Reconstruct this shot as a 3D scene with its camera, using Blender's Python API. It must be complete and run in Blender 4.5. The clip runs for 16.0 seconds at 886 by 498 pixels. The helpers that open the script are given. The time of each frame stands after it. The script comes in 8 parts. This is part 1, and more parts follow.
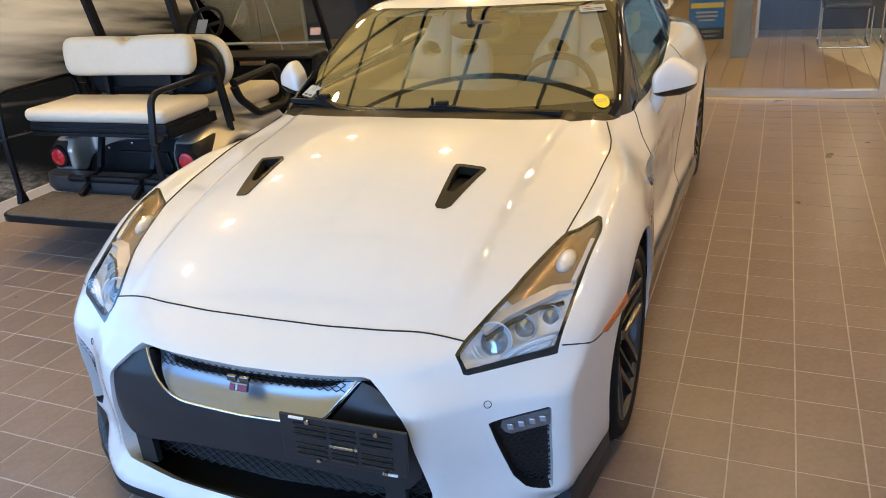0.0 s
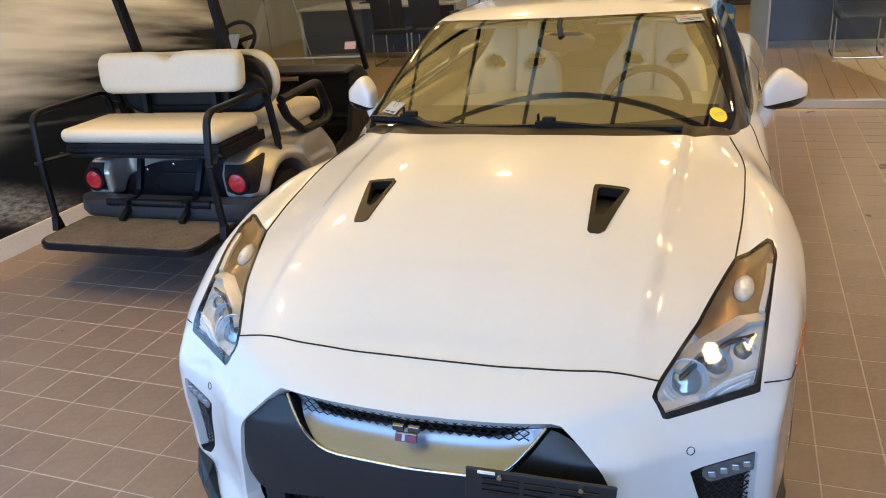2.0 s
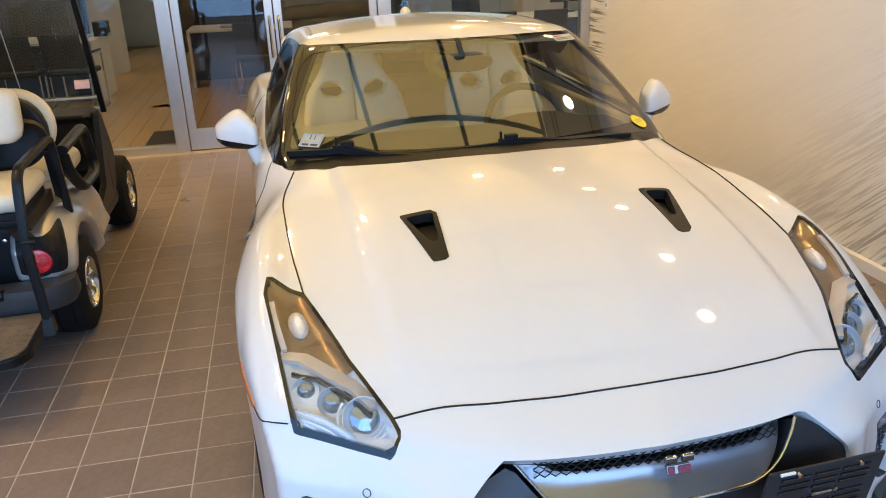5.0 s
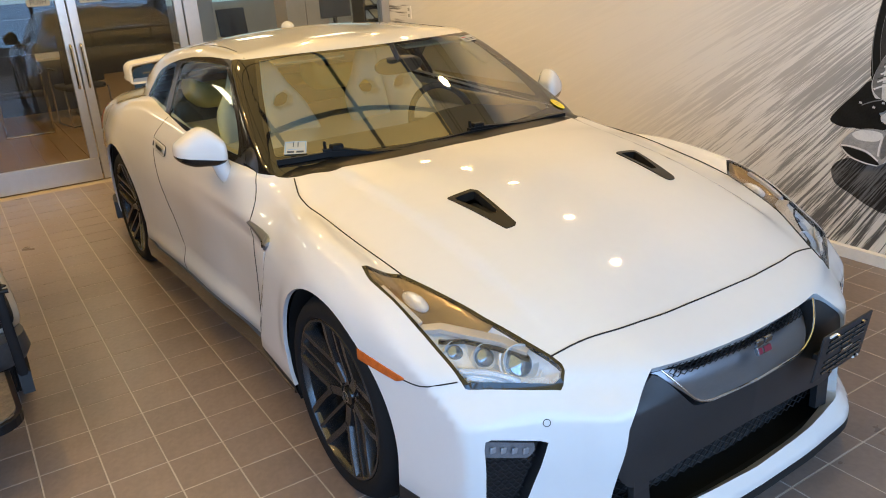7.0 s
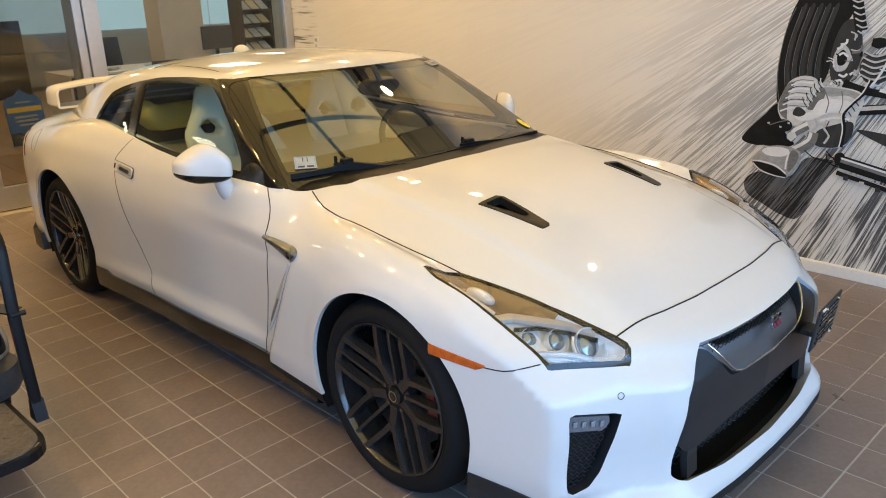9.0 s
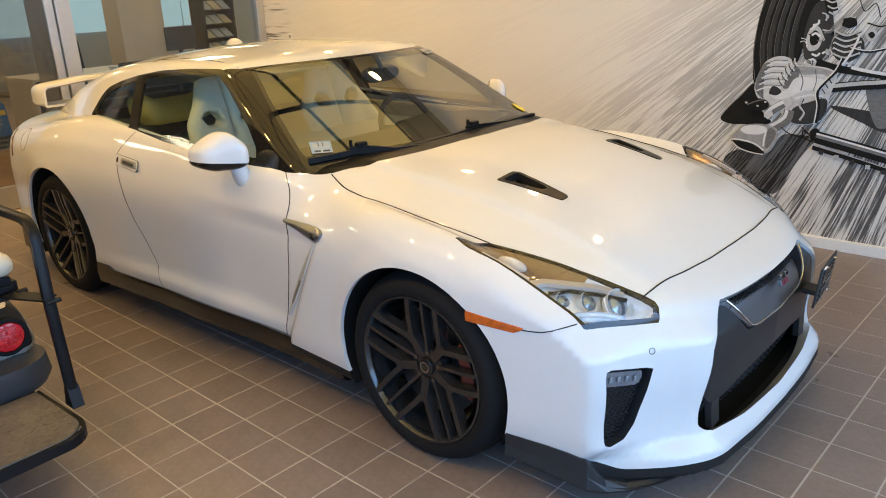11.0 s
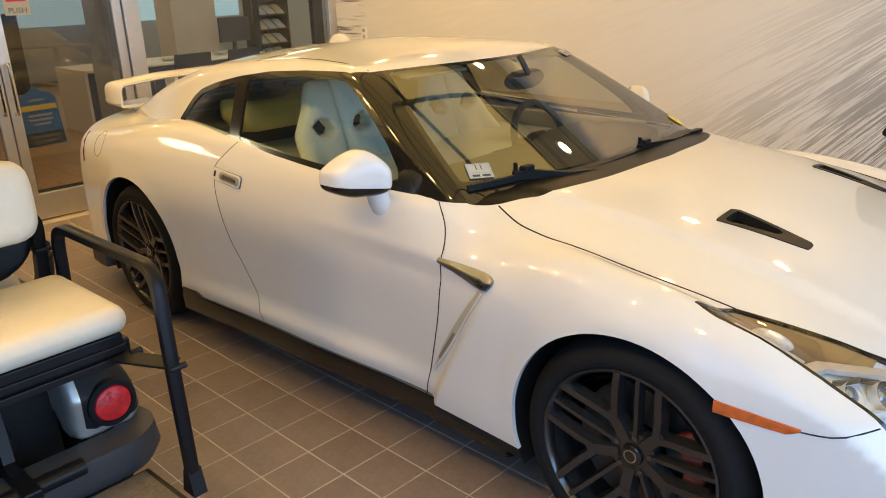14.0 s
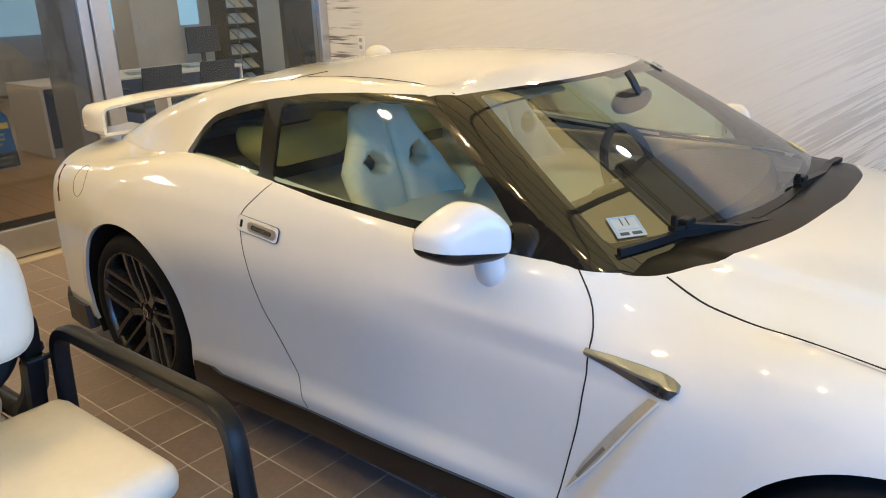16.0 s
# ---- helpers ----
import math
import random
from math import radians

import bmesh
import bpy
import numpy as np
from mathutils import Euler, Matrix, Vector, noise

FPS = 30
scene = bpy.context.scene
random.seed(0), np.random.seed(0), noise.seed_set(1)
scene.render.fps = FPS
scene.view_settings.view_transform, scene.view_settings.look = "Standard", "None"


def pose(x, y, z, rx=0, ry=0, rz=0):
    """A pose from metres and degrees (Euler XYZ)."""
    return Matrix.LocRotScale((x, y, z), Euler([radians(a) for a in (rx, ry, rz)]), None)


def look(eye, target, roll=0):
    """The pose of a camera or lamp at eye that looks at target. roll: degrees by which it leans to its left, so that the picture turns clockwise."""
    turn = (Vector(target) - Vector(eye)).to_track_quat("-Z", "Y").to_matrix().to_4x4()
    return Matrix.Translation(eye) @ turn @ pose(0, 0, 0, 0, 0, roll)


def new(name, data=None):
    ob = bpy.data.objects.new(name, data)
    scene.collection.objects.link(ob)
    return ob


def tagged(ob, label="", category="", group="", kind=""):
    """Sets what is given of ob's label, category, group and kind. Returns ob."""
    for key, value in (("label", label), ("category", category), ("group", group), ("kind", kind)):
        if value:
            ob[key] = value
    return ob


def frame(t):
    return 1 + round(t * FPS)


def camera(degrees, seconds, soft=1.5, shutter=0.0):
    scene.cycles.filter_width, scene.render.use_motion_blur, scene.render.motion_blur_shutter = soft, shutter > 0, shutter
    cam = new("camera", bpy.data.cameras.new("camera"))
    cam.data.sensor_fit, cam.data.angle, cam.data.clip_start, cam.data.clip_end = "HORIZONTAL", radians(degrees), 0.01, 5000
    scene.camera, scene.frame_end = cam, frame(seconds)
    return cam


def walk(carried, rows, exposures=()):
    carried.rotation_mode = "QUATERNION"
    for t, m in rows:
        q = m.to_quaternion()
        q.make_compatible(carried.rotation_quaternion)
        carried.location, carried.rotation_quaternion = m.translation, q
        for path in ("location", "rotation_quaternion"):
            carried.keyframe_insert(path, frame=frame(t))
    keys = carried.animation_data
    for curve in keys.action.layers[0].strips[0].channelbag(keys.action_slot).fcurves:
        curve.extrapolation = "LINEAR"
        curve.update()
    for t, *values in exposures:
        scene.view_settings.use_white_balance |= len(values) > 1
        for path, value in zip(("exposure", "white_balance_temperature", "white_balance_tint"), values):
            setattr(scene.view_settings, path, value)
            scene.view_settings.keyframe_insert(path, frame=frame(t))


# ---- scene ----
cam = camera(59.8, 16.0, 1.0)
walk(cam, [
    (0.0, pose(1.236, -2.318, 1.684, 66.63, 4.34, 21.25)),
    (0.5, pose(1.127, -2.298, 1.698, 65.41, 4.21, 22.57)),
    (1.0, pose(1.037, -2.249, 1.693, 67.22, 3.69, 25.13)),
    (1.5, pose(0.910, -2.255, 1.681, 67.64, 4.16, 24.14)),
    (2.0, pose(0.678, -2.318, 1.692, 67.43, 4.47, 18.88)),
    (2.5, pose(0.462, -2.347, 1.683, 67.99, 3.26, 14.61)),
    (3.0, pose(0.203, -2.312, 1.682, 68.42, 1.95, 10.46)),
    (3.5, pose(-0.071, -2.307, 1.667, 68.22, 1.29, 3.38)),
    (4.0, pose(-0.347, -2.291, 1.668, 67.78, 1.07, -3.89)),
    (4.2, pose(-0.435, -2.266, 1.658, 68.14, 1.02, -5.74)),
    (6.5, pose(-1.499, -2.082, 1.658, 68.80, 3.92, -28.63)),
    (7.0, pose(-1.768, -2.050, 1.664, 69.06, 3.34, -33.98)),
    (7.5, pose(-1.945, -2.035, 1.671, 70.30, 2.27, -35.97)),
    (8.0, pose(-2.067, -1.942, 1.641, 72.15, 1.18, -37.32)),
    (8.5, pose(-2.227, -1.855, 1.644, 71.70, 0.85, -41.85)),
    (11.0, pose(-2.616, -1.704, 1.596, 71.10, 2.59, -48.85)),
    (11.5, pose(-2.636, -1.701, 1.596, 71.12, 2.28, -47.83)),
    (12.0, pose(-2.630, -1.664, 1.592, 70.95, 1.80, -46.93)),
    (12.5, pose(-2.562, -1.538, 1.593, 70.71, 1.47, -46.20)),
    (13.0, pose(-2.481, -1.362, 1.595, 70.55, 1.34, -45.93)),
    (13.5, pose(-2.490, -1.177, 1.592, 70.58, 1.49, -46.30)),
    (14.0, pose(-2.542, -0.927, 1.607, 70.67, 1.89, -46.90)),
    (14.5, pose(-2.475, -0.735, 1.606, 70.77, 2.25, -47.97)),
    (15.0, pose(-2.366, -0.549, 1.582, 70.94, 2.37, -49.08)),
    (15.5, pose(-2.345, -0.358, 1.576, 71.00, 2.30, -50.10)),
    (16.0, pose(-2.344, -0.122, 1.586, 71.15, 1.97, -50.46)),
], exposures=[(0.0, 0.08, 5240, 11), (2.0, 0.04, 5440, 11), (4.0, 0.06, 5360, 11), (7.0, -0.02, 5560, 9), (11.5, 0.04, 5680, 8), (13.0, 0.04, 5850, 8), (13.9, 0.04, 5860, 9), (14.6, 0.06, 5230, 9), (15.4, 0.11, 4790, 9), (16.0, 0.12, 4660, 9)])

# ---- world, daylight and lamps ----
RA = -1.2                      # the hall stands at this angle to the car
ROOM = Matrix.Rotation(radians(RA), 4, "Z")
X_W, X_E, Y_N, Y_S, H_C = -3.50, 2.18, 5.02, -4.6, 3.1
X_A, Y_A = -5.50, 3.47         # the recess past the end of the printed wall

world = bpy.data.worlds.new("world")
scene.world = world
world.use_nodes = True
wn = world.node_tree.nodes
sky = wn.new("ShaderNodeTexSky")
sky.sky_type, sky.sun_disc = "NISHITA", False
sky.sun_elevation, sky.sun_rotation = radians(38), radians(164)
world.node_tree.links.new(sky.outputs["Color"], wn["Background"].inputs["Color"])
wn["Background"].inputs["Strength"].default_value = 0.12


def lamp(name, kind, m, energy, colour, size=0.1, size_y=None, spread=None):
    d = bpy.data.lights.new(name, kind)
    d.energy, d.color = energy, colour
    if kind == "AREA":
        d.size = size
        d.shape = "DISK"
        if size_y:
            d.shape, d.size_y = "RECTANGLE", size_y
        if spread:
            d.spread = radians(spread)
    elif kind == "SUN":
        d.angle = radians(size)
    else:
        d.shadow_soft_size = size
    o = new(name, d)
    o.matrix_world = m
    return o


lamp("sun", "SUN", look((4, -14, 14), (0, 0, 0)), 2.5, (1.0, 0.95, 0.88), 0.5)
# the sky's light in the shop front's opening
lamp("daylight", "AREA", look((-0.7, Y_S + 0.05, 1.75), (-0.7, 0, 1.3)), 142, (0.35, 0.61, 1.0), 5.2, 2.5)
lamp("daylight", "AREA", look((X_W + 0.05, -2.1, 1.6), (0, -1.6, 1.2)), 60, (0.32, 0.60, 1.0), 4.6, 2.3)
# warm recessed downlights
WARM = (1.0, 0.56, 0.16)
SPOTS = [(x, y) for y in (-0.1, 0.9, 1.95, 2.95, 3.95) for x in (-2.7, 1.72)] + [(-1.0, 3.0), (0.8, 3.9)]
for sx, sy in SPOTS:
    q = ROOM @ Vector((sx, sy, H_C - (0.085 if sx > 1.34 else 0.02)))
    lamp("downlight_lamp", "AREA", look(q, q - Vector((0, 0, 1))), 8 if sx > 1.34 else 15, WARM, 0.12, None, 150)


# ---- materials ----
def nodes_of(name):
    m = bpy.data.materials.new(name)
    m.use_nodes = True
    return m, m.node_tree.nodes, m.node_tree.links, m.node_tree.nodes["Principled BSDF"]


def material(name, colour, rough=0.5, metal=0.0, vary=0.12, scale=6.0, bump=0.0, bscale=80.0, coat=0.0, spec=0.5,
             rvary=0.1, trans=0.0, ior=1.45, emit=0.0, rand=0.0, island=False, stretch=(1, 1, 1)):
    """A surface with its colour broken at two scales, uneven gloss and fine relief."""
    m, n, l, p = nodes_of(name)
    tc = n.new("ShaderNodeTexCoord")
    mp = n.new("ShaderNodeMapping")
    mp.inputs["Scale"].default_value = stretch
    l.new(tc.outputs["Object"], mp.inputs["Vector"])
    a, b = n.new("ShaderNodeTexNoise"), n.new("ShaderNodeTexNoise")
    a.inputs["Scale"].default_value, a.inputs["Detail"].default_value = scale, 5
    b.inputs["Scale"].default_value, b.inputs["Detail"].default_value = scale * 9, 3
    add = n.new("ShaderNodeMath")
    add.operation = "ADD"
    for t, k in ((a, 0), (b, 1)):
        l.new(mp.outputs["Vector"], t.inputs["Vector"])
        l.new(t.outputs["Fac"], add.inputs[k])
    src = add.outputs[0]
    if rand:
        oi = n.new("ShaderNodeNewGeometry" if island else "ShaderNodeObjectInfo")
        ma = n.new("ShaderNodeMath")
        ma.operation = "MULTIPLY_ADD"
        ma.inputs[1].default_value = rand
        l.new(oi.outputs["Random Per Island" if island else "Random"], ma.inputs[0])
        l.new(src, ma.inputs[2])
        src = ma.outputs[0]
    cr = n.new("ShaderNodeMapRange")
    cr.inputs["From Min"].default_value, cr.inputs["From Max"].default_value = 0.6, 1.4 + rand
    cr.inputs["To Min"].default_value, cr.inputs["To Max"].default_value = 1 - vary, 1 + vary
    l.new(src, cr.inputs["Value"])
    mx = n.new("ShaderNodeVectorMath")
    mx.operation = "SCALE"
    mx.inputs[0].default_value = colour
    l.new(cr.outputs[0], mx.inputs["Scale"])
    l.new(mx.outputs["Vector"], p.inputs["Base Color"])
    rr = n.new("ShaderNodeMapRange")
    rr.inputs["To Min"].default_value, rr.inputs["To Max"].default_value = max(0.0, rough - rvary * rough), min(1, rough + rvary * rough)
    l.new(a.outputs["Fac"], rr.inputs["Value"])
    l.new(rr.outputs[0], p.inputs["Roughness"])
    p.inputs["Metallic"].default_value = metal
    p.inputs["Coat Weight"].default_value, p.inputs["Coat Roughness"].default_value = coat, 0.03
    p.inputs["Specular IOR Level"].default_value = spec
    p.inputs["Transmission Weight"].default_value, p.inputs["IOR"].default_value = trans, ior
    if emit:
        p.inputs["Emission Color"].default_value = (*colour, 1)
        p.inputs["Emission Strength"].default_value = emit
    if bump:
        nb, bp = n.new("ShaderNodeTexNoise"), n.new("ShaderNodeBump")
        nb.inputs["Scale"].default_value, nb.inputs["Detail"].default_value = bscale, 4
        l.new(mp.outputs["Vector"], nb.inputs["Vector"])
        bp.inputs["Strength"].default_value, bp.inputs["Distance"].default_value = bump, 0.004
        l.new(nb.outputs["Fac"], bp.inputs["Height"])
        l.new(bp.outputs["Normal"], p.inputs["Normal"])
    return m


def glass(name, tint, rough=0.0, ior=1.45):
    """Thin sheet glass: a mirror share by the angle, the rest let straight through with a tint."""
    m, n, l, p = nodes_of(name)
    n.remove(p)
    tr, gl, mix, fr = (n.new("ShaderNodeBsdfTransparent"), n.new("ShaderNodeBsdfGlossy"), n.new("ShaderNodeMixShader"),
                       n.new("ShaderNodeFresnel"))
    tr.inputs["Color"].default_value = (*tint, 1)
    gl.inputs["Roughness"].default_value = rough
    fr.inputs["IOR"].default_value = ior
    l.new(fr.outputs[0], mix.inputs["Fac"])
    l.new(tr.outputs[0], mix.inputs[1])
    l.new(gl.outputs[0], mix.inputs[2])
    l.new(mix.outputs[0], n["Material Output"].inputs["Surface"])
    return m


M_PAINT = material("white_pearl_paint", (0.70, 0.695, 0.69), 0.30, 0, 0.015, 3, 0.0, 400, coat=1.0, spec=0.22, rvary=0.1)
# near black: panel gaps, hidden undersides, and shade behind the grille
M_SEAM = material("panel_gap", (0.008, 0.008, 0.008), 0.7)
M_BLACKGLOSS = material("gloss_black_plastic", (0.010, 0.0095, 0.009), 0.12, 0, 0.1, coat=0.5)
M_BLACK = material("black_plastic", (0.020, 0.020, 0.022), 0.45, 0, 0.2, 20, 0.08, 600)
M_RUBBER = material("tyre_rubber", (0.009, 0.009, 0.010), 0.78, 0, 0.2, 15, 0.1, 300, spec=0.25)
M_RIM = material("dark_alloy", (0.088, 0.087, 0.089), 0.22, 0.8, 0.12, 8)
M_CHROME = material("satin_chrome", (0.62, 0.60, 0.57), 0.16, 1.0, 0.04, 8)
M_DARKCHROME = material("dark_chrome", (0.22, 0.216, 0.21), 0.20, 1.0, 0.05, 8)
M_CARGLASS = glass("car_glass", (0.72, 0.78, 0.64), 0.0, 2.8)
M_SIDEGLASS = glass("side_glass", (0.70, 0.84, 0.74), 0.0, 1.38)
M_SHOPGLASS = glass("shop_glass", (0.90, 0.93, 0.92), 0.0, 1.45)
M_DOORGLASS = glass("door_glass", (0.74, 0.72, 0.68), 0.0, 1.6)
M_LENS = glass("clear_lens", (0.95, 0.96, 0.97), 0.0, 1.5)
M_CREAM = material("cream_leather", (0.76, 0.73, 0.64), 0.5, 0, 0.05, 8, 0.12, 500)
M_DASH = material("dash_plastic", (0.09, 0.085, 0.08), 0.6, 0, 0.15, 20, 0.1, 500)
M_TAN = material("light_trim", (0.50, 0.42, 0.26), 0.6, 0, 0.08, 12, 0.1, 500)
M_YELLOWLEATHER = material("pale_yellow_leather", (0.60, 0.48, 0.16), 0.55, 0, 0.08, 10, 0.1, 500)
M_TILE = material("brown_grey_tile", (0.215, 0.170, 0.147), 0.31, 0, 0.2, 5, 0.2, 70, rand=0.3, rvary=0.3)
M_TILE_FAR = material("brown_grey_tile_far", (0.215, 0.170, 0.147), 0.31, 0, 0.2, 5, 0.2, 70, rand=0.3, rvary=0.3, island=True)
M_GROUT = material("pale_grout", (0.46, 0.41, 0.37), 0.85, 0, 0.15, 12, 0.1, 200)
M_WALL = material("white_wall_paint", (0.78, 0.75, 0.70), 0.6, 0, 0.03, 2, 0.04, 150)
M_WHITETRIM = material("white_trim", (0.82, 0.82, 0.81), 0.45, 0, 0.06, 6)
M_ALU = material("brushed_aluminium", (0.62, 0.62, 0.61), 0.35, 0.9, 0.06, 20)
M_CEIL = material("backlit_ceiling_panel", (0.88, 0.600, 0.175), 0.8, 0, 0.04, 2, emit=0.85)
M_DARKFRAME = material("dark_bronze_frame", (0.03, 0.027, 0.024), 0.45, 0.3, 0.1)
M_WOODFLOOR = material("oak_laminate", (0.47, 0.30, 0.12), 0.32, 0, 0.12, 3, 0.04, 60, rand=0.15, stretch=(8, 1, 1))
M_REDLENS = material("red_lens", (0.55, 0.012, 0.015), 0.15, 0, 0.1, 30, coat=1.0)
M_AMBER = material("amber_lens", (0.52, 0.105, 0.007), 0.18, 0, 0.35, 40, 0.5, 120, coat=1.0)
M_SILVER = material("silver_paint", (0.52, 0.50, 0.46), 0.30, 0.65, 0.04, 5, coat=1.0)


# ---- mesh helpers ----
def mesh_object(name, verts, faces, mat, parent=None, label="", smooth=True, normals=None):
    me = bpy.data.meshes.new(name)
    me.from_pydata([tuple(map(float, v)) for v in verts], [], [tuple(map(int, f)) for f in faces])
    me.materials.append(mat)
    if smooth:
        me.polygons.foreach_set("use_smooth", [True] * len(me.polygons))
    if normals is not None:
        me.normals_split_custom_set_from_vertices([tuple(map(float, v)) for v in normals])
    me.update()
    ob = new(name, me)
    ob.parent = parent
    if label:
        tagged(ob, label)
    return ob


def part(name, bm, mat, parent=None, label="", smooth=False, autosmooth=True):
    me = bpy.data.meshes.new(name)
    bmesh.ops.recalc_face_normals(bm, faces=bm.faces)
    if smooth:
        for f in bm.faces:
            f.smooth = True
        if autosmooth:
            for e in bm.edges:
                if len(e.link_faces) == 2 and e.calc_face_angle(0) > 0.7:
                    e.smooth = False
    bm.to_mesh(me)
    bm.free()
    me.materials.append(mat)
    ob = new(name, me)
    ob.parent = parent
    if label:
        tagged(ob, label)
    return ob


def thing(name, m, label, category, group="", kind=""):
    ob = new(name)
    ob.empty_display_size = 0.1
    ob.matrix_world = m
    return tagged(ob, label, category, group, kind)


def B():
    return bmesh.new()


def box(bm, c, s, bevel=0.0, m=None, seg=2):
    r = bmesh.ops.create_cube(bm, size=1.0)
    vs = r["verts"]
    bmesh.ops.scale(bm, vec=s, verts=vs)
    if bevel:
        es = list({e for v in vs for e in v.link_edges})
        r = bmesh.ops.bevel(bm, geom=es, offset=bevel, segments=seg, profile=0.5, affect="EDGES")
        vs = list({v for f in r["faces"] for v in f.verts} | {v for v in vs if v.is_valid})
    mm = Matrix.Translation(c)
    if m is not None:
        mm = mm @ m
    bmesh.ops.transform(bm, matrix=mm, verts=vs)
    return vs


def cyl(bm, a, b, r, seg=16, r2=None):
    a, b = Vector(a), Vector(b)
    d = b - a
    res = bmesh.ops.create_cone(bm, cap_ends=True, segments=seg, radius1=r, radius2=r if r2 is None else r2, depth=d.length)
    q = d.to_track_quat("Z", "Y").to_matrix().to_4x4()
    bmesh.ops.transform(bm, matrix=Matrix.Translation((a + b) / 2) @ q, verts=res["verts"])
    return res["verts"]


def sweep(bm, pts, section, closed=False, cap=True, up=(0, 0, 1)):
    """Sweeps a closed 2D section along a line of points."""
    pts = [Vector(p) for p in pts]
    n, rings = len(pts), []
    for i, p in enumerate(pts):
        a = pts[(i - 1) % n] if (i or closed) else p
        b = pts[(i + 1) % n] if (i < n - 1 or closed) else p
        t = (b - a).normalized()
        s = t.cross(Vector(up))
        s = s.normalized() if s.length > 1e-4 else Vector((1, 0, 0))
        u = s.cross(t)
        rings.append([bm.verts.new(p + s * x + u * y) for x, y in section])
    k = len(section)
    for i in range(n if closed else n - 1):
        r, q = rings[i], rings[(i + 1) % n]
        for j in range(k):
            bm.faces.new((r[j], r[(j + 1) % k], q[(j + 1) % k], q[j]))
    if cap and not closed:
        bm.faces.new(rings[0][::-1])
        bm.faces.new(rings[-1])


def disc(r, k=8, ry=None):
    return [(r * math.cos(2 * math.pi * i / k), (ry or r) * math.sin(2 * math.pi * i / k)) for i in range(k)]


def rect(w, h):
    return [(-w / 2, -h / 2), (w / 2, -h / 2), (w / 2, h / 2), (-w / 2, h / 2)]


def fillet(pts, r, k=5):
    """A line of points with its inner corners rounded."""
    pts = [Vector(p) for p in pts]
    out = [pts[0]]
    for a, b, c in zip(pts, pts[1:], pts[2:]):
        d = min(r, (a - b).length * 0.49, (c - b).length * 0.49)
        p, q = b + (a - b).normalized() * d, b + (c - b).normalized() * d
        for i in range(k + 1):
            t = i / k
            out.append(p * (1 - t) ** 2 + b * 2 * t * (1 - t) + q * t * t)
    return out + [pts[-1]]


def lathe(bm, prof, axis="x", seg=40, centre=(0, 0, 0), a0=0.0, a1=2 * math.pi):
    """Turns a profile of (along, radius) round an axis."""
    full = abs(a1 - a0 - 2 * math.pi) < 1e-6
    rings = []
    for i in range(seg if full else seg + 1):
        a = a0 + (a1 - a0) * i / seg
        ca, sa = math.cos(a), math.sin(a)
        ring = []
        for h, r in prof:
            v = {"x": (h, r * ca, r * sa), "y": (r * ca, h, r * sa), "z": (r * ca, r * sa, h)}[axis]
            ring.append(bm.verts.new(Vector(v) + Vector(centre)))
        rings.append(ring)
    for i in range(seg):
        p, q = rings[i], rings[(i + 1) % len(rings)]
        for j in range(len(prof) - 1):
            bm.faces.new((p[j], p[j + 1], q[j + 1], q[j]))


def prism(bm, poly, h, m=None, bevel=0.0):
    """A polygon in XY raised to h."""
    lo = [bm.verts.new((x, y, 0)) for x, y in poly]
    hi = [bm.verts.new((x, y, h)) for x, y in poly]
    k = len(poly)
    fs = [bm.faces.new(lo[::-1]), bm.faces.new(hi)]
    for i in range(k):
        fs.append(bm.faces.new((lo[i], lo[(i + 1) % k], hi[(i + 1) % k], hi[i])))
    vs = lo + hi
    if bevel:
        r = bmesh.ops.bevel(bm, geom=list(fs[1].edges), offset=bevel, segments=2, profile=0.5, affect="EDGES")
        vs = list({v for f in r["faces"] for v in f.verts} | {v for v in vs if v.is_valid})
    if m is not None:
        bmesh.ops.transform(bm, matrix=m, verts=vs)
    return vs


def cushion(bm, c, s, r=0.04, seg=4, crown=0.012, m=None):
    """An upholstered block: rounded, with a swollen middle."""
    vs = box(bm, (0, 0, 0), s, min(r, min(s) * 0.49), None, seg)
    for v in vs:
        fx, fy = 1 - min(1, (2 * v.co.x / s[0]) ** 2), 1 - min(1, (2 * v.co.y / s[1]) ** 2)
        if v.co.z > 0:
            v.co.z += crown * fx * fy
    mm = Matrix.Translation(c)
    if m is not None:
        mm = mm @ m
    bmesh.ops.transform(bm, matrix=mm, verts=vs)
    return vs

# ---- the hall ----
def slab(name, lo, hi, mat, label="", parent=None, bevel=0.0):
    """A box between two corners of the hall's own frame."""
    bm = B()
    c = [(a + b) / 2 for a, b in zip(lo, hi)]
    box(bm, c, [b - a for a, b in zip(lo, hi)], bevel)
    ob = part(name, bm, mat, parent)
    if parent is None:
        ob.matrix_world = ROOM
        tagged(ob, label, kind="structure")
    return ob


floor = slab("floor", (X_W - 0.2, Y_S - 0.2, -0.10), (X_E + 0.2, Y_N + 0.05, -0.0018), M_GROUT, "brown-grey square floor tiles with pale grout joints")
slab("ground", (-80, -80, -0.32), (80, 80, -0.22), material("pale_paving", (0.30, 0.29, 0.27), 0.9, 0, 0.1, 1), "pale concrete ground outside the shop front")
slab("ceiling", (X_W - 0.2, Y_S - 0.2, H_C), (X_E + 0.2, Y_N + 0.1, H_C + 0.2), M_CEIL, "backlit warm beige ceiling panels with dark joints")
slab("wall_west", (X_W - 0.2, 0.30, -0.1), (X_W, Y_A, H_C), M_WALL, "printed wall behind the golf cart")
slab("floor_recess", (X_A - 0.2, Y_A - 0.2, -0.10), (X_W - 0.204, Y_N + 0.05, -0.0018), M_GROUT, "tiled floor of the recess")
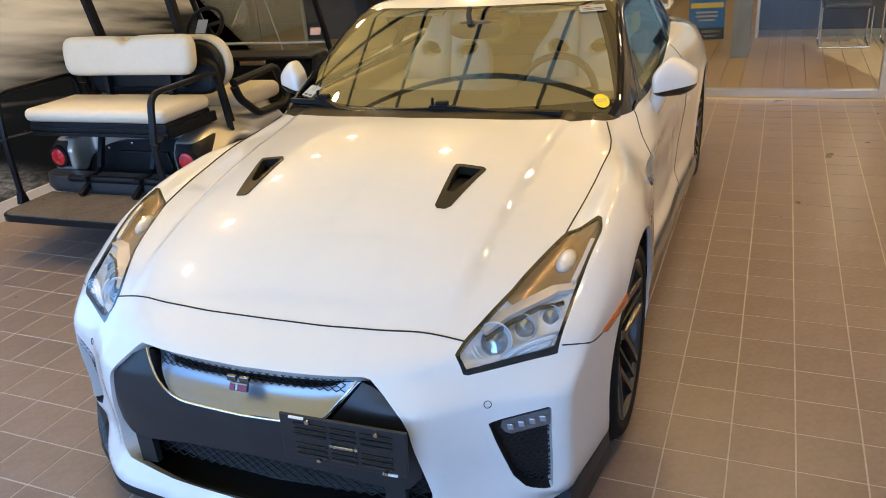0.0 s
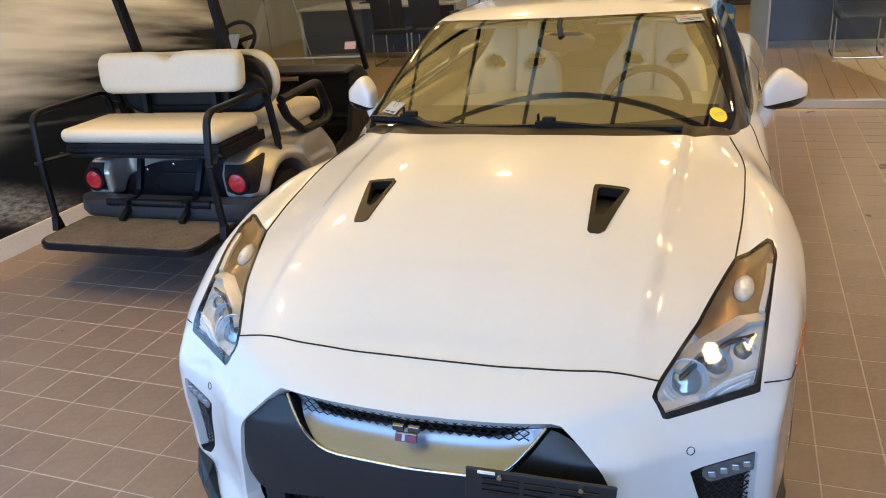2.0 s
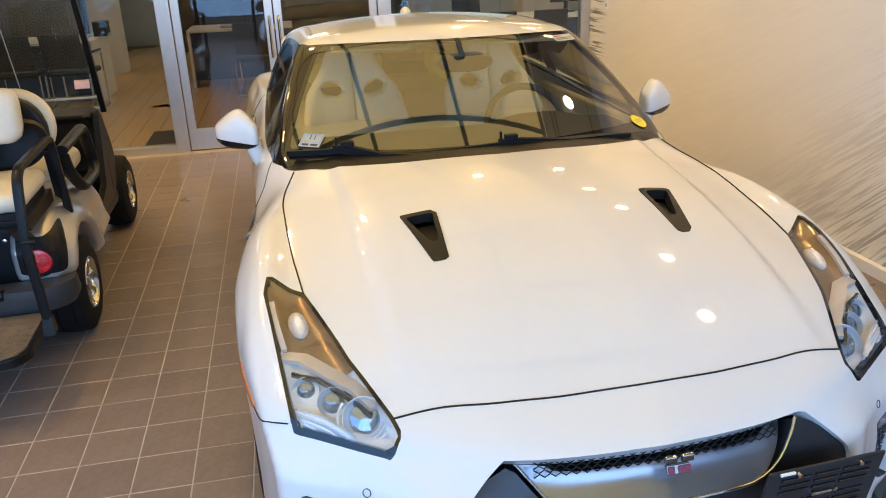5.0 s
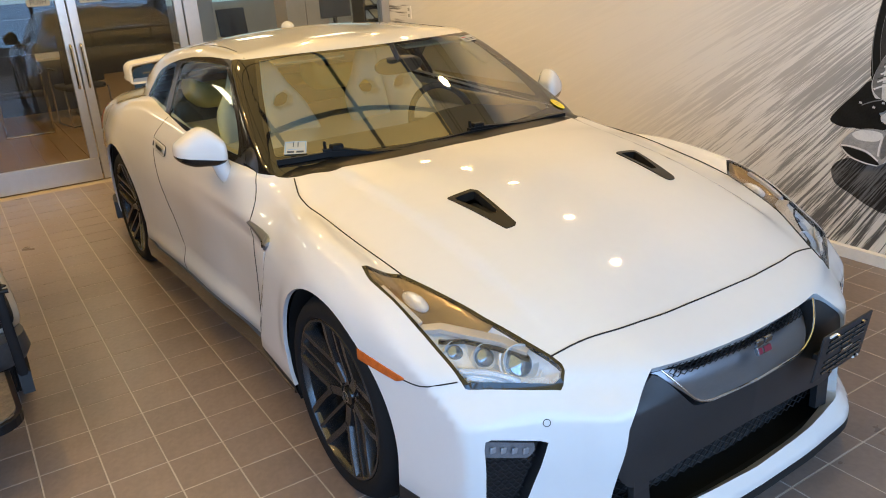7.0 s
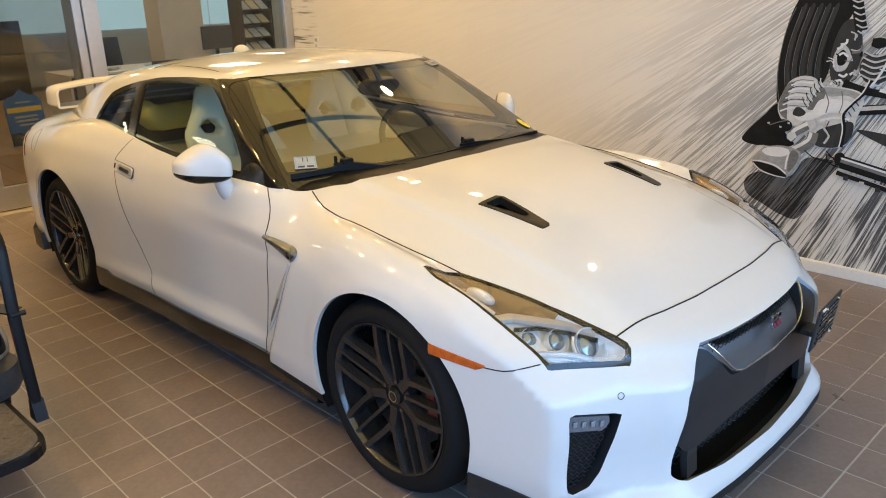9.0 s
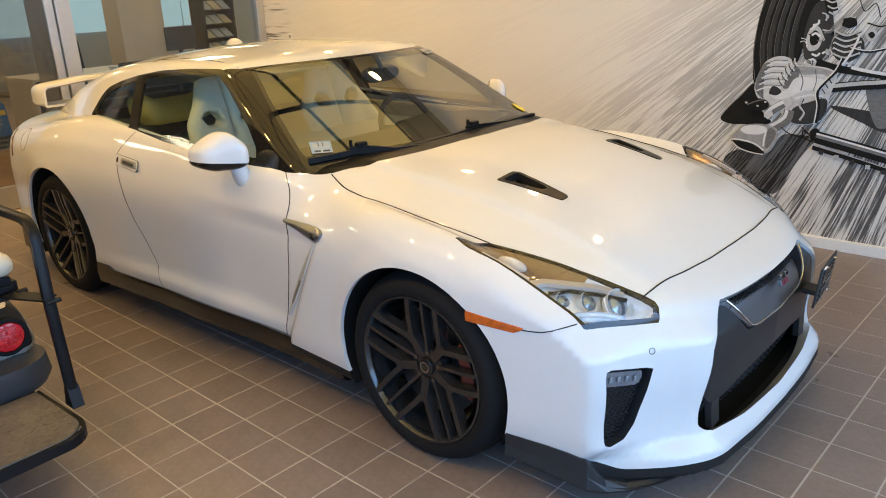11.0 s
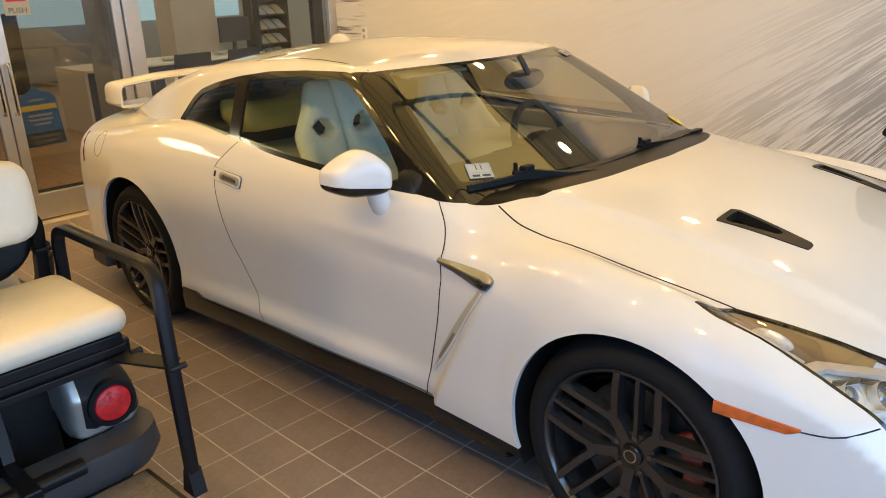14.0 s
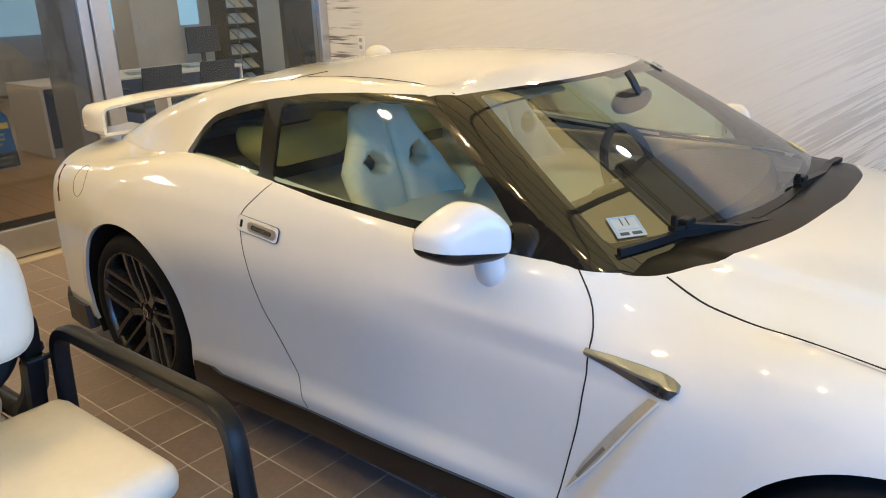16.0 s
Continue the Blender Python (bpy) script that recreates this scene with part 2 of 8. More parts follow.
slab("ceiling_recess", (X_A - 0.2, Y_A - 0.2, H_C), (X_W - 0.204, Y_N + 0.1, H_C + 0.2), M_CEIL, "backlit warm beige ceiling of the recess")
slab("wall_recess", (X_A - 0.2, Y_A - 0.2, -0.1), (X_W - 0.204, Y_A - 0.003, H_C), M_WALL, "plain wall of the recess")
slab("wall_recess", (X_A - 0.2, Y_A, -0.1), (X_A, Y_N + 0.1, H_C), M_WALL, "plain end wall of the recess")
slab("wall_west", (X_W - 0.2, Y_S - 0.2, 2.80), (X_W, 0.30, H_C), M_WALL, "strip of wall above the side windows")
for yy in (-3.4, -2.2, -1.0, 0.2):
    slab("window_frame", (X_W - 0.1, yy - 0.03, 0), (X_W, yy + 0.03, 2.80), M_DARKFRAME, "dark frame of the side windows")
slab("wall_east", (X_E, Y_S - 0.2, -0.1), (X_E + 0.2, Y_N + 0.1, H_C), M_WALL, "long white wall beside the car")
slab("baseboard", (X_W, 0.32, 0), (X_W + 0.015, Y_A - 0.004, 0.13), M_WHITETRIM, "white baseboard along the printed wall")
slab("baseboard", (X_E - 0.040, -3.5, 0), (X_E - 0.004, Y_N - 0.06, 0.062), M_WHITETRIM, "white scuffed baseboard along the mural wall")
# the shop front behind the camera
slab("wall_south", (X_W - 0.2, Y_S - 0.2, 2.95), (X_E + 0.2, Y_S, H_C), M_WALL, "strip of wall above the shop front")
for i in range(6):
    xx = X_W + i * (X_E - X_W) / 5
    slab("window_frame", (xx - 0.03, Y_S - 0.1, 0), (xx + 0.03, Y_S, 2.95), M_DARKFRAME, "dark frame of the shop front")
# dark joints of the ceiling, its grey strip by the wall, and the lamps in it
for yy in (-4.22, -3.26, -2.30, -1.34, -0.38, 0.58, 1.54, 2.50, 3.46, 4.42):
    slab("trim", (X_W, yy - 0.022, H_C - 0.02), (1.28, yy + 0.022, H_C - 0.002), M_DARKFRAME, "dark joint across the ceiling")
for xx in (-3.28, -2.36, -1.42, -0.62, 0.34, 1.30):
    slab("trim", (xx - 0.022, Y_S, H_C - 0.017), (xx + 0.022, Y_N, H_C - 0.0035), M_DARKFRAME, "dark joint along the ceiling")
slab("trim", (1.34, Y_S, H_C - 0.06), (X_E, Y_N, H_C - 0.004), material("grey_bulkhead", (0.24, 0.22, 0.20), 0.7), "grey lowered strip of the ceiling")
for xx in (1.42, 1.47, 2.0):
    slab("trim", (xx, Y_S, H_C - 0.075), (xx + 0.018, Y_N, H_C - 0.061), M_DARKFRAME, "dark track along the ceiling strip")
M_GLOW = material("lamp_glow", (1.0, 0.86, 0.62), 0.5, emit=9.0)
for sx, sy in SPOTS:
    zc = H_C - (0.062 if sx > 1.34 else 0.004)
    DL = thing("downlight", ROOM @ pose(sx, sy, zc), "round recessed ceiling downlight, lit warm", "downlight", "ceiling downlights")
    bm = B()
    lathe(bm, [(0.0, 0.085), (-0.008, 0.085), (-0.008, 0.062), (0.0, 0.060)], "z", 28)
    part("ring", bm, M_WHITETRIM, DL)
    bm = B()
    prism(bm, disc(0.060, 24), 0.002, Matrix.Translation((0, 0, -0.006)))
    part("lens", bm, M_GLOW, DL, "glowing lens")

# glazed wall to the office
GL = thing("glazed_wall", ROOM, "aluminium framed glass wall with double doors", "glass wall", kind="structure")
def bar(lo, hi, mat=M_ALU, name="frame", parent=None, bevel=0.003):
    return slab(name, lo, hi, mat, "", parent or GL, bevel)
bar((X_A, Y_N, 0), (-1.76, Y_N + 0.09, 0.07))
bar((0.29, Y_N, 0), (X_E, Y_N + 0.09, 0.07))
bar((X_A, Y_N, 2.75), (X_E, Y_N + 0.09, 2.85))
bar((-1.76, Y_N - 0.01, 0), (-1.64, Y_N + 0.10, 2.75))
bar((0.15, Y_N - 0.01, 0), (0.27, Y_N + 0.10, 2.75))
bar((X_E - 0.09, Y_N - 0.003, 0.07), (X_E - 0.003, Y_N + 0.095, 2.75))
bar((X_A + 0.003, Y_N - 0.003, 0.07), (X_A + 0.09, Y_N + 0.095, 2.75))
for a, b in ((X_A + 0.09, -4.05), (-4.045, -2.6), (-2.595, -1.76), (0.27, 1.3), (1.305, X_E - 0.09)):
    bar((a, Y_N + 0.04, 0.07), (b, Y_N + 0.05, 2.75), M_SHOPGLASS, "pane", bevel=0)
slab("wall_north", (X_A - 0.2, Y_N, 2.85), (X_E + 0.2, Y_N + 0.1, H_C), M_WALL, "strip of wall above the glazed wall")
for k, (a, b) in enumerate(((-1.635, -0.780), (-0.770, 0.145))):
    D = thing("door_%d" % (k + 1), ROOM, "closed glass door in an aluminium frame with pull handle", "door", "double doors", "structure")
    for lo, hi in (((a, Y_N + 0.02, 0.01), (b, Y_N + 0.07, 0.20)), ((a, Y_N + 0.02, 2.62), (b, Y_N + 0.07, 2.74)),
                   ((a, Y_N + 0.02, 0.20), (a + 0.07, Y_N + 0.07, 2.62)), ((b - 0.07, Y_N + 0.02, 0.20), (b, Y_N + 0.07, 2.62))):
        bar(lo, hi, M_ALU, "door_frame", D)
    bar((a + 0.07, Y_N + 0.04, 0.20), (b - 0.07, Y_N + 0.05, 2.62), M_DOORGLASS, "pane", D, 0)
    hx = b - 0.035 if k == 0 else a + 0.035
    bm = B()
    sweep(bm, fillet([(hx, Y_N + 0.02, 0.80), (hx, Y_N - 0.04, 0.80), (hx, Y_N - 0.04, 1.15), (hx, Y_N + 0.02, 1.15)], 0.03), disc(0.011, 8), up=(1, 0, 0))
    part("door_handle", bm, M_CHROME, D, smooth=True)

# ---- the sports car ----
def spline(*kn):
    """A smooth curve through a few (at, value) knots, without overshoot."""
    xs, ys = np.array([k[0] for k in kn], float), np.array([k[1] for k in kn], float)
    h, d = np.diff(xs), np.diff(ys) / np.diff(xs)
    m = np.zeros(len(xs))
    for i in range(1, len(xs) - 1):
        if d[i - 1] * d[i] > 0:
            w1, w2 = 2 * h[i] + h[i - 1], h[i] + 2 * h[i - 1]
            m[i] = (w1 + w2) / (w1 / d[i - 1] + w2 / d[i])
    m[0], m[-1] = d[0], d[-1]

    def at(x):
        x = np.asarray(x, float)
        i = np.clip(np.searchsorted(xs, x) - 1, 0, len(h) - 1)
        t = (x - xs[i]) / h[i]
        e = ys[i] * (2 * t**3 - 3 * t**2 + 1) + h[i] * m[i] * (t**3 - 2 * t**2 + t) + ys[i + 1] * (3 * t**2 - 2 * t**3) + h[i] * m[i + 1] * (t**3 - t**2)
        lo, hi = ys[0] + m[0] * (x - xs[0]), ys[-1] + m[-1] * (x - xs[-1])
        return np.where(x < xs[0], lo, np.where(x > xs[-1], hi, e))
    return at


def smax(a, b, k):
    h = np.clip(0.5 + 0.5 * (a - b) / k, 0, 1)
    return b + (a - b) * h + k * h * (1 - h)


def step(a, b, x):
    t = np.clip((x - a) / (b - a), 0, 1)
    return t * t * (3 - 2 * t)


def bell(x, c, w):
    return np.exp(-((x - c) / w) ** 2)


# half width of the flanks, and how it leans with the height
W_MID = spline((-1.0, 0.775), (-0.75, 0.836), (-0.64, 0.860), (-0.46, 0.899), (-0.3, 0.926), (0.0, 0.945), (0.45, 0.915), (0.9, 0.895), (1.6, 0.892), (2.2, 0.915), (2.78, 0.945), (3.3, 0.895), (3.8, 0.80))
Z_HOOD = spline((-1.0, 0.580), (-0.85, 0.635), (-0.7, 0.702), (-0.5, 0.785), (-0.28, 0.861), (0.0, 0.929), (0.3, 0.962), (0.62, 0.972), (0.9, 0.968), (1.3, 0.995), (1.95, 1.047), (2.4, 1.062), (2.8, 1.035), (3.2, 1.01), (3.6, 0.965), (3.8, 0.93))
DROP = spline((-1.0, 0.03), (-0.7, 0.055), (-0.3, 0.098), (0.0, 0.121), (0.3, 0.103), (0.57, 0.042), (0.9, 0.03), (1.6, 0.035), (2.4, 0.045), (3.0, 0.08), (3.8, 0.10))
CREST = spline((-0.7, 0.0), (-0.35, 0.022), (-0.1, 0.042), (0.12, 0.036), (0.4, 0.012), (0.8, 0.0), (2.0, 0.0), (2.8, 0.02), (3.6, 0.0))
NOSE = spline((0.05, -0.966), (0.14, -0.970), (0.160, -0.968), (0.19, -0.948), (0.225, -0.924), (0.30, -0.918), (0.42, -0.925), (0.58, -0.908), (0.64, -0.880), (0.70, -0.80), (0.74, -0.74), (0.9, -0.55))
SHAPE_Z = spline((0.05, -0.05), (0.13, -0.03), (0.20, -0.012), (0.30, 0.0), (0.62, 0.0), (0.75, -0.014), (0.85, -0.050), (0.95, -0.13), (1.05, -0.24))

SHAPE_DOOR = spline((0.05, -0.05), (0.13, -0.03), (0.20, -0.012), (0.30, 0.0), (0.62, 0.0), (0.75, -0.012), (0.82, -0.026), (0.87, -0.038), (0.95, -0.075), (1.0, -0.105), (1.06, -0.16))

# how far the front stands back beside the middle: at the bonnet's edge, across the mouth, along the lip
PLAN_TOP = spline((0, 0), (0.2, 0.0144), (0.4, 0.0576), (0.60, 0.153), (0.66, 0.188), (0.8, 0.272), (0.9, 0.342), (1.0, 0.41))
PLAN_MID = spline((0, 0), (0.3, 0.012), (0.48, 0.032), (0.535, 0.055), (0.60, 0.105), (0.66, 0.147), (0.74, 0.189), (0.82, 0.230), (0.9, 0.30), (1.0, 0.41))
PLAN_LIP = spline((0, 0), (0.2, 0.004), (0.4, 0.020), (0.46, 0.026), (0.52, 0.042), (0.60, 0.090), (0.66, 0.142), (0.72, 0.208), (0.79, 0.290), (0.9, 0.38), (1.0, 0.45))


def flank(y, z):
    k = step(0.40, 0.85, y) * step(3.2, 2.6, y)
    w = W_MID(y) + SHAPE_Z(z) * (1 - k) + SHAPE_DOOR(z) * k
    w = w - 0.034 * step(0.268, 0.350, z) * step(0.82, 0.46, z) * step(0.60, 1.15, y) * step(2.55, 1.7, y)
    w = w - 0.068 * bell(y, 0.54, 0.22) * step(0.70, 0.90, z)
    yc = 0.50 + (0.70 - z) * 0.52
    w = w - 0.030 * step(yc - 0.035, yc + 0.03, y) * step(1.5, 0.7, y) * step(0.78, 0.68, z)
    r = np.minimum(np.hypot(y + 0.026, z - 0.338), np.hypot(y - 2.755, z - 0.338))
    return w + 0.006 * step(0.460, 0.395, r) * step(0.30, 0.42, z) * step(-0.36, -0.20, y)


def bonnet(ax, y):
    z = Z_HOOD(y) - DROP(y) * (np.minimum(ax, 0.78) / 0.8) ** 2.6 + CREST(y) * bell(ax, 0.85, 0.075)
    z = z + 0.014 * step(0.590, 0.545, ax - 0.04 * y) * step(-0.78, -0.45, y) * step(0.75, 0.4, y)
    return z


def nose(ax, z):
    hi, lo = step(0.52, 0.62, z), step(0.235, 0.165, z)
    return NOSE(z) + PLAN_TOP(ax) * hi + PLAN_LIP(ax) * lo + PLAN_MID(ax) * (1 - hi - lo)


def body_field(p):
    x, y, z = p[..., 0], p[..., 1], p[..., 2]
    ax = np.abs(x)
    f = smax(ax - flank(y, z), (z - bonnet(ax, y)) * 0.95, 0.09 - 0.035 * step(0.5, 0.9, y) * step(2.7, 2.3, y))
    f = smax(f, (nose(ax, z) - y) * 0.92, 0.014 + 0.061 * step(0.57, 0.70, z))
    f = smax(f, (y - (3.73 - 0.24 * ax**2 - 0.25 * np.maximum(z - 0.75, 0) ** 2)) * 0.95, 0.10)
    return smax(f, 0.175 - 0.075 * step(-0.45, -0.55, y) - z, 0.014)


W_GLASS = spline((0.4, 0.665), (0.58, 0.715), (0.75, 0.780), (1.2, 0.806), (2.0, 0.81), (2.4, 0.79), (2.8, 0.72), (3.2, 0.61), (3.5, 0.52))
Z_ROOF = spline((0.6, 1.20), (1.1, 1.318), (1.4, 1.348), (1.8, 1.355), (2.3, 1.318), (2.8, 1.205), (3.2, 1.07), (3.6, 0.93))


def screen_y(ax, z):
    return 0.483 + 0.40 * ax**2 + (z - 0.96) * 1.99 + 0.25 * (z - 0.96) * (z - 1.3)


def cabin_field(p):
    x, y, z = p[..., 0], p[..., 1], p[..., 2]
    ax = np.abs(x)
    side = (ax - (W_GLASS(y) - 0.475 * (z - 0.95) - 0.10 * (z - 0.95) ** 2)) * 0.87
    f = smax(side, (z - (Z_ROOF(y) - 0.13 * ax**2)) * 0.95, 0.05)
    f = smax(f, (screen_y(ax, z) - y) * 0.447, 0.036)
    return smax(f, 0.86 - z, 0.01)


def surface(field, lo, hi, h):
    """The sheet where a field is nought: one point in each crossed cell, drawn onto the sheet, joined in quads."""
    ax = [np.arange(a, b + h, h) for a, b in zip(lo, hi)]
    g = np.stack(np.meshgrid(*ax, indexing="ij"), -1)
    f = field(g)
    s = f < 0
    n = [k - 1 for k in s.shape]
    cnt = np.zeros(n, int)
    for i in (0, 1):
        for j in (0, 1):
            for k in (0, 1):
                cnt += s[i:i + n[0], j:j + n[1], k:k + n[2]]
    cell = (cnt > 0) & (cnt < 8)
    idx = -np.ones(n, int)
    idx[cell] = np.arange(cell.sum())
    c = np.argwhere(cell)
    v = np.array([a[0] for a in ax]) + (c + 0.5) * h
    acc, num = np.zeros_like(v), np.zeros(len(v))
    for d in range(3):
        for o in ((0, 0), (0, 1), (1, 0), (1, 1)):
            off = [0, 0, 0]
            e = [k for k in range(3) if k != d]
            off[e[0]], off[e[1]] = o
            a = c + off
            b = a.copy()
            b[:, d] += 1
            fa, fb = f[tuple(a.T)], f[tuple(b.T)]
            hit = (fa < 0) != (fb < 0)
            t = np.where(hit, fa / np.where(hit, fa - fb, 1), 0)
            q = np.array([k[0] for k in ax]) + a * h
            q[:, d] += t * h
            acc += np.where(hit[:, None], q, 0)
            num += hit
    v = acc / num[:, None]
    for _ in range(4):
        gr = gradient(field, v)
        v = v - (field(v) / (gr**2).sum(1))[:, None] * gr * 0.9
    quads = []
    for d in range(3):
        e = [k for k in range(3) if k != d]
        a = s.take(range(0, s.shape[d] - 1), d)
        b = s.take(range(1, s.shape[d]), d)
        for q in np.argwhere(a != b):
            if min(q[e[0]], q[e[1]]) < 1 or q[e[0]] >= n[e[0]] or q[e[1]] >= n[e[1]]:
                continue
            ring = []
            for o in ((-1, -1), (0, -1), (0, 0), (-1, 0)):
                r = q.copy()
                r[e[0]] += o[0]
                r[e[1]] += o[1]
                ring.append(idx[tuple(r)])
            flip = a[tuple(q)] != (d == 1)
            quads.append(ring if flip else ring[::-1])
    return v, quads


def gradient(field, v):
    e = 1e-4
    return np.stack([(field(v + np.eye(3)[k] * e) - field(v - np.eye(3)[k] * e)) / (2 * e) for k in range(3)], -1)


class Skin:
    """A sheet of faces that can be cut along a line into panels."""

    def __init__(self, field, v, faces):
        self.field, self.v, self.faces = field, list(map(np.array, v)), faces
        self.tag = ["body"] * len(faces)

    def cut(self, phi, name, only=("body",)):
        """Faces where phi is below nought, of the panels in only, become the panel of that name."""
        vals = list(phi(np.array(self.v)))
        vals = [0.0 if abs(a) < 5e-4 else a for a in vals]
        mids, faces, tags = {}, [], []

        def mid(i, j):
            key = (min(i, j), max(i, j))
            if key not in mids:
                t = vals[i] / (vals[i] - vals[j])
                mids[key] = len(self.v)
                self.v.append(self.v[i] + (self.v[j] - self.v[i]) * t)
                vals.append(0.0)
            return mids[key]

        for f, tg in zip(self.faces, self.tag):
            if tg not in only:
                faces.append(f), tags.append(tg)
                continue
            w = [vals[i] for i in f]
            if max(w) <= 0:
                faces.append(f), tags.append(name if min(w) < 0 else tg)
            elif min(w) >= 0:
                faces.append(f), tags.append(tg)
            else:
                a, b = [], []
                for i, j in zip(f, list(f[1:]) + [f[0]]):
                    if vals[i] <= 0:
                        a.append(i)
                    if vals[i] >= 0:
                        b.append(i)
                    if vals[i] * vals[j] < 0:
                        k = mid(i, j)
                        a.append(k), b.append(k)
                if len(a) > 2:
                    faces.append(a), tags.append(name)
                if len(b) > 2:
                    faces.append(b), tags.append(tg)
        self.faces, self.tag = faces, tags
        return self

    def piece(self, name, pick=None):
        fs = [f for f, t in zip(self.faces, self.tag) if t == name]
        if pick is not None:
            c = np.array([np.mean([self.v[i] for i in f], 0) for f in fs])
            fs = [f for f, k in zip(fs, pick(c)) if k]
        ids = sorted({i for f in fs for i in f})
        new_id = {i: k for k, i in enumerate(ids)}
        v = np.array([self.v[i] for i in ids])
        g = gradient(self.field, v)
        nrm = g / np.linalg.norm(g, axis=1)[:, None]
        return v, [[new_id[i] for i in f] for f in fs], nrm

    def panel(self, tag, name, mat, parent, label="", pick=None, thick=0.0, inset=0.0):
        v, fs, nrm = self.piece(tag, pick)
        if not fs:
            return None
        v = v - nrm * inset
        if thick:
            v, fs, nrm = shell(v, fs, nrm, thick)
        return mesh_object(name, v, fs, mat, parent, label, True, nrm)


def rim_edges(fs):
    seen = {}
    for f in fs:
        for i, j in zip(f, list(f[1:]) + [f[0]]):
            seen[(i, j)] = 1
    return [(i, j) for (i, j) in seen if (j, i) not in seen]


def shell(v, fs, nrm, thick):
    """Gives a panel turned-in edges of that depth."""
    rim = rim_edges(fs)
    extra, out = {}, list(fs)
    v2, n2 = list(v), list(nrm)
    for i, j in rim:
        ids = []
        for k in (i, j):
            for depth in (0.0, thick):
                key = (k, depth, i, j)
                e = v[j] - v[i]
                s = np.cross(e, nrm[k])
                ln = np.linalg.norm(s)
                v2.append(v[k] - nrm[k] * depth)
                n2.append(s / ln if ln > 1e-9 else nrm[k])
                ids.append(len(v2) - 1)
        a, a2, b, b2 = ids
        out.append([b, a, a2, b2])
    return np.array(v2), out, np.array(n2)


def poly_sd(pts, q):
    """Signed distance of points q (n, 2) to a polygon: below nought inside."""
    p = np.array(pts, float)
    e = np.roll(p, -1, 0) - p
    best = np.full(len(q), 1e9)
    inside = np.zeros(len(q), bool)
    for a, d in zip(p, e):
        w = q - a
        t = np.clip((w @ d) / (d @ d), 0, 1)
        best = np.minimum(best, np.linalg.norm(w - t[:, None] * d, axis=1))
        b = a + d
        c = (a[1] > q[:, 1]) != (b[1] > q[:, 1])
        with np.errstate(divide="ignore", invalid="ignore"):
            inside ^= c & (q[:, 0] < (b[0] - a[0]) * (q[:, 1] - a[1]) / (b[1] - a[1]) + a[0])
    return np.where(inside, -best, best)


def region(pts, axes, r=0.0, keep=None):
    """A cutting function from a polygon seen along an axis; both sides of the car."""
    ia, ib = axes

    def phi(v):
        q = np.stack([np.abs(v[:, ia]) if ia == 0 else v[:, ia], np.abs(v[:, ib]) if ib == 0 else v[:, ib]], -1)
        s = poly_sd(pts, q) - r
        if keep is not None:
            s = np.where(keep(v), s, 1.0)
        return s
    return phi


CAR = thing("sports_car", Matrix.Identity(4), "pearl white two-door sports coupe with black wheels on the tiled floor", "car")
RW, ZW = 0.352, 0.338          # tyre radius and hub height
Y_F, Y_R = -0.026, 2.755       # the axles
BODY = Skin(body_field, *surface(body_field, (-1.03, -1.07, 0.08), (1.03, 3.85, 1.10), 0.0225))
for yw, ra in ((Y_F, 0.382), (Y_R, 0.398)):
    BODY.cut(lambda v, yw=yw, ra=ra: np.where(np.abs(v[:, 0]) > 0.55, np.hypot(v[:, 1] - yw, v[:, 2] - ZW) - ra, 1.0), "arch")
front = lambda v: v[:, 1] < -0.45
GRILLE = [(-0.01, 0.614), (0.370, 0.614), (0.413, 0.58), (0.456, 0.543), (0.475, 0.523), (0.487, 0.50), (0.496, 0.45), (0.511, 0.383), (0.528, 0.29), (0.530, 0.25), (0.518, 0.228), (0.48, 0.215), (0.30, 0.200), (-0.01, 0.193)]
CHROME = [(-0.01, 0.572), (0.20, 0.574), (0.262, 0.584), (0.292, 0.613), (0.346, 0.613), (0.266, 0.514), (0.244, 0.492), (0.208, 0.484), (-0.01, 0.480)]
BEAM = [(-0.01, 0.470), (0.21, 0.474), (0.254, 0.484), (0.278, 0.508), (0.356, 0.606), (0.413, 0.58), (0.456, 0.543), (0.475, 0.523), (0.487, 0.50), (0.496, 0.45), (0.511, 0.383), (0.508, 0.34), (0.47, 0.298), (0.40, 0.297), (0.235, 0.320), (-0.01, 0.334)]
FOG = [(0.667, 0.475), (0.808, 0.500), (0.806, 0.240), (0.748, 0.256), (0.715, 0.300)]
LAMP = [(0.836, -0.150), (0.800, -0.180), (0.746, -0.225), (0.660, -0.51), (0.583, -0.690), (0.570, -0.733), (0.598, -0.755), (0.808, -0.617), (0.826, -0.45), (0.850, -0.22)]
DUCT = [(0.334, -0.030), (0.432, -0.026), (0.385, -0.266), (0.350, -0.268)]
DUCT_IN = [(0.346, -0.045), (0.418, -0.043), (0.377, -0.185), (0.358, -0.185)]
HOOD = [(-0.01, -0.742), (0.20, -0.740), (0.37, -0.724), (0.465, -0.705), (0.583, -0.694), (0.660, -0.51), (0.746, -0.225), (0.762, -0.05), (0.770, 0.12), (0.774, 0.34), (0.760, 0.45), (0.722, 0.565), (0.66, 0.72), (-0.01, 0.72)]
DOOR = [(0.790, 0.19), (0.71, 0.546), (0.676, 0.79), (0.705, 0.87), (0.80, 0.92), (0.85, 1.05), (1.90, 1.05), (1.918, 0.985), (1.975, 0.93), (2.027, 0.884), (2.004, 0.79), (1.935, 0.55), (1.79, 0.33), (1.735, 0.246), (1.70, 0.19)]
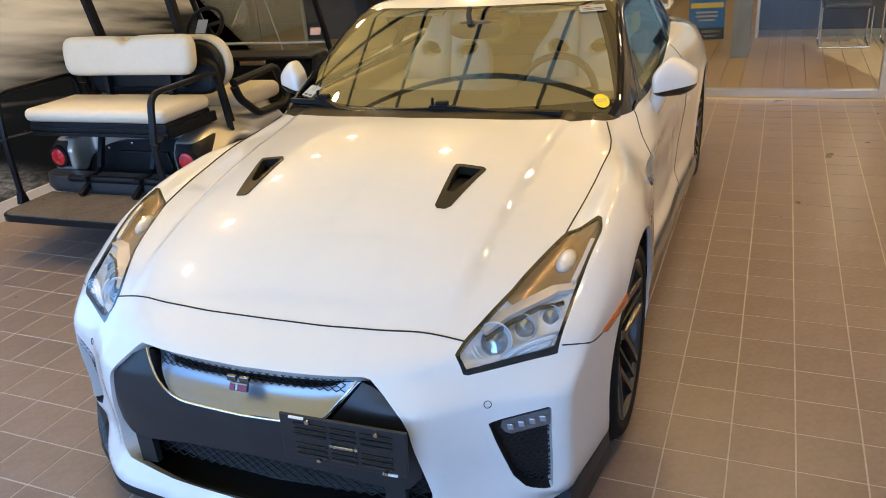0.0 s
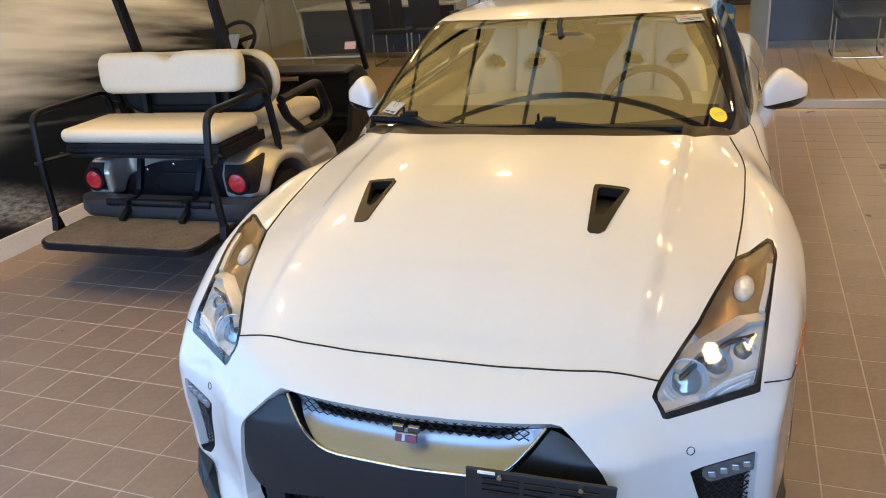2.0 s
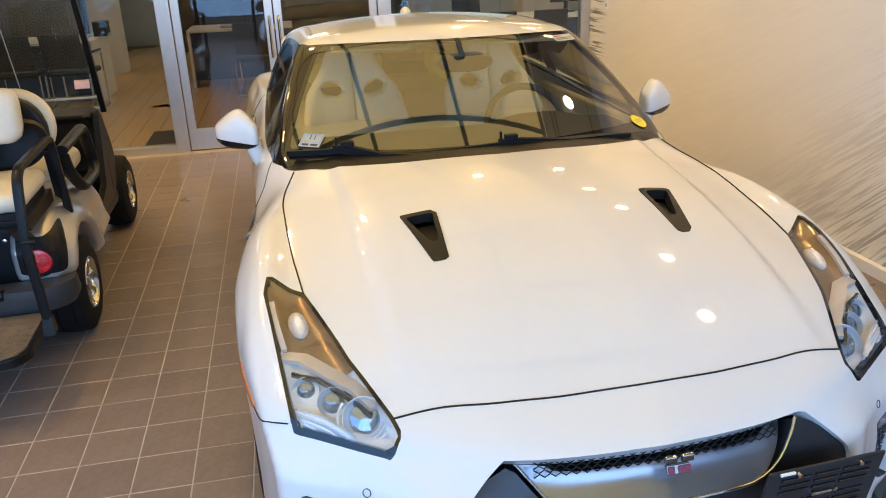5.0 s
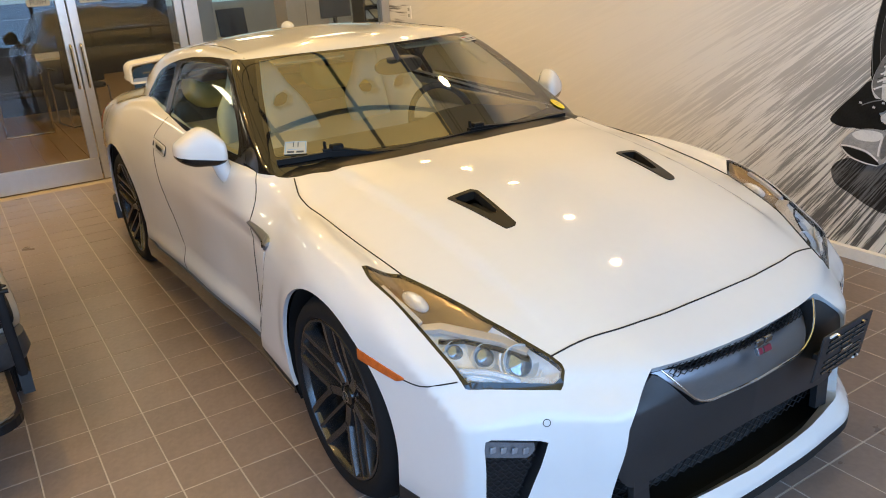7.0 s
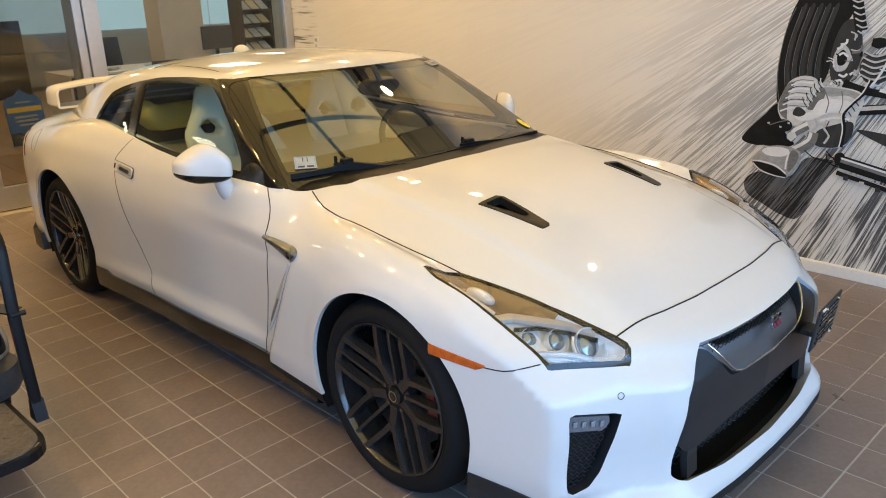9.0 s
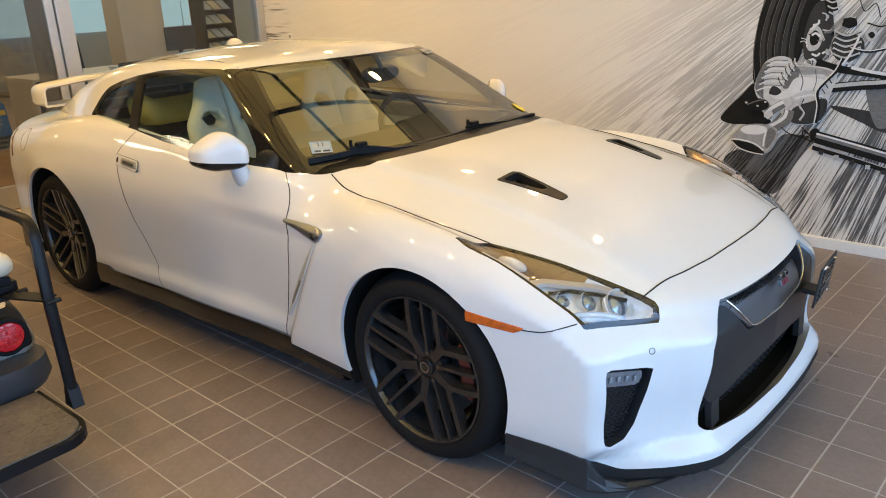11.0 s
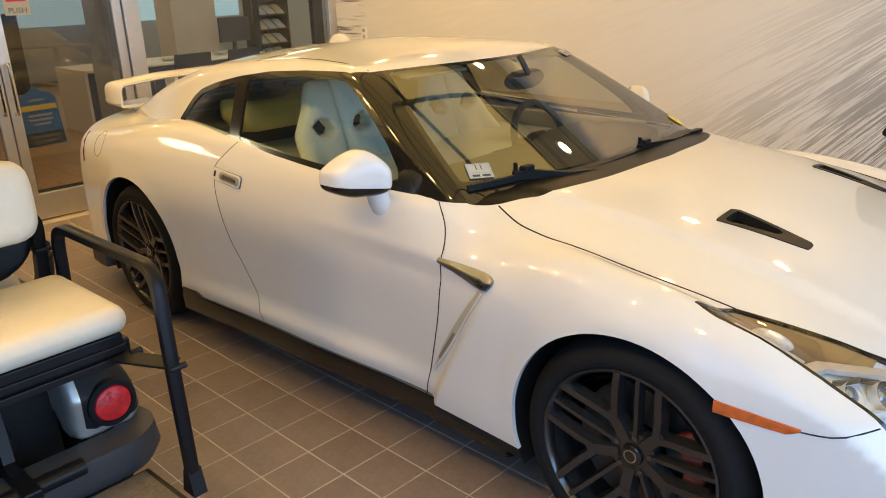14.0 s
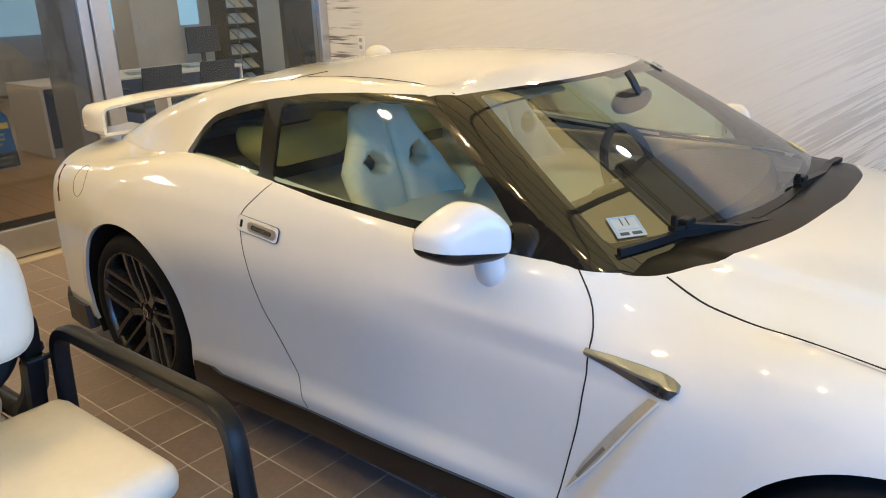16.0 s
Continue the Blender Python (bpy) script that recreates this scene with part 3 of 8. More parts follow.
BODY.cut(lambda v: v[:, 2] - (0.222 - 0.032 * step(-0.42, -0.62, v[:, 1]) - 0.045 * step(-0.62, -0.74, v[:, 1])), "under")
BODY.cut(region(GRILLE, (0, 2), 0.0, front), "grille")
BODY.cut(region(CHROME, (0, 2), 0.0, front), "chrome", ("grille",))
BODY.cut(region(BEAM, (0, 2), 0.0, front), "beam", ("grille",))
BODY.cut(region(FOG, (0, 2), 0.004, lambda v: v[:, 1] < -0.3), "fog")
BODY.cut(region(LAMP, (0, 1), 0.002, lambda v: v[:, 2] > 0.5), "lamp_rim")
BODY.cut(region(LAMP, (0, 1), -0.0068, lambda v: v[:, 2] > 0.5), "lamp", ("lamp_rim",))
BODY.cut(region(DUCT, (0, 1), 0.006, lambda v: v[:, 2] > 0.75), "duct")
BODY.cut(region(DUCT_IN, (0, 1), 0.004, lambda v: v[:, 2] > 0.75), "duct_hole", ("duct",))
COWL = spline((0, 0.358), (0.3, 0.382), (0.53, 0.45), (0.65, 0.515), (0.72, 0.576), (0.786, 0.793), (0.80, 1.0))
BODY.cut(lambda v: np.where((v[:, 2] > 0.86) & (v[:, 1] < 1.3), np.maximum(COWL(np.abs(v[:, 0])) - v[:, 1], np.abs(v[:, 0]) - 0.80), 1.0), "cowl")
BODY.cut(region(HOOD, (0, 1), 0.0, lambda v: v[:, 2] > 0.55), "hood")
BODY.cut(region(DOOR, (1, 2), 0.0, lambda v: np.abs(v[:, 0]) > 0.5), "door")
BODY.cut(lambda v: np.where(np.abs(v[:, 0]) > 0.3, np.maximum(v[:, 2] - (0.606 - 0.20 * (v[:, 1] + 0.455)), v[:, 1] + 0.20), 1.0), "bumper")
BODY.cut(lambda v: np.maximum(v[:, 1] + 0.60, v[:, 2] - 0.70), "bumper")
BODY.cut(lambda v: 0.2 - v[:, 1], "flank")
BODY.cut(lambda v: np.where(v[:, 2] > 0.84, cabin_field(v) + 0.010, 1.0), "inside", ("body", "flank", "hood", "door", "cowl"))
M_SATIN = material("satin_dark_grey", (0.024, 0.025, 0.028), 0.34, 0.2, 0.1, 10)
M_FRIT = material("black_glass_border", (0.012, 0.011, 0.010), 0.03, 0, 0.1, ior=1.75)
M_DUCT = material("satin_black_duct", (0.010, 0.010, 0.010), 0.34, 0, 0.1, spec=0.14)
M_DUCTFRAME = material("satin_black_duct_frame", (0.018, 0.016, 0.013), 0.40, 0, 0.1, spec=0.25)
M_PILLAR = material("gloss_black_pillar", (0.014, 0.012, 0.010), 0.07, 0, 0.1, ior=1.5)
M_BOWL = material("lamp_bowl", (0.90, 0.92, 0.96), 0.22, 0.0, 0.15, 30)
M_LAMPSILVER = material("lamp_silvering", (0.80, 0.82, 0.85), 0.30, 0.35, 0.1, 30)
M_PROJ = material("projector_glass", (0.34, 0.39, 0.46), 0.05, 0.7, 0.1, coat=1.0)
M_SMOKE = material("smoky_housing", (0.36, 0.26, 0.15), 0.20, 0.40, 0.12, 14, 0.08, 60)
M_FACET = material("indicator_reflector", (0.92, 0.92, 0.95), 0.12, 0.3, 0.25, 90, 0.8, 110)
M_BAND = material("pale_silver_band", (0.70, 0.66, 0.63), 0.3, 0.1, 0.05, 10)
M_DRL = material("daytime_lens", (0.14, 0.15, 0.17), 0.12, 0.3, 0.25, 60, 0.4, 200, coat=1.0)
M_DIODE = material("diode_glass", (0.34, 0.36, 0.40), 0.12, 0.5, 0.1)
M_MESHBLACK = material("black_grille_net", (0.012, 0.012, 0.013), 0.45, 0, 0.1)

for side in (lambda c: c[:, 0] < 0, lambda c: c[:, 0] > 0):
    BODY.panel("body", "front_wing", M_PAINT, CAR, "pearl white front wing", pick=side, thick=0.014)
    BODY.panel("flank", "rear_quarter", M_PAINT, CAR, "pearl white rear quarter", pick=side, thick=0.014)
BODY.panel("under", "underside", M_SEAM, CAR)
BODY.panel("hood", "hood", M_PAINT, CAR, "pearl white bonnet with two dark ducts", thick=0.010, inset=0.0012)
BODY.panel("cowl", "cowl", M_DUCT, CAR, "black cowl below the windscreen", inset=0.004, thick=0.01)
bumper = BODY.panel("bumper", "front_bumper", M_PAINT, CAR, "pearl white front bumper", thick=0.045)
v, fs, nrm = BODY.piece("chrome")
v = v - nrm * (0.006 + 0.045 * np.clip((v[:, 2] - 0.487) / 0.12, 0, 1))[:, None]
tilt = nrm + np.array([0, 0, 1.0]) * (-0.28 + 1.25 * step(0.582, 0.518, v[:, 2]))[:, None]
tilt = tilt / np.linalg.norm(tilt, axis=1)[:, None]
v, fs, tilt = shell(v, fs, tilt, 0.02)
mesh_object("grille_surround", v, fs, material("satin_grille_metal", (0.27, 0.275, 0.30), 0.30, 1.0, 0.06, 10, stretch=(1, 1, 6)), bumper, "satin metal grille surround", True, tilt)
BODY.panel("beam", "bumper_beam", M_SATIN, bumper, "satin dark grey bumper beam", thick=0.07, inset=0.012)
RIGHT, LEFT = (lambda c: c[:, 0] < 0), (lambda c: c[:, 0] > 0)


def drop_z(x, y):
    """Height of the body under a place of the plan, and its normal."""
    zs = np.linspace(1.2, 0.3, 600)
    f = body_field(np.stack([np.full(600, x), np.full(600, y), zs], -1))
    i = int(np.argmax(f <= 0))
    z = zs[i - 1] + (zs[i] - zs[i - 1]) * f[i - 1] / (f[i - 1] - f[i])
    g = gradient(body_field, np.array([[x, y, z]]))[0]
    return Vector((x, y, z)), Vector(g / np.linalg.norm(g))


def reach_x(y, z, s, field=None):
    """The flank's place at a height, on the side s."""
    xs = np.linspace(1.1, 0.3, 600)
    f = (field or body_field)(np.stack([xs, np.full(600, y), np.full(600, z)], -1))
    i = int(np.argmax(f <= 0))
    x = xs[i - 1] + (xs[i] - xs[i - 1]) * f[i - 1] / (f[i - 1] - f[i])
    return Vector((s * x, y, z))


def reach_y(x, z):
    ys = np.linspace(-1.1, -0.2, 600)
    f = body_field(np.stack([np.full(600, x), ys, np.full(600, z)], -1))
    i = int(np.argmax(f <= 0))
    return Vector((x, ys[i - 1] + (ys[i] - ys[i - 1]) * f[i - 1] / (f[i - 1] - f[i]), z))


def densify(pts, d=0.02, closed=False):
    out, ps = [], [Vector(p) for p in pts] + ([Vector(pts[0])] if closed else [])
    for a, b in zip(ps, ps[1:]):
        n = max(1, int((b - a).length / d))
        out += [a.lerp(b, i / n) for i in range(n)]
    return out if closed else out + [ps[-1]]


def smooth_line(pts, times=3):
    pts = [Vector(p) for p in pts]
    for _ in range(times):
        pts = [pts[0]] + [(a + b * 2 + c) / 4 for a, b, c in zip(pts, pts[1:], pts[2:])] + [pts[-1]]
    return pts


def gap(pts, parent=CAR, r=0.0026, name="panel_gap", mat=None, field=None):
    bm = B()
    p = np.array([tuple(q) for q in smooth_line(pts)])
    for _ in range(3):
        g = gradient(field or body_field, p)
        p = p - ((field or body_field)(p) / (g**2).sum(1))[:, None] * g
    sweep(bm, p, disc(r, 6), up=(0.3, 0.2, 0.9))
    return part(name, bm, mat or M_SEAM, parent, smooth=True)


def fillet_ring(w, h, r=0.01, k=4):
    """A rounded oblong as a ring of points."""
    out = []
    for cx, cy, a0 in ((w / 2 - r, h / 2 - r, 0), (-w / 2 + r, h / 2 - r, 90), (-w / 2 + r, -h / 2 + r, 180), (w / 2 - r, -h / 2 + r, 270)):
        out += [(cx + r * math.cos(radians(a0 + 90 * i / k)), cy + r * math.sin(radians(a0 + 90 * i / k))) for i in range(k + 1)]
    return out


# gaps round the bonnet and the doors
FRONT_SEAM = [(-x, y, 0) for x, y in HOOD[:5][::-1]] + [(x, y, 0) for x, y in HOOD[1:5]]
gap([drop_z(p.x, p.y)[0] for p in densify(FRONT_SEAM)])
for s in (-1, 1):
    gap([drop_z(p.x, p.y)[0] for p in densify([(s * x, y, 0) for x, y in HOOD[6:12]])])
    gap([reach_x(p.x, p.y, s) for p in densify([(y, z, 0) for y, z in [(0.785, 0.222)] + DOOR[1:4] + [(0.735, 0.90), (0.768, 0.928)]])], r=0.0022)
    gap([reach_x(p.x, p.y, s) for p in densify([(y, z, 0) for y, z in DOOR[7:14]])], r=0.0012)
    gap([reach_x(p.x, p.y, s) for p in densify([(-0.45, 0.605, 0), (-0.52, 0.606, 0), (-0.57, 0.622, 0), (-0.60, 0.632, 0)])], r=0.0021)

# doors, lamps, markers on both sides
for s in (-1, 1):
    pk = LEFT if s > 0 else RIGHT
    DOORP = BODY.panel("door", "door", M_PAINT, CAR, "pearl white car door", pick=pk, thick=0.012, inset=0.001)
    bm = B()
    rows_ = []
    for t in np.linspace(0, 1, 14):
        y = -0.268 - 0.194 * t
        top, low = 0.633 - 0.021 * t, 0.600 - 0.010 * t + 0.016 * max(0.0, t - 0.86) / 0.14
        rows_.append([bm.verts.new(reach_x(y, z, s) + Vector((s * d, 0, 0))) for z, d in ((top + 0.001, -0.004), (top, 0.003), ((top + low) / 2, 0.0045), (low, 0.003), (low - 0.001, -0.004))])
    for a, b in zip(rows_, rows_[1:]):
        for i in range(4):
            bm.faces.new((a[i], a[i + 1], b[i + 1], b[i]))
    bm.faces.new(rows_[0]), bm.faces.new(rows_[-1][::-1])
    part("side_marker", bm, M_AMBER, CAR, "amber side marker lamp", True)
    # handle let into the door
    c = reach_x(1.924, 0.845, s)
    HM = Matrix.Translation(c) @ Matrix.Rotation(radians(-1.5 * s), 4, "Z") @ Matrix.Rotation(radians(-16 * s), 4, "Y") @ Matrix.Rotation(radians(90), 4, "Z") @ Matrix.Rotation(radians(90), 4, "X") @ Matrix.Rotation(radians(0 if s > 0 else 180), 4, "Y") @ Matrix.Rotation(radians(5 * s), 4, "Z")
    bm = B()
    prism(bm, fillet_ring(0.2115, 0.0545, 0.015), 0.004, HM @ Matrix.Translation((0, 0, -0.001)))
    HND = part("door_handle", bm, M_SEAM, DOORP, "flush door handle in a shallow recess")
    bm = B()
    prism(bm, fillet_ring(0.209, 0.052, 0.014), 0.004, HM @ Matrix.Translation((0, 0, 0.0002)), 0.001)
    part("recess", bm, M_PAINT, HND)
    bm = B()
    prism(bm, fillet_ring(0.148, 0.034, 0.016), 0.006, HM @ Matrix.Translation((-0.026 * s, 0, 0.002)), 0.002)
    part("pull", bm, M_SILVER, HND, "silver pull")
    bm = B()
    prism(bm, fillet_ring(0.104, 0.016, 0.008), 0.006, HM @ Matrix.Translation((-0.026 * s, -0.001, 0.0035)))
    part("grip", bm, M_CHROME, HND)
    bm = B()
    prism(bm, fillet_ring(0.010, 0.026, 0.003), 0.006, HM @ Matrix.Translation((0.082 * s, 0, 0.001)))
    part("lock", bm, M_BLACKGLOSS, HND)
    # headlight: rim, bowl, lens and what shines in it
    LAMPH = BODY.panel("lamp_rim", "headlight", M_BLACKGLOSS, CAR, "slanted headlight with three round reflectors", pick=pk, thick=0.03)
    v, fs, nrm = BODY.piece("lamp", pk)
    inset_at = lambda v: step(-0.006, 0.030, -poly_sd(LAMP, np.abs(v[:, :2]) * [1, -1]))
    v = v - nrm * (0.004 + (0.022 + 0.038 * np.clip((-0.50 - v[:, 1]) / 0.25, 0, 1)) * inset_at(v))[:, None]
    mesh_object("bowl", v, fs, M_BOWL, LAMPH, "silvery lamp bowl", True)
    BODY.panel("lamp", "lens", M_LENS, LAMPH, "clear curved lens", pick=pk)
    for k, (lx, ly, r) in enumerate(((0.650, -0.655, 0.050), (0.716, -0.590, 0.036), (0.776, -0.536, 0.033))):
        p, n = drop_z(s * lx, ly)
        aim = (n + Vector((0, -0.75, 0.0))).normalized()
        M = Matrix.Translation(p - n * 0.026) @ aim.to_track_quat("Z", "Y").to_matrix().to_4x4()
        bm = B()
        lathe(bm, [(-0.022, 0.3 * r), (-0.014, 0.72 * r), (0.0, 0.95 * r), (0.006, r), (0.006, 1.03 * r), (-0.02, 1.03 * r)], "z", 28)
        bmesh.ops.transform(bm, matrix=M, verts=bm.verts)
        RF = part("reflector", bm, M_LAMPSILVER, LAMPH, "bright round reflector", True)
        bm = B()
        lathe(bm, [(0.006, 0.0001), (0.004, 0.40 * r), (-0.001, 0.66 * r), (-0.012, 0.76 * r)], "z", 24)
        bmesh.ops.transform(bm, matrix=M, verts=bm.verts)
        part("projector", bm, M_PROJ, RF, "glass projector", True)
        if k == 0:
            bm = B()
            sweep(bm, [M @ Vector((1.22 * r * math.cos(t), 1.22 * r * math.sin(t), 0.004)) for t in np.linspace(2.5, 5.7, 24)], disc(0.0036, 8))
            part("light_ring", bm, M_WHITETRIM, LAMPH, "white light ring", True)

    def strip(nm, pts, w, mt, depth, label=""):
        bm = B()
        sweep(bm, [drop_z(s * p.x, p.y)[0] - drop_z(s * p.x, p.y)[1] * depth for p in densify([(x, y, 0) for x, y in pts])], rect(w, 0.012))
        part(nm, bm, mt, LAMPH, label)
    strip("divider", [(0.835, -0.43), (0.77, -0.455), (0.715, -0.52), (0.655, -0.585), (0.615, -0.645)], 0.040, M_BAND, 0.016, "pale silver dividing band")
    strip("eyebrow", [(0.80, -0.492), (0.74, -0.53), (0.68, -0.597), (0.63, -0.665)], 0.007, M_DARKCHROME, 0.012)
    strip("side_band", [(0.812, -0.425), (0.824, -0.345), (0.832, -0.26)], 0.014, M_BAND, 0.010, "pale silver band along the outer edge")
    for k in range(6):
        strip("trim_strip", [(0.806 - 0.004 * k, -0.575 - 0.011 * k), (0.742 - 0.004 * k, -0.625 - 0.012 * k), (0.68 - 0.006 * k, -0.690 - 0.010 * k)][:2 if k > 3 else 3], 0.006, M_BOWL if k % 2 else M_LAMPSILVER, 0.014 + 0.002 * (k % 2))
    # indicator in the upper corner, in a smoky housing
    v, fs, nrm = BODY.piece("lamp", lambda c: pk(c) & (c[:, 1] > np.maximum(np.interp(np.abs(c[:, 0]), [0.615, 0.655, 0.715, 0.77, 0.835], [-0.645, -0.585, -0.52, -0.455, -0.43]) + 0.012, -0.54)))
    mesh_object("housing", v - nrm * (0.002 + 0.019 * inset_at(v))[:, None], fs, M_SMOKE, LAMPH, "smoky bronze upper housing", True)
    bm = B()
    p, n = drop_z(s * 0.770, -0.335)
    vs = bmesh.ops.create_uvsphere(bm, u_segments=20, v_segments=12, radius=1.0)["verts"]
    bmesh.ops.transform(bm, matrix=Matrix.Translation(p - n * 0.016) @ n.to_track_quat("Z", "Y").to_matrix().to_4x4() @ Matrix.Rotation(radians(-24 * s), 4, "Z") @ Matrix.Diagonal((0.026, 0.052, 0.018, 1)), verts=vs)
    part("indicator", bm, M_FACET, LAMPH, "faceted clear indicator", True)
    # lower lamp nook
    v, fs, nrm = BODY.piece("fog", pk)
    FOGP = mesh_object("lower_intake", v + np.array([-s * 0.02, 0.05, 0]), fs, M_MESHBLACK, bumper, "black net intake with daytime lamp", True)
    rim = rim_edges(fs)
    vv, ff = [], []
    for i, j in rim:
        k = len(vv)
        vv += [v[i], v[j], v[j] + np.array([-s * 0.02, 0.055, 0]), v[i] + np.array([-s * 0.02, 0.055, 0])]
        ff.append([k, k + 1, k + 2, k + 3])
    mesh_object("intake_rim", vv, ff, M_BLACK, FOGP, "", False)
    bm = B()
    for r_ in range(17):
        zz = 0.250 + r_ * 0.0125
        xs = [x for x in np.arange(0.66, 0.82, 0.009) if poly_sd(FOG, np.array([[x, zz]]))[0] < 0.004]
        if len(xs) > 2:
            sweep(bm, [Vector((s * x, reach_y(s * x, zz).y + 0.030, zz + (0.004 if (i + r_) % 2 else -0.004))) for i, x in enumerate(xs)], rect(0.0034, 0.0034), cap=True)
    part("net", bm, M_BLACK, FOGP)
    top_at = lambda x: 0.475 + (x - 0.667) * 0.177
    bm = B()
    rings = []
    for x in np.linspace(0.690, 0.806, 12):
        zt, zb = top_at(x) - 0.007, top_at(x) - 0.007 - 0.046 * min(1.0, (x - 0.676) / 0.030)
        rings.append([bm.verts.new(reach_y(s * x, z) + Vector((0, d, 0))) for z, d in ((zt, 0.010), (zb, 0.010), (zb, 0.032), (zt, 0.032))])
    for a, b in zip(rings, rings[1:]):
        for i in range(4):
            bm.faces.new((a[i], a[(i + 1) % 4], b[(i + 1) % 4], b[i]))
    bm.faces.new(rings[0]), bm.faces.new(rings[-1][::-1])
    DRL = part("daytime_lamp", bm, M_DRL, FOGP, "clear daytime lamp strip")
    for x in (0.712, 0.738, 0.764, 0.789):
        bm = B()
        box(bm, reach_y(s * x, top_at(x) - 0.030) + Vector((0, 0.008, 0)), (0.018, 0.006, 0.018), 0.003, Matrix.Rotation(radians(-s * 10), 4, "Y"))
        part("diode", bm, M_DIODE, DRL)
    # sensor in the bumper, screw at the wing
    bm = B()
    p = reach_y(s * 0.662, 0.530)
    g = gradient(body_field, np.array([tuple(p)]))[0]
    lathe(bm, [(-0.004, 0.0105), (0.0006, 0.0105), (0.0006, 0.0088), (-0.004, 0.0088)], "z", 20)
    bmesh.ops.transform(bm, matrix=Matrix.Translation(p) @ Vector(g).to_track_quat("Z", "Y").to_matrix().to_4x4(), verts=bm.verts)
    part("parking_sensor", bm, M_SEAM, bumper)
    # bonnet duct
    BODY.panel("duct", "bonnet_duct", M_DUCTFRAME, CAR, "dark triangular bonnet duct", pick=pk, thick=0.03, inset=-0.002)
    v, fs, nrm = BODY.piece("duct_hole", pk)
    t = (v[:, 1] + 0.195) / 0.16
    v = v - nrm * (0.012 + 0.030 * np.clip(t, 0, 1))[:, None]
    mesh_object("duct_floor", v, fs, M_SEAM, CAR, "", True)
    # wing vent: metal blade and pale slot behind the front wheel
    bm = B()
    rings = []
    for y, zt, zl in ((0.690, 0.765, 0.748), (0.62, 0.765, 0.731), (0.55, 0.764, 0.713), (0.495, 0.762, 0.706), (0.466, 0.758, 0.714), (0.446, 0.750, 0.736)):
        w = 0.6 if y > 0.6 else 1.0
        rings.append([bm.verts.new(reach_x(y, zt + (zl - zt) * k, s) + Vector((s * d * w, 0, 0))) for k, d in ((0, -0.008), (0, 0.003), (0.30, 0.016), (0.42, 0.018), (0.92, 0.011), (1, 0.004), (1, -0.008))])
    for p, q in zip(rings, rings[1:]):
        for i in range(6):
            bm.faces.new((p[i], p[i + 1], q[i + 1], q[i]))
    bm.faces.new(rings[0][::-1]), bm.faces.new(rings[-1])
    BL = part("wing_blade", bm, material("polished_blade", (0.26, 0.285, 0.34), 0.30, 1.0, 0.06, 20), CAR, "polished metal blade on the front wing")
    bm = B()
    for yy, zz, w, h in ((0.492, 0.738, 0.030, 0.004), (0.500, 0.726, 0.012, 0.010), (0.482, 0.726, 0.012, 0.010)):
        box(bm, reach_x(yy, zz, s) + Vector((s * 0.0165, 0, 0)), (0.005, w, h), 0.0008)
    part("badge", bm, M_SEAM, BL)
    front = [(0.487, 0.700), (0.530, 0.640), (0.581, 0.565), (0.656, 0.451), (0.738, 0.343)]
    rear = [(0.522, 0.690), (0.572, 0.625), (0.626, 0.549), (0.694, 0.442), (0.742, 0.345)]
    bm = B()
    rings = []
    for y0, z0, _ in densify([(y, z, 0) for y, z in front], 0.01):
        y2 = float(np.interp(-z0, [-z for y, z in front], [r[0] for r in rear]))
        z2 = float(np.interp(-z0, [-z for y, z in front], [r[1] for r in rear]))
        rings.append([bm.verts.new(reach_x(a_, b_, s) + Vector((s * d, 0, 0))) for a_, b_, d in ((y0, z0, 0.006), (0.75 * y0 + 0.25 * y2, 0.75 * z0 + 0.25 * z2, 0.0045), (0.35 * y0 + 0.65 * y2, 0.35 * z0 + 0.65 * z2, 0.0045), (y2, z2, 0.0035))])
    for p, q in zip(rings, rings[1:]):
        for i in range(3):
            bm.faces.new((p[i], p[i + 1], q[i + 1], q[i]))
    SL = part("wing_slot", bm, material("pale_slot", (0.44, 0.41, 0.33), 0.5), CAR, "pale slot behind the front wheel")
    bm = B()
    sweep(bm, smooth_line([reach_x(p.x, p.y, s) + Vector((s * 0.005, 0, 0)) for p in densify([(y, z, 0) for y, z in front])]), disc(0.004, 6))
    part("slot_lip", bm, M_PAINT, SL, "", True)
    # darker strip laid on the slot, painted for the shade in its mouth
    bm = B()
    sweep(bm, [reach_x(y, z, s) + Vector((s * 0.0050, 0, 0)) for y, z in ((0.630, 0.515), (0.655, 0.478), (0.682, 0.438), (0.705, 0.400))], rect(0.004, 0.009))
    part("slot_mouth", bm, material("slot_shade", (0.20, 0.18, 0.14), 0.6), SL)
    # sill, black skirt
    bm = B()
    ys = np.linspace(0.40, 2.34, 40)
    sec = lambda y: [(-0.10, 0.215), (0.012, 0.245 + 0.02 * (y > 2.2)), (0.018, 0.220), (0.012, 0.155), (-0.02, 0.140), (-0.12, 0.145)]
    rings = [[bm.verts.new((s * (reach_x(max(y, 0.95), 0.26, 1).x + float(W_MID(min(y, 0.95)) - W_MID(0.95)) * 0.6 + dx), y, z)) for dx, z in sec(y)] for y in ys]
    for a, b in zip(rings, rings[1:]):
        for i in range(5):
            bm.faces.new((a[i], a[i + 1], b[i + 1], b[i]))
    bm.faces.new(rings[0])
    bm.faces.new(rings[-1][::-1])
    part("side_skirt", bm, M_BLACKGLOSS, CAR, "gloss black side skirt", True)
    # dark winglet: a fin along the flank that turns into a blade under the corner
    bm = B()
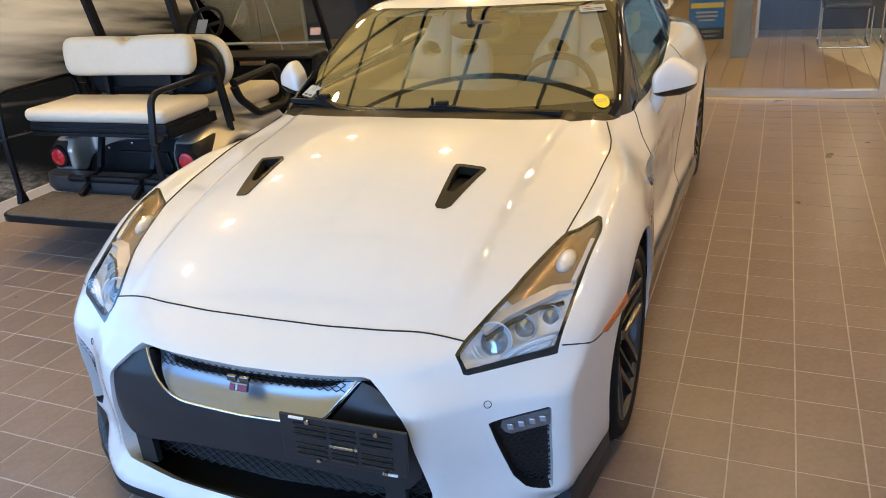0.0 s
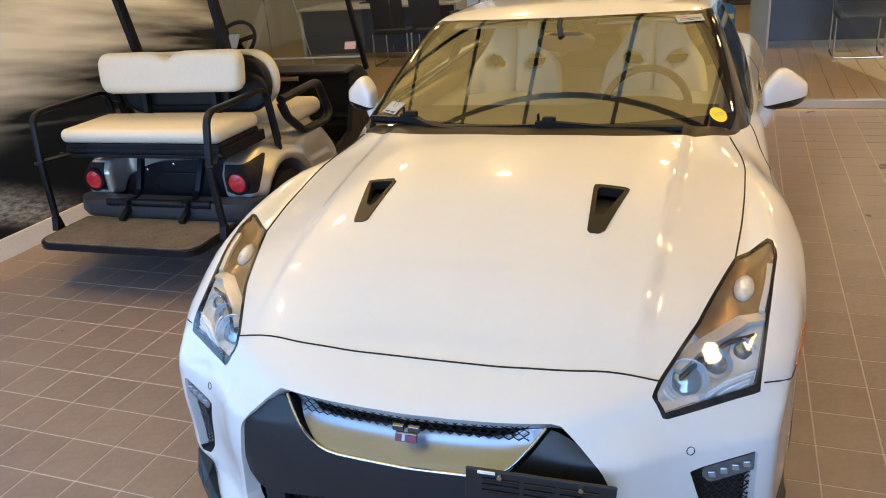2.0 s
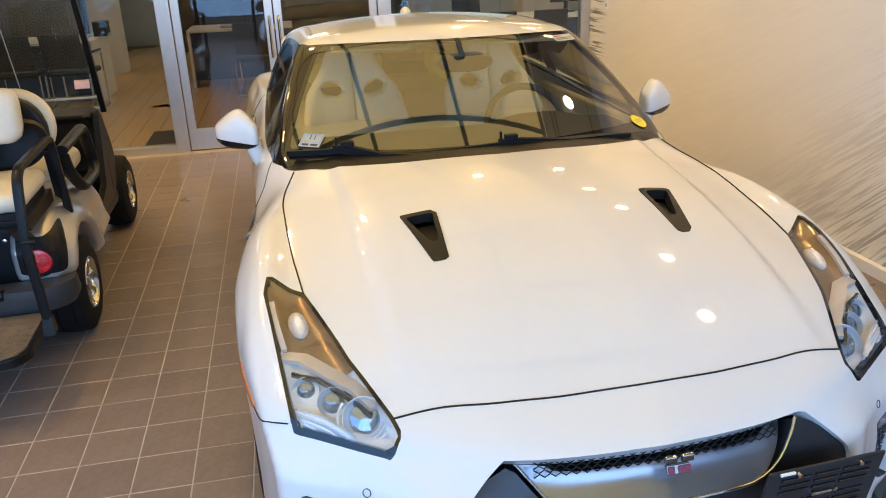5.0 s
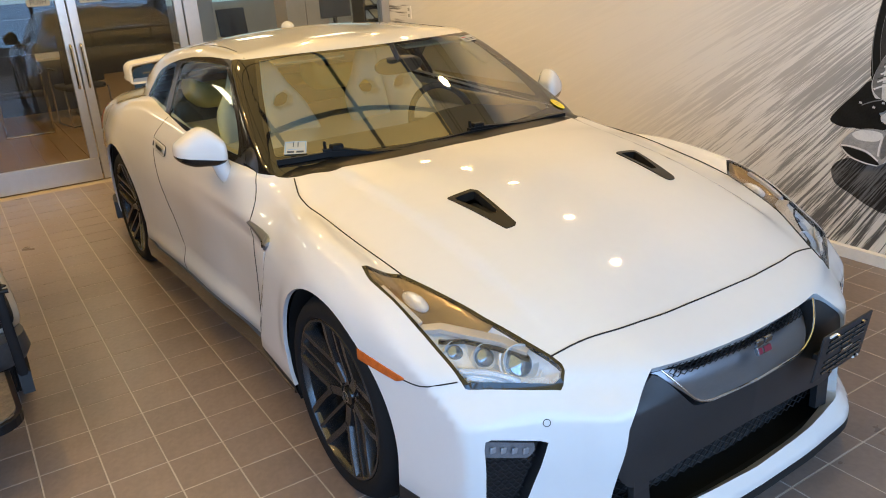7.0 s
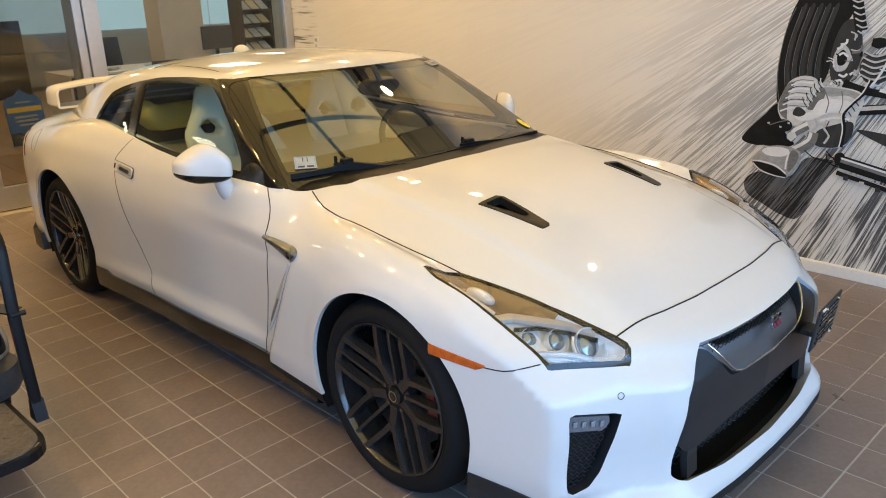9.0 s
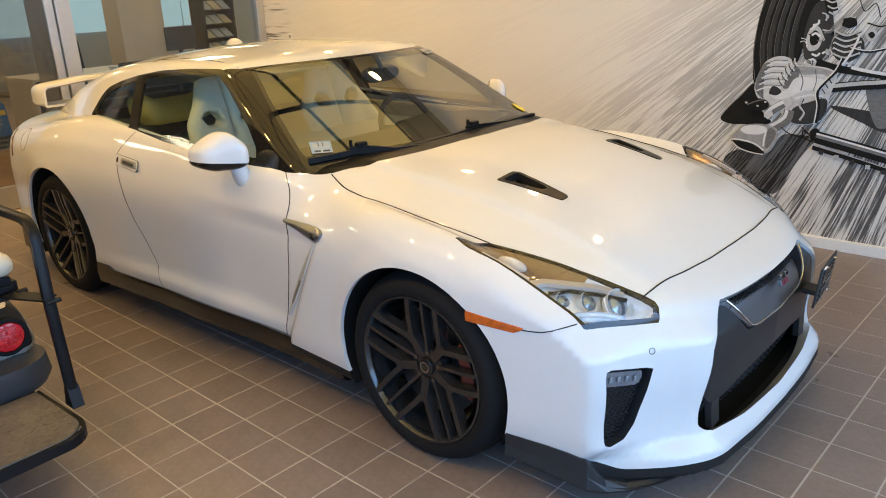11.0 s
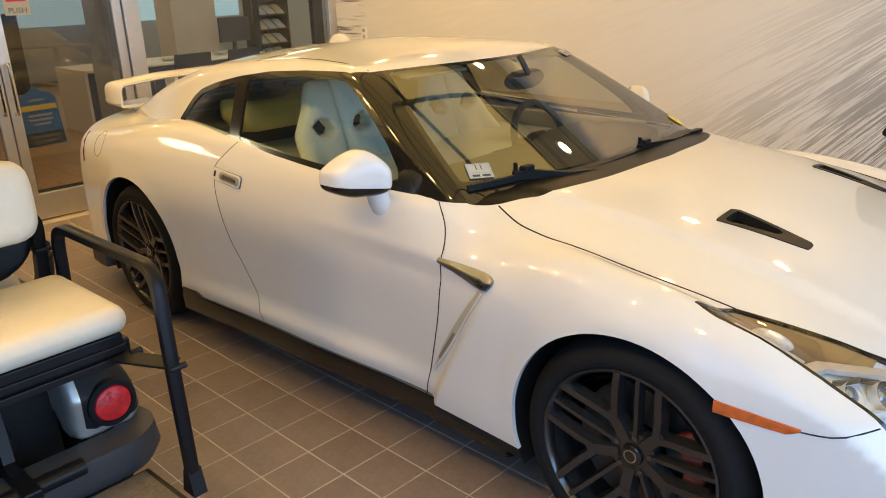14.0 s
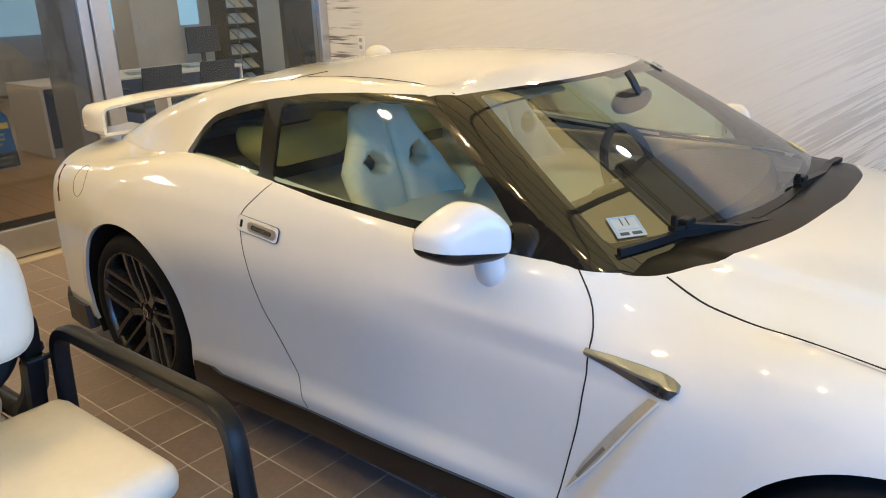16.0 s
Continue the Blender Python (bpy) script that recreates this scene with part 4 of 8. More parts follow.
    edge_line = [(reach_x(y, 0.24, 1).x, y) for y in (-0.395, -0.46, -0.53, -0.60, -0.66)] + [(0.800, -0.690), (0.745, -0.735), (0.69, -0.780), (0.62, -0.828), (0.555, -0.862)]
    tops = [0.228, 0.226, 0.222, 0.214, 0.200, 0.128, 0.106, 0.103, 0.102, 0.100]
    lows = [0.150, 0.142, 0.132, 0.120, 0.106, 0.090, 0.087, 0.088, 0.090, 0.092]
    outs = [0.004, 0.006, 0.008, 0.010, 0.014, 0.026, 0.028, 0.022, 0.012, 0.002]
    rings = []
    for i, ((x, y), top, out, low) in enumerate(zip(edge_line, tops, outs, lows)):
        a, b = Vector(edge_line[max(0, i - 1)]), Vector(edge_line[min(9, i + 1)])
        t = (b - a).normalized()
        n = Vector((-t.y, t.x, 0))
        p = Vector((x, y, 0))
        o, i_ = p + n * out, p - n * 0.06
        rings.append([bm.verts.new((s * v.x, v.y, z)) for v, z in ((i_, top - 0.004), (o - n * (0.5 * out + 0.002), top), (o, 0.5 * (top + low)), (o + n * 0.008, low + 0.008), (o + n * 0.004, low), (i_, low + 0.004))])
    for a, b in zip(rings, rings[1:]):
        for i in range(6):
            j = (i + 1) % 6
            bm.faces.new((a[i], a[j], b[j], b[i]))
    bm.faces.new(rings[0]), bm.faces.new(rings[-1][::-1])
    part("winglet", bm, M_SATIN, bumper, "dark grey winglet under the bumper corner")

# sheets painted black for the cavity's shade, nets and struts in the nose
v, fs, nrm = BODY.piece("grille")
mesh_object("grille_back", v + np.array([0, 0.11, 0]), fs, M_SEAM, bumper, "black sheet standing in for the shaded depth of the grille", True)
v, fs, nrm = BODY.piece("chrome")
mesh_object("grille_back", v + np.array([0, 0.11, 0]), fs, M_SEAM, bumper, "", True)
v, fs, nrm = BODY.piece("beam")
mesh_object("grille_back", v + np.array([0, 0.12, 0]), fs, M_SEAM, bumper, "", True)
bm = B()
for r_, zz in enumerate(np.arange(0.566, 0.606, 0.0085)):
    sweep(bm, [Vector((x, float(nose(abs(x), zz)) + 0.035, zz + (0.0045 if (i + r_) % 2 else -0.0045))) for i, x in enumerate(np.arange(-0.30, 0.301, 0.012))], rect(0.0022, 0.0022))
part("upper_net", bm, M_SEAM, bumper, "black honeycomb net")
bm = B()
for r_, zz in enumerate(np.arange(0.222, 0.352, 0.012)):
    lim = 0.50
    sweep(bm, [Vector((x, float(nose(abs(x), zz)) + 0.07, zz + (0.006 if (i + r_) % 2 else -0.006))) for i, x in enumerate(np.arange(-lim, lim, 0.018))], rect(0.003, 0.003))
part("lower_net", bm, M_BLACK, bumper, "black honeycomb net")
for s in (-1, 1):
    bm = B()
    sweep(bm, [(s * 0.425, -0.868, 0.36), (s * 0.425, -0.868, 0.27), (s * 0.42, -0.872, 0.20)], rect(0.022, 0.06), up=(1, 0, 0))
    part("strut", bm, M_SATIN, bumper)
# bright lip round the lower edge of the grille surround
bm = B()
half = [(0.342, 0.606), (0.266, 0.514), (0.244, 0.492), (0.208, 0.484), (0.10, 0.481), (0.0, 0.480)]
line = [(-x, z) for x, z in half] + [(x, z) for x, z in half[-2::-1]]
line = smooth_line(densify([Vector((x, 0, z)) for x, z in line]), 2)
sweep(bm, [reach_y(p.x, p.z) + Vector((0, 0.002, 0)) for p in line], disc(0.0038, 8))
part("surround_lip", bm, M_CHROME, bumper, "bright metal lip", True)
# emblem of plain shapes
bm = B()
for x, z, w, h in ((-0.018, 0.596, 0.030, 0.018), (0.022, 0.596, 0.030, 0.018)):
    p = Vector((x + 0.012, NOSE(z) - 0.012, z))
    box(bm, p, (w, 0.010, h), 0.003)
EM = part("emblem", bm, M_DARKCHROME, bumper, "small chrome and red emblem")
bm = B()
box(bm, Vector((0.012, NOSE(0.570) - 0.006, 0.570)), (0.056, 0.012, 0.024), 0.003, Matrix.Rotation(radians(-25), 4, "X"))
part("emblem_frame", bm, M_DARKCHROME, EM)
bm = B()
for dx, w in ((-0.018, 0.016), (0.014, 0.030)):
    box(bm, Vector((0.012 + dx, NOSE(0.571) - 0.0125, 0.5715)), (w, 0.004, 0.017), 0.001, Matrix.Rotation(radians(-25), 4, "X"))
part("emblem_inlay", bm, material("red_enamel", (0.16, 0.012, 0.03), 0.3), EM, "dark red inlay")

# thin black splitter under the lip
LIPX = np.linspace(-0.74, 0.74, 61)
bm = B()
rings = []
for x in LIPX:
    y = float(nose(abs(x), 0.145))
    rings.append([bm.verts.new((x, y + dy, z)) for dy, z in ((0.03, 0.138), (0.012, 0.136), (0.004, 0.124), (0.012, 0.112), (0.10, 0.108), (0.10, 0.138))])
for a, b in zip(rings, rings[1:]):
    for i in range(6):
        q = (i + 1) % 6
        bm.faces.new((a[i], a[q], b[q], b[i]))
bm.faces.new(rings[0]), bm.faces.new(rings[-1][::-1])
part("splitter", bm, M_BLACK, bumper, "black splitter under the nose", True)

# number plate carrier, with no plate
PC = thing("plate_carrier", pose(0.345, -0.966, 0.486, 6, 5, 7), "black slotted plate carrier with no plate on the bumper", "plate holder")
bm = B()
box(bm, (0, 0, 0), (0.335, 0.008, 0.152), 0.003)
part("back_plate", bm, M_BLACK, PC)
for zz in (-0.052, -0.034, -0.016, 0.016, 0.034, 0.052):
    for x0, x1 in ((-0.13, -0.045), (-0.035, 0.035), (0.045, 0.13)):
        bm = B()
        box(bm, ((x0 + x1) / 2, -0.006, zz), (x1 - x0, 0.006, 0.007), 0.0015)
        part("rib", bm, M_BLACKGLOSS, PC)
for x, z in ((-0.03, 0), (0.035, 0), (-0.07, -0.062), (0.09, 0.062), (-0.09, 0.065), (0.11, -0.065)):
    bm = B()
    cyl(bm, (x, -0.003, z), (x, -0.013, z), 0.006, 10)
    part("screw", bm, M_CHROME, PC)
bm = B()
box(bm, (0.0, -0.009, -0.004), (0.055, 0.006, 0.008), 0.002)
part("clip", bm, M_CHROME, PC)
for x, z in ((-0.12, 0.071), (0.12, -0.071)):
    bm = B()
    box(bm, (x, -0.006, z), (0.04, 0.006, 0.006), 0.001)
    part("label_bar", bm, M_WHITETRIM, PC)
bm = B()
box(bm, (0.02, 0.035, -0.06), (0.10, 0.06, 0.02), 0.003)
part("bracket", bm, M_BLACK, PC)

# cabin: screen, pillars, roof, side windows
CABIN = Skin(cabin_field, *surface(cabin_field, (-0.95, 0.35, 0.80), (0.95, 3.7, 1.42), 0.022))
edge = spline((0.40, 0.795), (0.663, 0.757), (0.877, 0.697), (1.057, 0.634), (1.212, 0.572), (1.40, 0.50))
onscreen = lambda v: v[:, 1] - screen_y(np.abs(v[:, 0]), v[:, 2]) - 0.02
CABIN.cut(lambda v: np.maximum(v[:, 1] - (1.150 + 0.40 * v[:, 0] ** 2), np.abs(v[:, 0]) - edge(v[:, 1])), "border")
CABIN.cut(lambda v: np.maximum(np.maximum(v[:, 1] - (1.130 + 0.40 * v[:, 0] ** 2), np.abs(v[:, 0]) - edge(v[:, 1]) + 0.020), np.maximum(onscreen(v), 0.975 - v[:, 2])), "screen", ("border",))
SIDE = [(0.86, 0.930), (0.935, 1.000), (1.13, 1.145), (1.31, 1.258), (1.38, 1.277), (1.62, 1.272), (1.85, 1.258), (2.05, 1.230), (2.22, 1.196), (2.345, 1.160), (2.40, 1.12), (2.475, 1.022), (2.44, 1.010), (1.95, 0.978), (1.36, 0.945)]
CABIN.cut(region(SIDE, (1, 2), 0.008, lambda v: np.abs(v[:, 0]) > 0.45), "trim")
CABIN.cut(region([(0.946, 0.958), (0.964, 0.996), (1.046, 1.068), (1.152, 1.139), (1.267, 1.212), (1.361, 1.258), (1.44, 1.262), (1.62, 1.258), (1.85, 1.245), (1.985, 1.226), (1.925, 0.994), (1.36, 0.966)], (1, 2), 0.0, lambda v: np.abs(v[:, 0]) > 0.45), "side", ("trim",))
CABIN.cut(region([(2.065, 1.212), (2.22, 1.180), (2.335, 1.146), (2.385, 1.108), (2.445, 1.030), (2.43, 1.026), (2.00, 0.998)], (1, 2), 0.0, lambda v: np.abs(v[:, 0]) > 0.45), "quarter", ("trim",))
CABIN.cut(lambda v: np.maximum(v[:, 1] - (1.150 + 0.40 * v[:, 0] ** 2 + 1.6 * np.maximum(np.abs(v[:, 0]) - 0.59, 0)), 0.40 - np.abs(v[:, 0])), "pillar")
CABIN.cut(lambda v: v[:, 2] - (0.922 + 0.050 * np.maximum(v[:, 1] - 0.9, 0)), "belt", ("pillar", "body"))
CABIN.cut(lambda v: np.maximum(1.93 + 0.35 * (1.3 - v[:, 2]) - v[:, 1], v[:, 1] - 9), "rear_roof")
ROOFP = CABIN.panel("body", "roof", M_PAINT, CAR, "pearl white roof", thick=0.01)
CABIN.panel("rear_roof", "rear_pillar", M_PAINT, CAR, "pearl white rear pillars and tail of the roof", thick=0.01)
CABIN.panel("belt", "waist_rail", M_PAINT, CAR, "pearl white waist below the windows")
CABIN.panel("border", "screen_border", M_FRIT, CAR, "black border of the windscreen")
CABIN.panel("screen", "windscreen", M_CARGLASS, CAR, "raked clear windscreen")


def on_roof(x, y):
    zs = np.linspace(1.45, 0.9, 500)
    f = cabin_field(np.stack([np.full(500, x), np.full(500, y), zs], -1))
    return Vector((x, y, zs[int(np.argmax(f <= 0))]))


for s in (-1, 1):
    pk = LEFT if s > 0 else RIGHT
    CABIN.panel("pillar", "windscreen_pillar", M_PILLAR, CAR, "gloss dark windscreen pillar", pick=pk, thick=0.008)
    WT = CABIN.panel("trim", "window_trim", M_BLACKGLOSS, CAR, "black window trim and middle pillar", pick=pk, thick=0.012, inset=-0.001)
    CABIN.panel("side", "side_window", M_SIDEGLASS, WT, "tinted door window", pick=pk)
    CABIN.panel("quarter", "quarter_window", M_SIDEGLASS, WT, "tinted rear quarter window", pick=pk)
    gap([on_roof(s * x, y) for x, y in ((0.575, 1.95), (0.535, 1.80), (0.54, 1.6), (0.555, 1.45), (0.585, 1.30))], r=0.002, field=cabin_field)
    gap([on_roof(s * x, y) for x, y in ((0.50, 1.93), (0.54, 1.96), (0.575, 1.99), (0.60, 2.01))], r=0.002, field=cabin_field)
# aerial fin
bm = B()
vs = bmesh.ops.create_uvsphere(bm, u_segments=20, v_segments=12, radius=1)["verts"]
bmesh.ops.transform(bm, matrix=pose(0, 2.17, 1.322) @ Matrix.Diagonal((0.03, 0.075, 0.045, 1)), verts=vs)
part("aerial", bm, M_PAINT, ROOFP, "white aerial pod", True)

# scuttle and wipers
for xa, xb in ((-0.735, -0.36), (-0.31, 0.36)):
    def on_screen(x, up):
        z = 0.950 + up
        return Vector((x, float(screen_y(abs(x), z)) - 0.004, z + 0.010))
    bm = B()
    sweep(bm, [on_screen(x, 0.004 + 0.012 * (1 - abs(2 * (x - xa) / (xb - xa) - 1))) for x in np.linspace(xa, xb, 24)], rect(0.015, 0.020))
    WP = part("wiper", bm, M_DUCT, CAR, "black wiper on the windscreen")
    bm = B()
    xm = xa * 0.42 + xb * 0.58
    sweep(bm, [on_screen(xm - 0.05, 0.020) + Vector((0, 0, 0.008)), on_screen(xm, 0.018) + Vector((0, 0, 0.012)), on_screen(xb - 0.04, 0.0) + Vector((0, 0, 0.008)), on_screen(xb + 0.10, -0.002) + Vector((0, -0.02, 0.008)), on_screen(xb + 0.20, -0.002) + Vector((0, -0.07, 0.010))], rect(0.024, 0.014))
    box(bm, on_screen(xm, 0.022) + Vector((0, 0, 0.016)), (0.05, 0.032, 0.024), 0.006)
    box(bm, on_screen(xm - 0.04, 0.022) + Vector((0, 0, 0.026)), (0.008, 0.016, 0.030), 0.003)
    part("wiper_arm", bm, M_DUCT, WP)

# stickers on the glass
def sticker(name, x, z, w, h, label, cat, mat, bars, ell=False, tilt=0):
    p = Vector((x, float(screen_y(abs(x), z)) - 0.003, z))
    e = 1e-3
    tx = (Vector((x + e, float(screen_y(abs(x + e), z)), z)) - Vector((x, float(screen_y(abs(x), z)), z))).normalized()
    tz = (Vector((x, float(screen_y(abs(x), z + e)), z + e)) - Vector((x, float(screen_y(abs(x), z)), z))).normalized()
    n = tx.cross(tz).normalized()
    tz = n.cross(tx)
    M = Matrix.Translation(p + n * 0.003) @ Matrix((tx, tz, n)).transposed().to_4x4() @ Matrix.Rotation(radians(tilt), 4, "Z")
    S = thing(name, M, label, cat)
    bm = B()
    prism(bm, disc(w / 2, 28, h / 2) if ell else rect(w, h), 0.0012)
    part("sheet", bm, mat, S)
    for bx, by, bw, bh, bmat in bars:
        bm = B()
        box(bm, (bx, by, 0.0014), (bw, bh, 0.0008))
        part("print", bm, bmat, S)
    return S


M_INK = material("dark_ink", (0.05, 0.06, 0.08), 0.6)
M_BLUEINK = material("blue_ink", (0.22, 0.36, 0.55), 0.6)
M_PAPER = material("sticker_paper", (0.40, 0.42, 0.40), 0.5)
ST = sticker("inspection_sticker", -0.640, 0.997, 0.086, 0.070, "small white inspection sticker with the number 11", "sticker", M_PAPER,
             [(0, 0.031, 0.080, 0.003, M_BLUEINK), (-0.038, 0, 0.003, 0.058, M_BLUEINK), (0.038, 0, 0.003, 0.058, M_BLUEINK), (-0.018, -0.024, 0.026, 0.010, M_INK), (0.018, -0.024, 0.028, 0.010, M_INK), (0, -0.010, 0.06, 0.003, M_BLUEINK)], tilt=-3)
tx = bpy.data.curves.new("number", "FONT")
tx.body, tx.size, tx.align_x, tx.extrude = "11", 0.036, "CENTER", 0.0002
tob = new("number", tx)
tob.parent, tob.location = ST, (0, 0.004, 0.0016)
tx.materials.append(M_INK)
sticker("price_dot", 0.678, 0.972, 0.062, 0.078, "round yellow sticker low on the windscreen", "sticker", material("yellow_sticker", (0.85, 0.68, 0.02), 0.45), [(0, -0.004, 0.04, 0.003, M_TAN), (0, 0.008, 0.045, 0.003, M_TAN)], True)
sticker("paper_label", 0.542, 1.262, 0.115, 0.048, "white paper label at the top of the windscreen", "label", M_PAPER, [(-0.03, 0.012, 0.04, 0.004, M_REDLENS), (0, -0.002, 0.09, 0.004, M_INK), (0, -0.012, 0.09, 0.003, M_INK)])

# door mirrors
def mirror_field(s):
    def f(p):
        x, y, z = p[..., 0] * s, p[..., 1], p[..., 2]
        u = (x - 0.923) / 0.087
        mid = 1.018 + 0.62 * (x - 0.921)
        top = 1.082 - 0.056 * step(-0.2, 1.1, u) - 0.045 * step(-0.2, -1.1, u)
        bot = 0.925 + 0.018 * step(0.2, 1.1, u) + 0.006 * step(-0.4, -1.0, u)
        w = (z - (top + bot) / 2) / ((top - bot) / 2)
        v = (y - mid) / 0.068
        v = np.where(v < 0, v * (1.0 + 0.25 * np.clip(w, 0, 1) ** 2), v * 1.1)
        return ((np.abs(u) ** 4.5 + np.abs(v) ** 3.0 + np.abs(w) ** 4.0) ** (1 / 4.0) - 1) * 0.055
    return f


for s in (-1, 1):
    fld = mirror_field(s)
    lo, hi = sorted((s * 0.80, s * 1.04))
    MS = Skin(fld, *surface(fld, (lo, 0.85, 0.89), (hi, 1.19, 1.11), 0.009))
    MS.cut(lambda v: v[:, 2] - 0.961 - 0.12 * (np.abs(v[:, 0]) - 0.921), "under")
    MS.cut(lambda v: 1.058 + 0.62 * (np.abs(v[:, 0]) - 0.921) - v[:, 1], "glass", ("body", "under"))
    MP = MS.panel("body", "door_mirror", M_PAINT, CAR, "white door mirror with black underside")
    MS.panel("under", "mirror_base", M_BLACKGLOSS, MP, "gloss black underside")
    MS.panel("glass", "mirror_glass", M_CHROME, MP, "mirror glass")
    bm = B()
    sweep(bm, [(s * 0.862, 0.985, 0.96), (s * 0.858, 0.985, 0.925), (s * 0.845, 0.988, 0.888), (s * 0.825, 0.992, 0.855)], disc(0.034, 16, 0.046), up=(0, 1, 0))
    part("mirror_foot", bm, M_PAINT, MP, "white mirror foot", True)

# tail wing
bm = B()
sec = [(-0.10, 0.012), (-0.06, 0.024), (0.02, 0.027), (0.11, 0.020), (0.118, 0.004), (0.02, -0.011), (-0.07, -0.010), (-0.10, 0.0)]
line = fillet([(-0.655, 3.375, 1.015), (-0.655, 3.375, 1.120), (-0.40, 3.345, 1.146), (0.0, 3.33, 1.152), (0.40, 3.345, 1.146), (0.655, 3.375, 1.120), (0.655, 3.375, 1.015)], 0.05, 6)
rings = []
for i, p in enumerate(line):
    a, b = line[max(0, i - 1)], line[min(len(line) - 1, i + 1)]
    t = (b - a).normalized()
    nn = t.cross(Vector((0, 1, 0))).normalized() * -1
    k = 1.0 if abs(t.z) < 0.5 else 0.9
    rings.append([bm.verts.new(p + Vector((0, y * k, 0)) + nn * z) for y, z in sec])
for a, b in zip(rings, rings[1:]):
    for i in range(len(sec)):
        bm.faces.new((a[i], a[(i + 1) % 8], b[(i + 1) % 8], b[i]))
bm.faces.new(rings[0]), bm.faces.new(rings[-1][::-1])
WG = part("rear_wing", bm, M_PAINT, CAR, "white tail wing on posts", True)
for s in (-1, 1):
    bm = B()
    sweep(bm, fillet([(s * 0.655, 3.375, 1.03), (s * 0.645, 3.375, 0.998), (s * 0.52, 3.36, 0.998), (s * 0.44, 3.36, 1.005)], 0.03), [(x, y) for x, y in ((-0.09, -0.006), (0.09, -0.006), (0.09, 0.008), (-0.09, 0.010))])
    part("wing_foot", bm, M_PAINT, WG, "", True)
    bm = B()
    sweep(bm, [(s * 0.30, 3.365, 1.14), (s * 0.29, 3.375, 0.97)], rect(0.02, 0.12), up=(0, 1, 0))
    part("wing_post", bm, M_PAINT, WG)
    # tail lamp end and fuel flap
    gap([reach_x(y, z, s) + Vector((s * 0.001, 0, 0)) for y, z in ((3.42, 0.875), (3.41, 0.83), (3.39, 0.77), (3.37, 0.73))], r=0.006, name="tail_lamp_end", mat=material("dark_red", (0.10, 0.02, 0.02), 0.2))
    bm = B()
    sweep(bm, [(s * (reach_x(y, 0.30, 1).x - 0.01), y, z) for y, z in ((3.19, 0.215), (3.3, 0.20), (3.45, 0.19), (3.55, 0.20))], [(-0.03, -0.05), (0.015, -0.05), (0.015, 0.05), (-0.03, 0.06)])
    part("rear_valance", bm, M_BLACK, CAR, "dark rear valance end")
gap([reach_x(3.16 + 0.062 * math.cos(a), 0.845 + 0.062 * math.sin(a), -1) for a in np.linspace(0, 2 * math.pi, 33)], r=0.0012, name="fuel_flap")

# under-floor and wheel housings keep the light out
bm = B()
box(bm, (0, 1.40, 0.20), (1.50, 3.6, 0.03))
part("underfloor", bm, M_SEAM, CAR)
for yw, ra in ((Y_F, 0.382), (Y_R, 0.398)):
    for s in (-1, 1):
        bm = B()
        lathe(bm, [(s * 0.50, 0.05), (s * 0.50, ra + 0.006), (s * 0.905, ra + 0.006)], "x", 30, (0, yw, ZW), -0.45, math.pi + 0.45)
        part("wheel_housing", bm, M_SEAM, CAR, smooth=True)


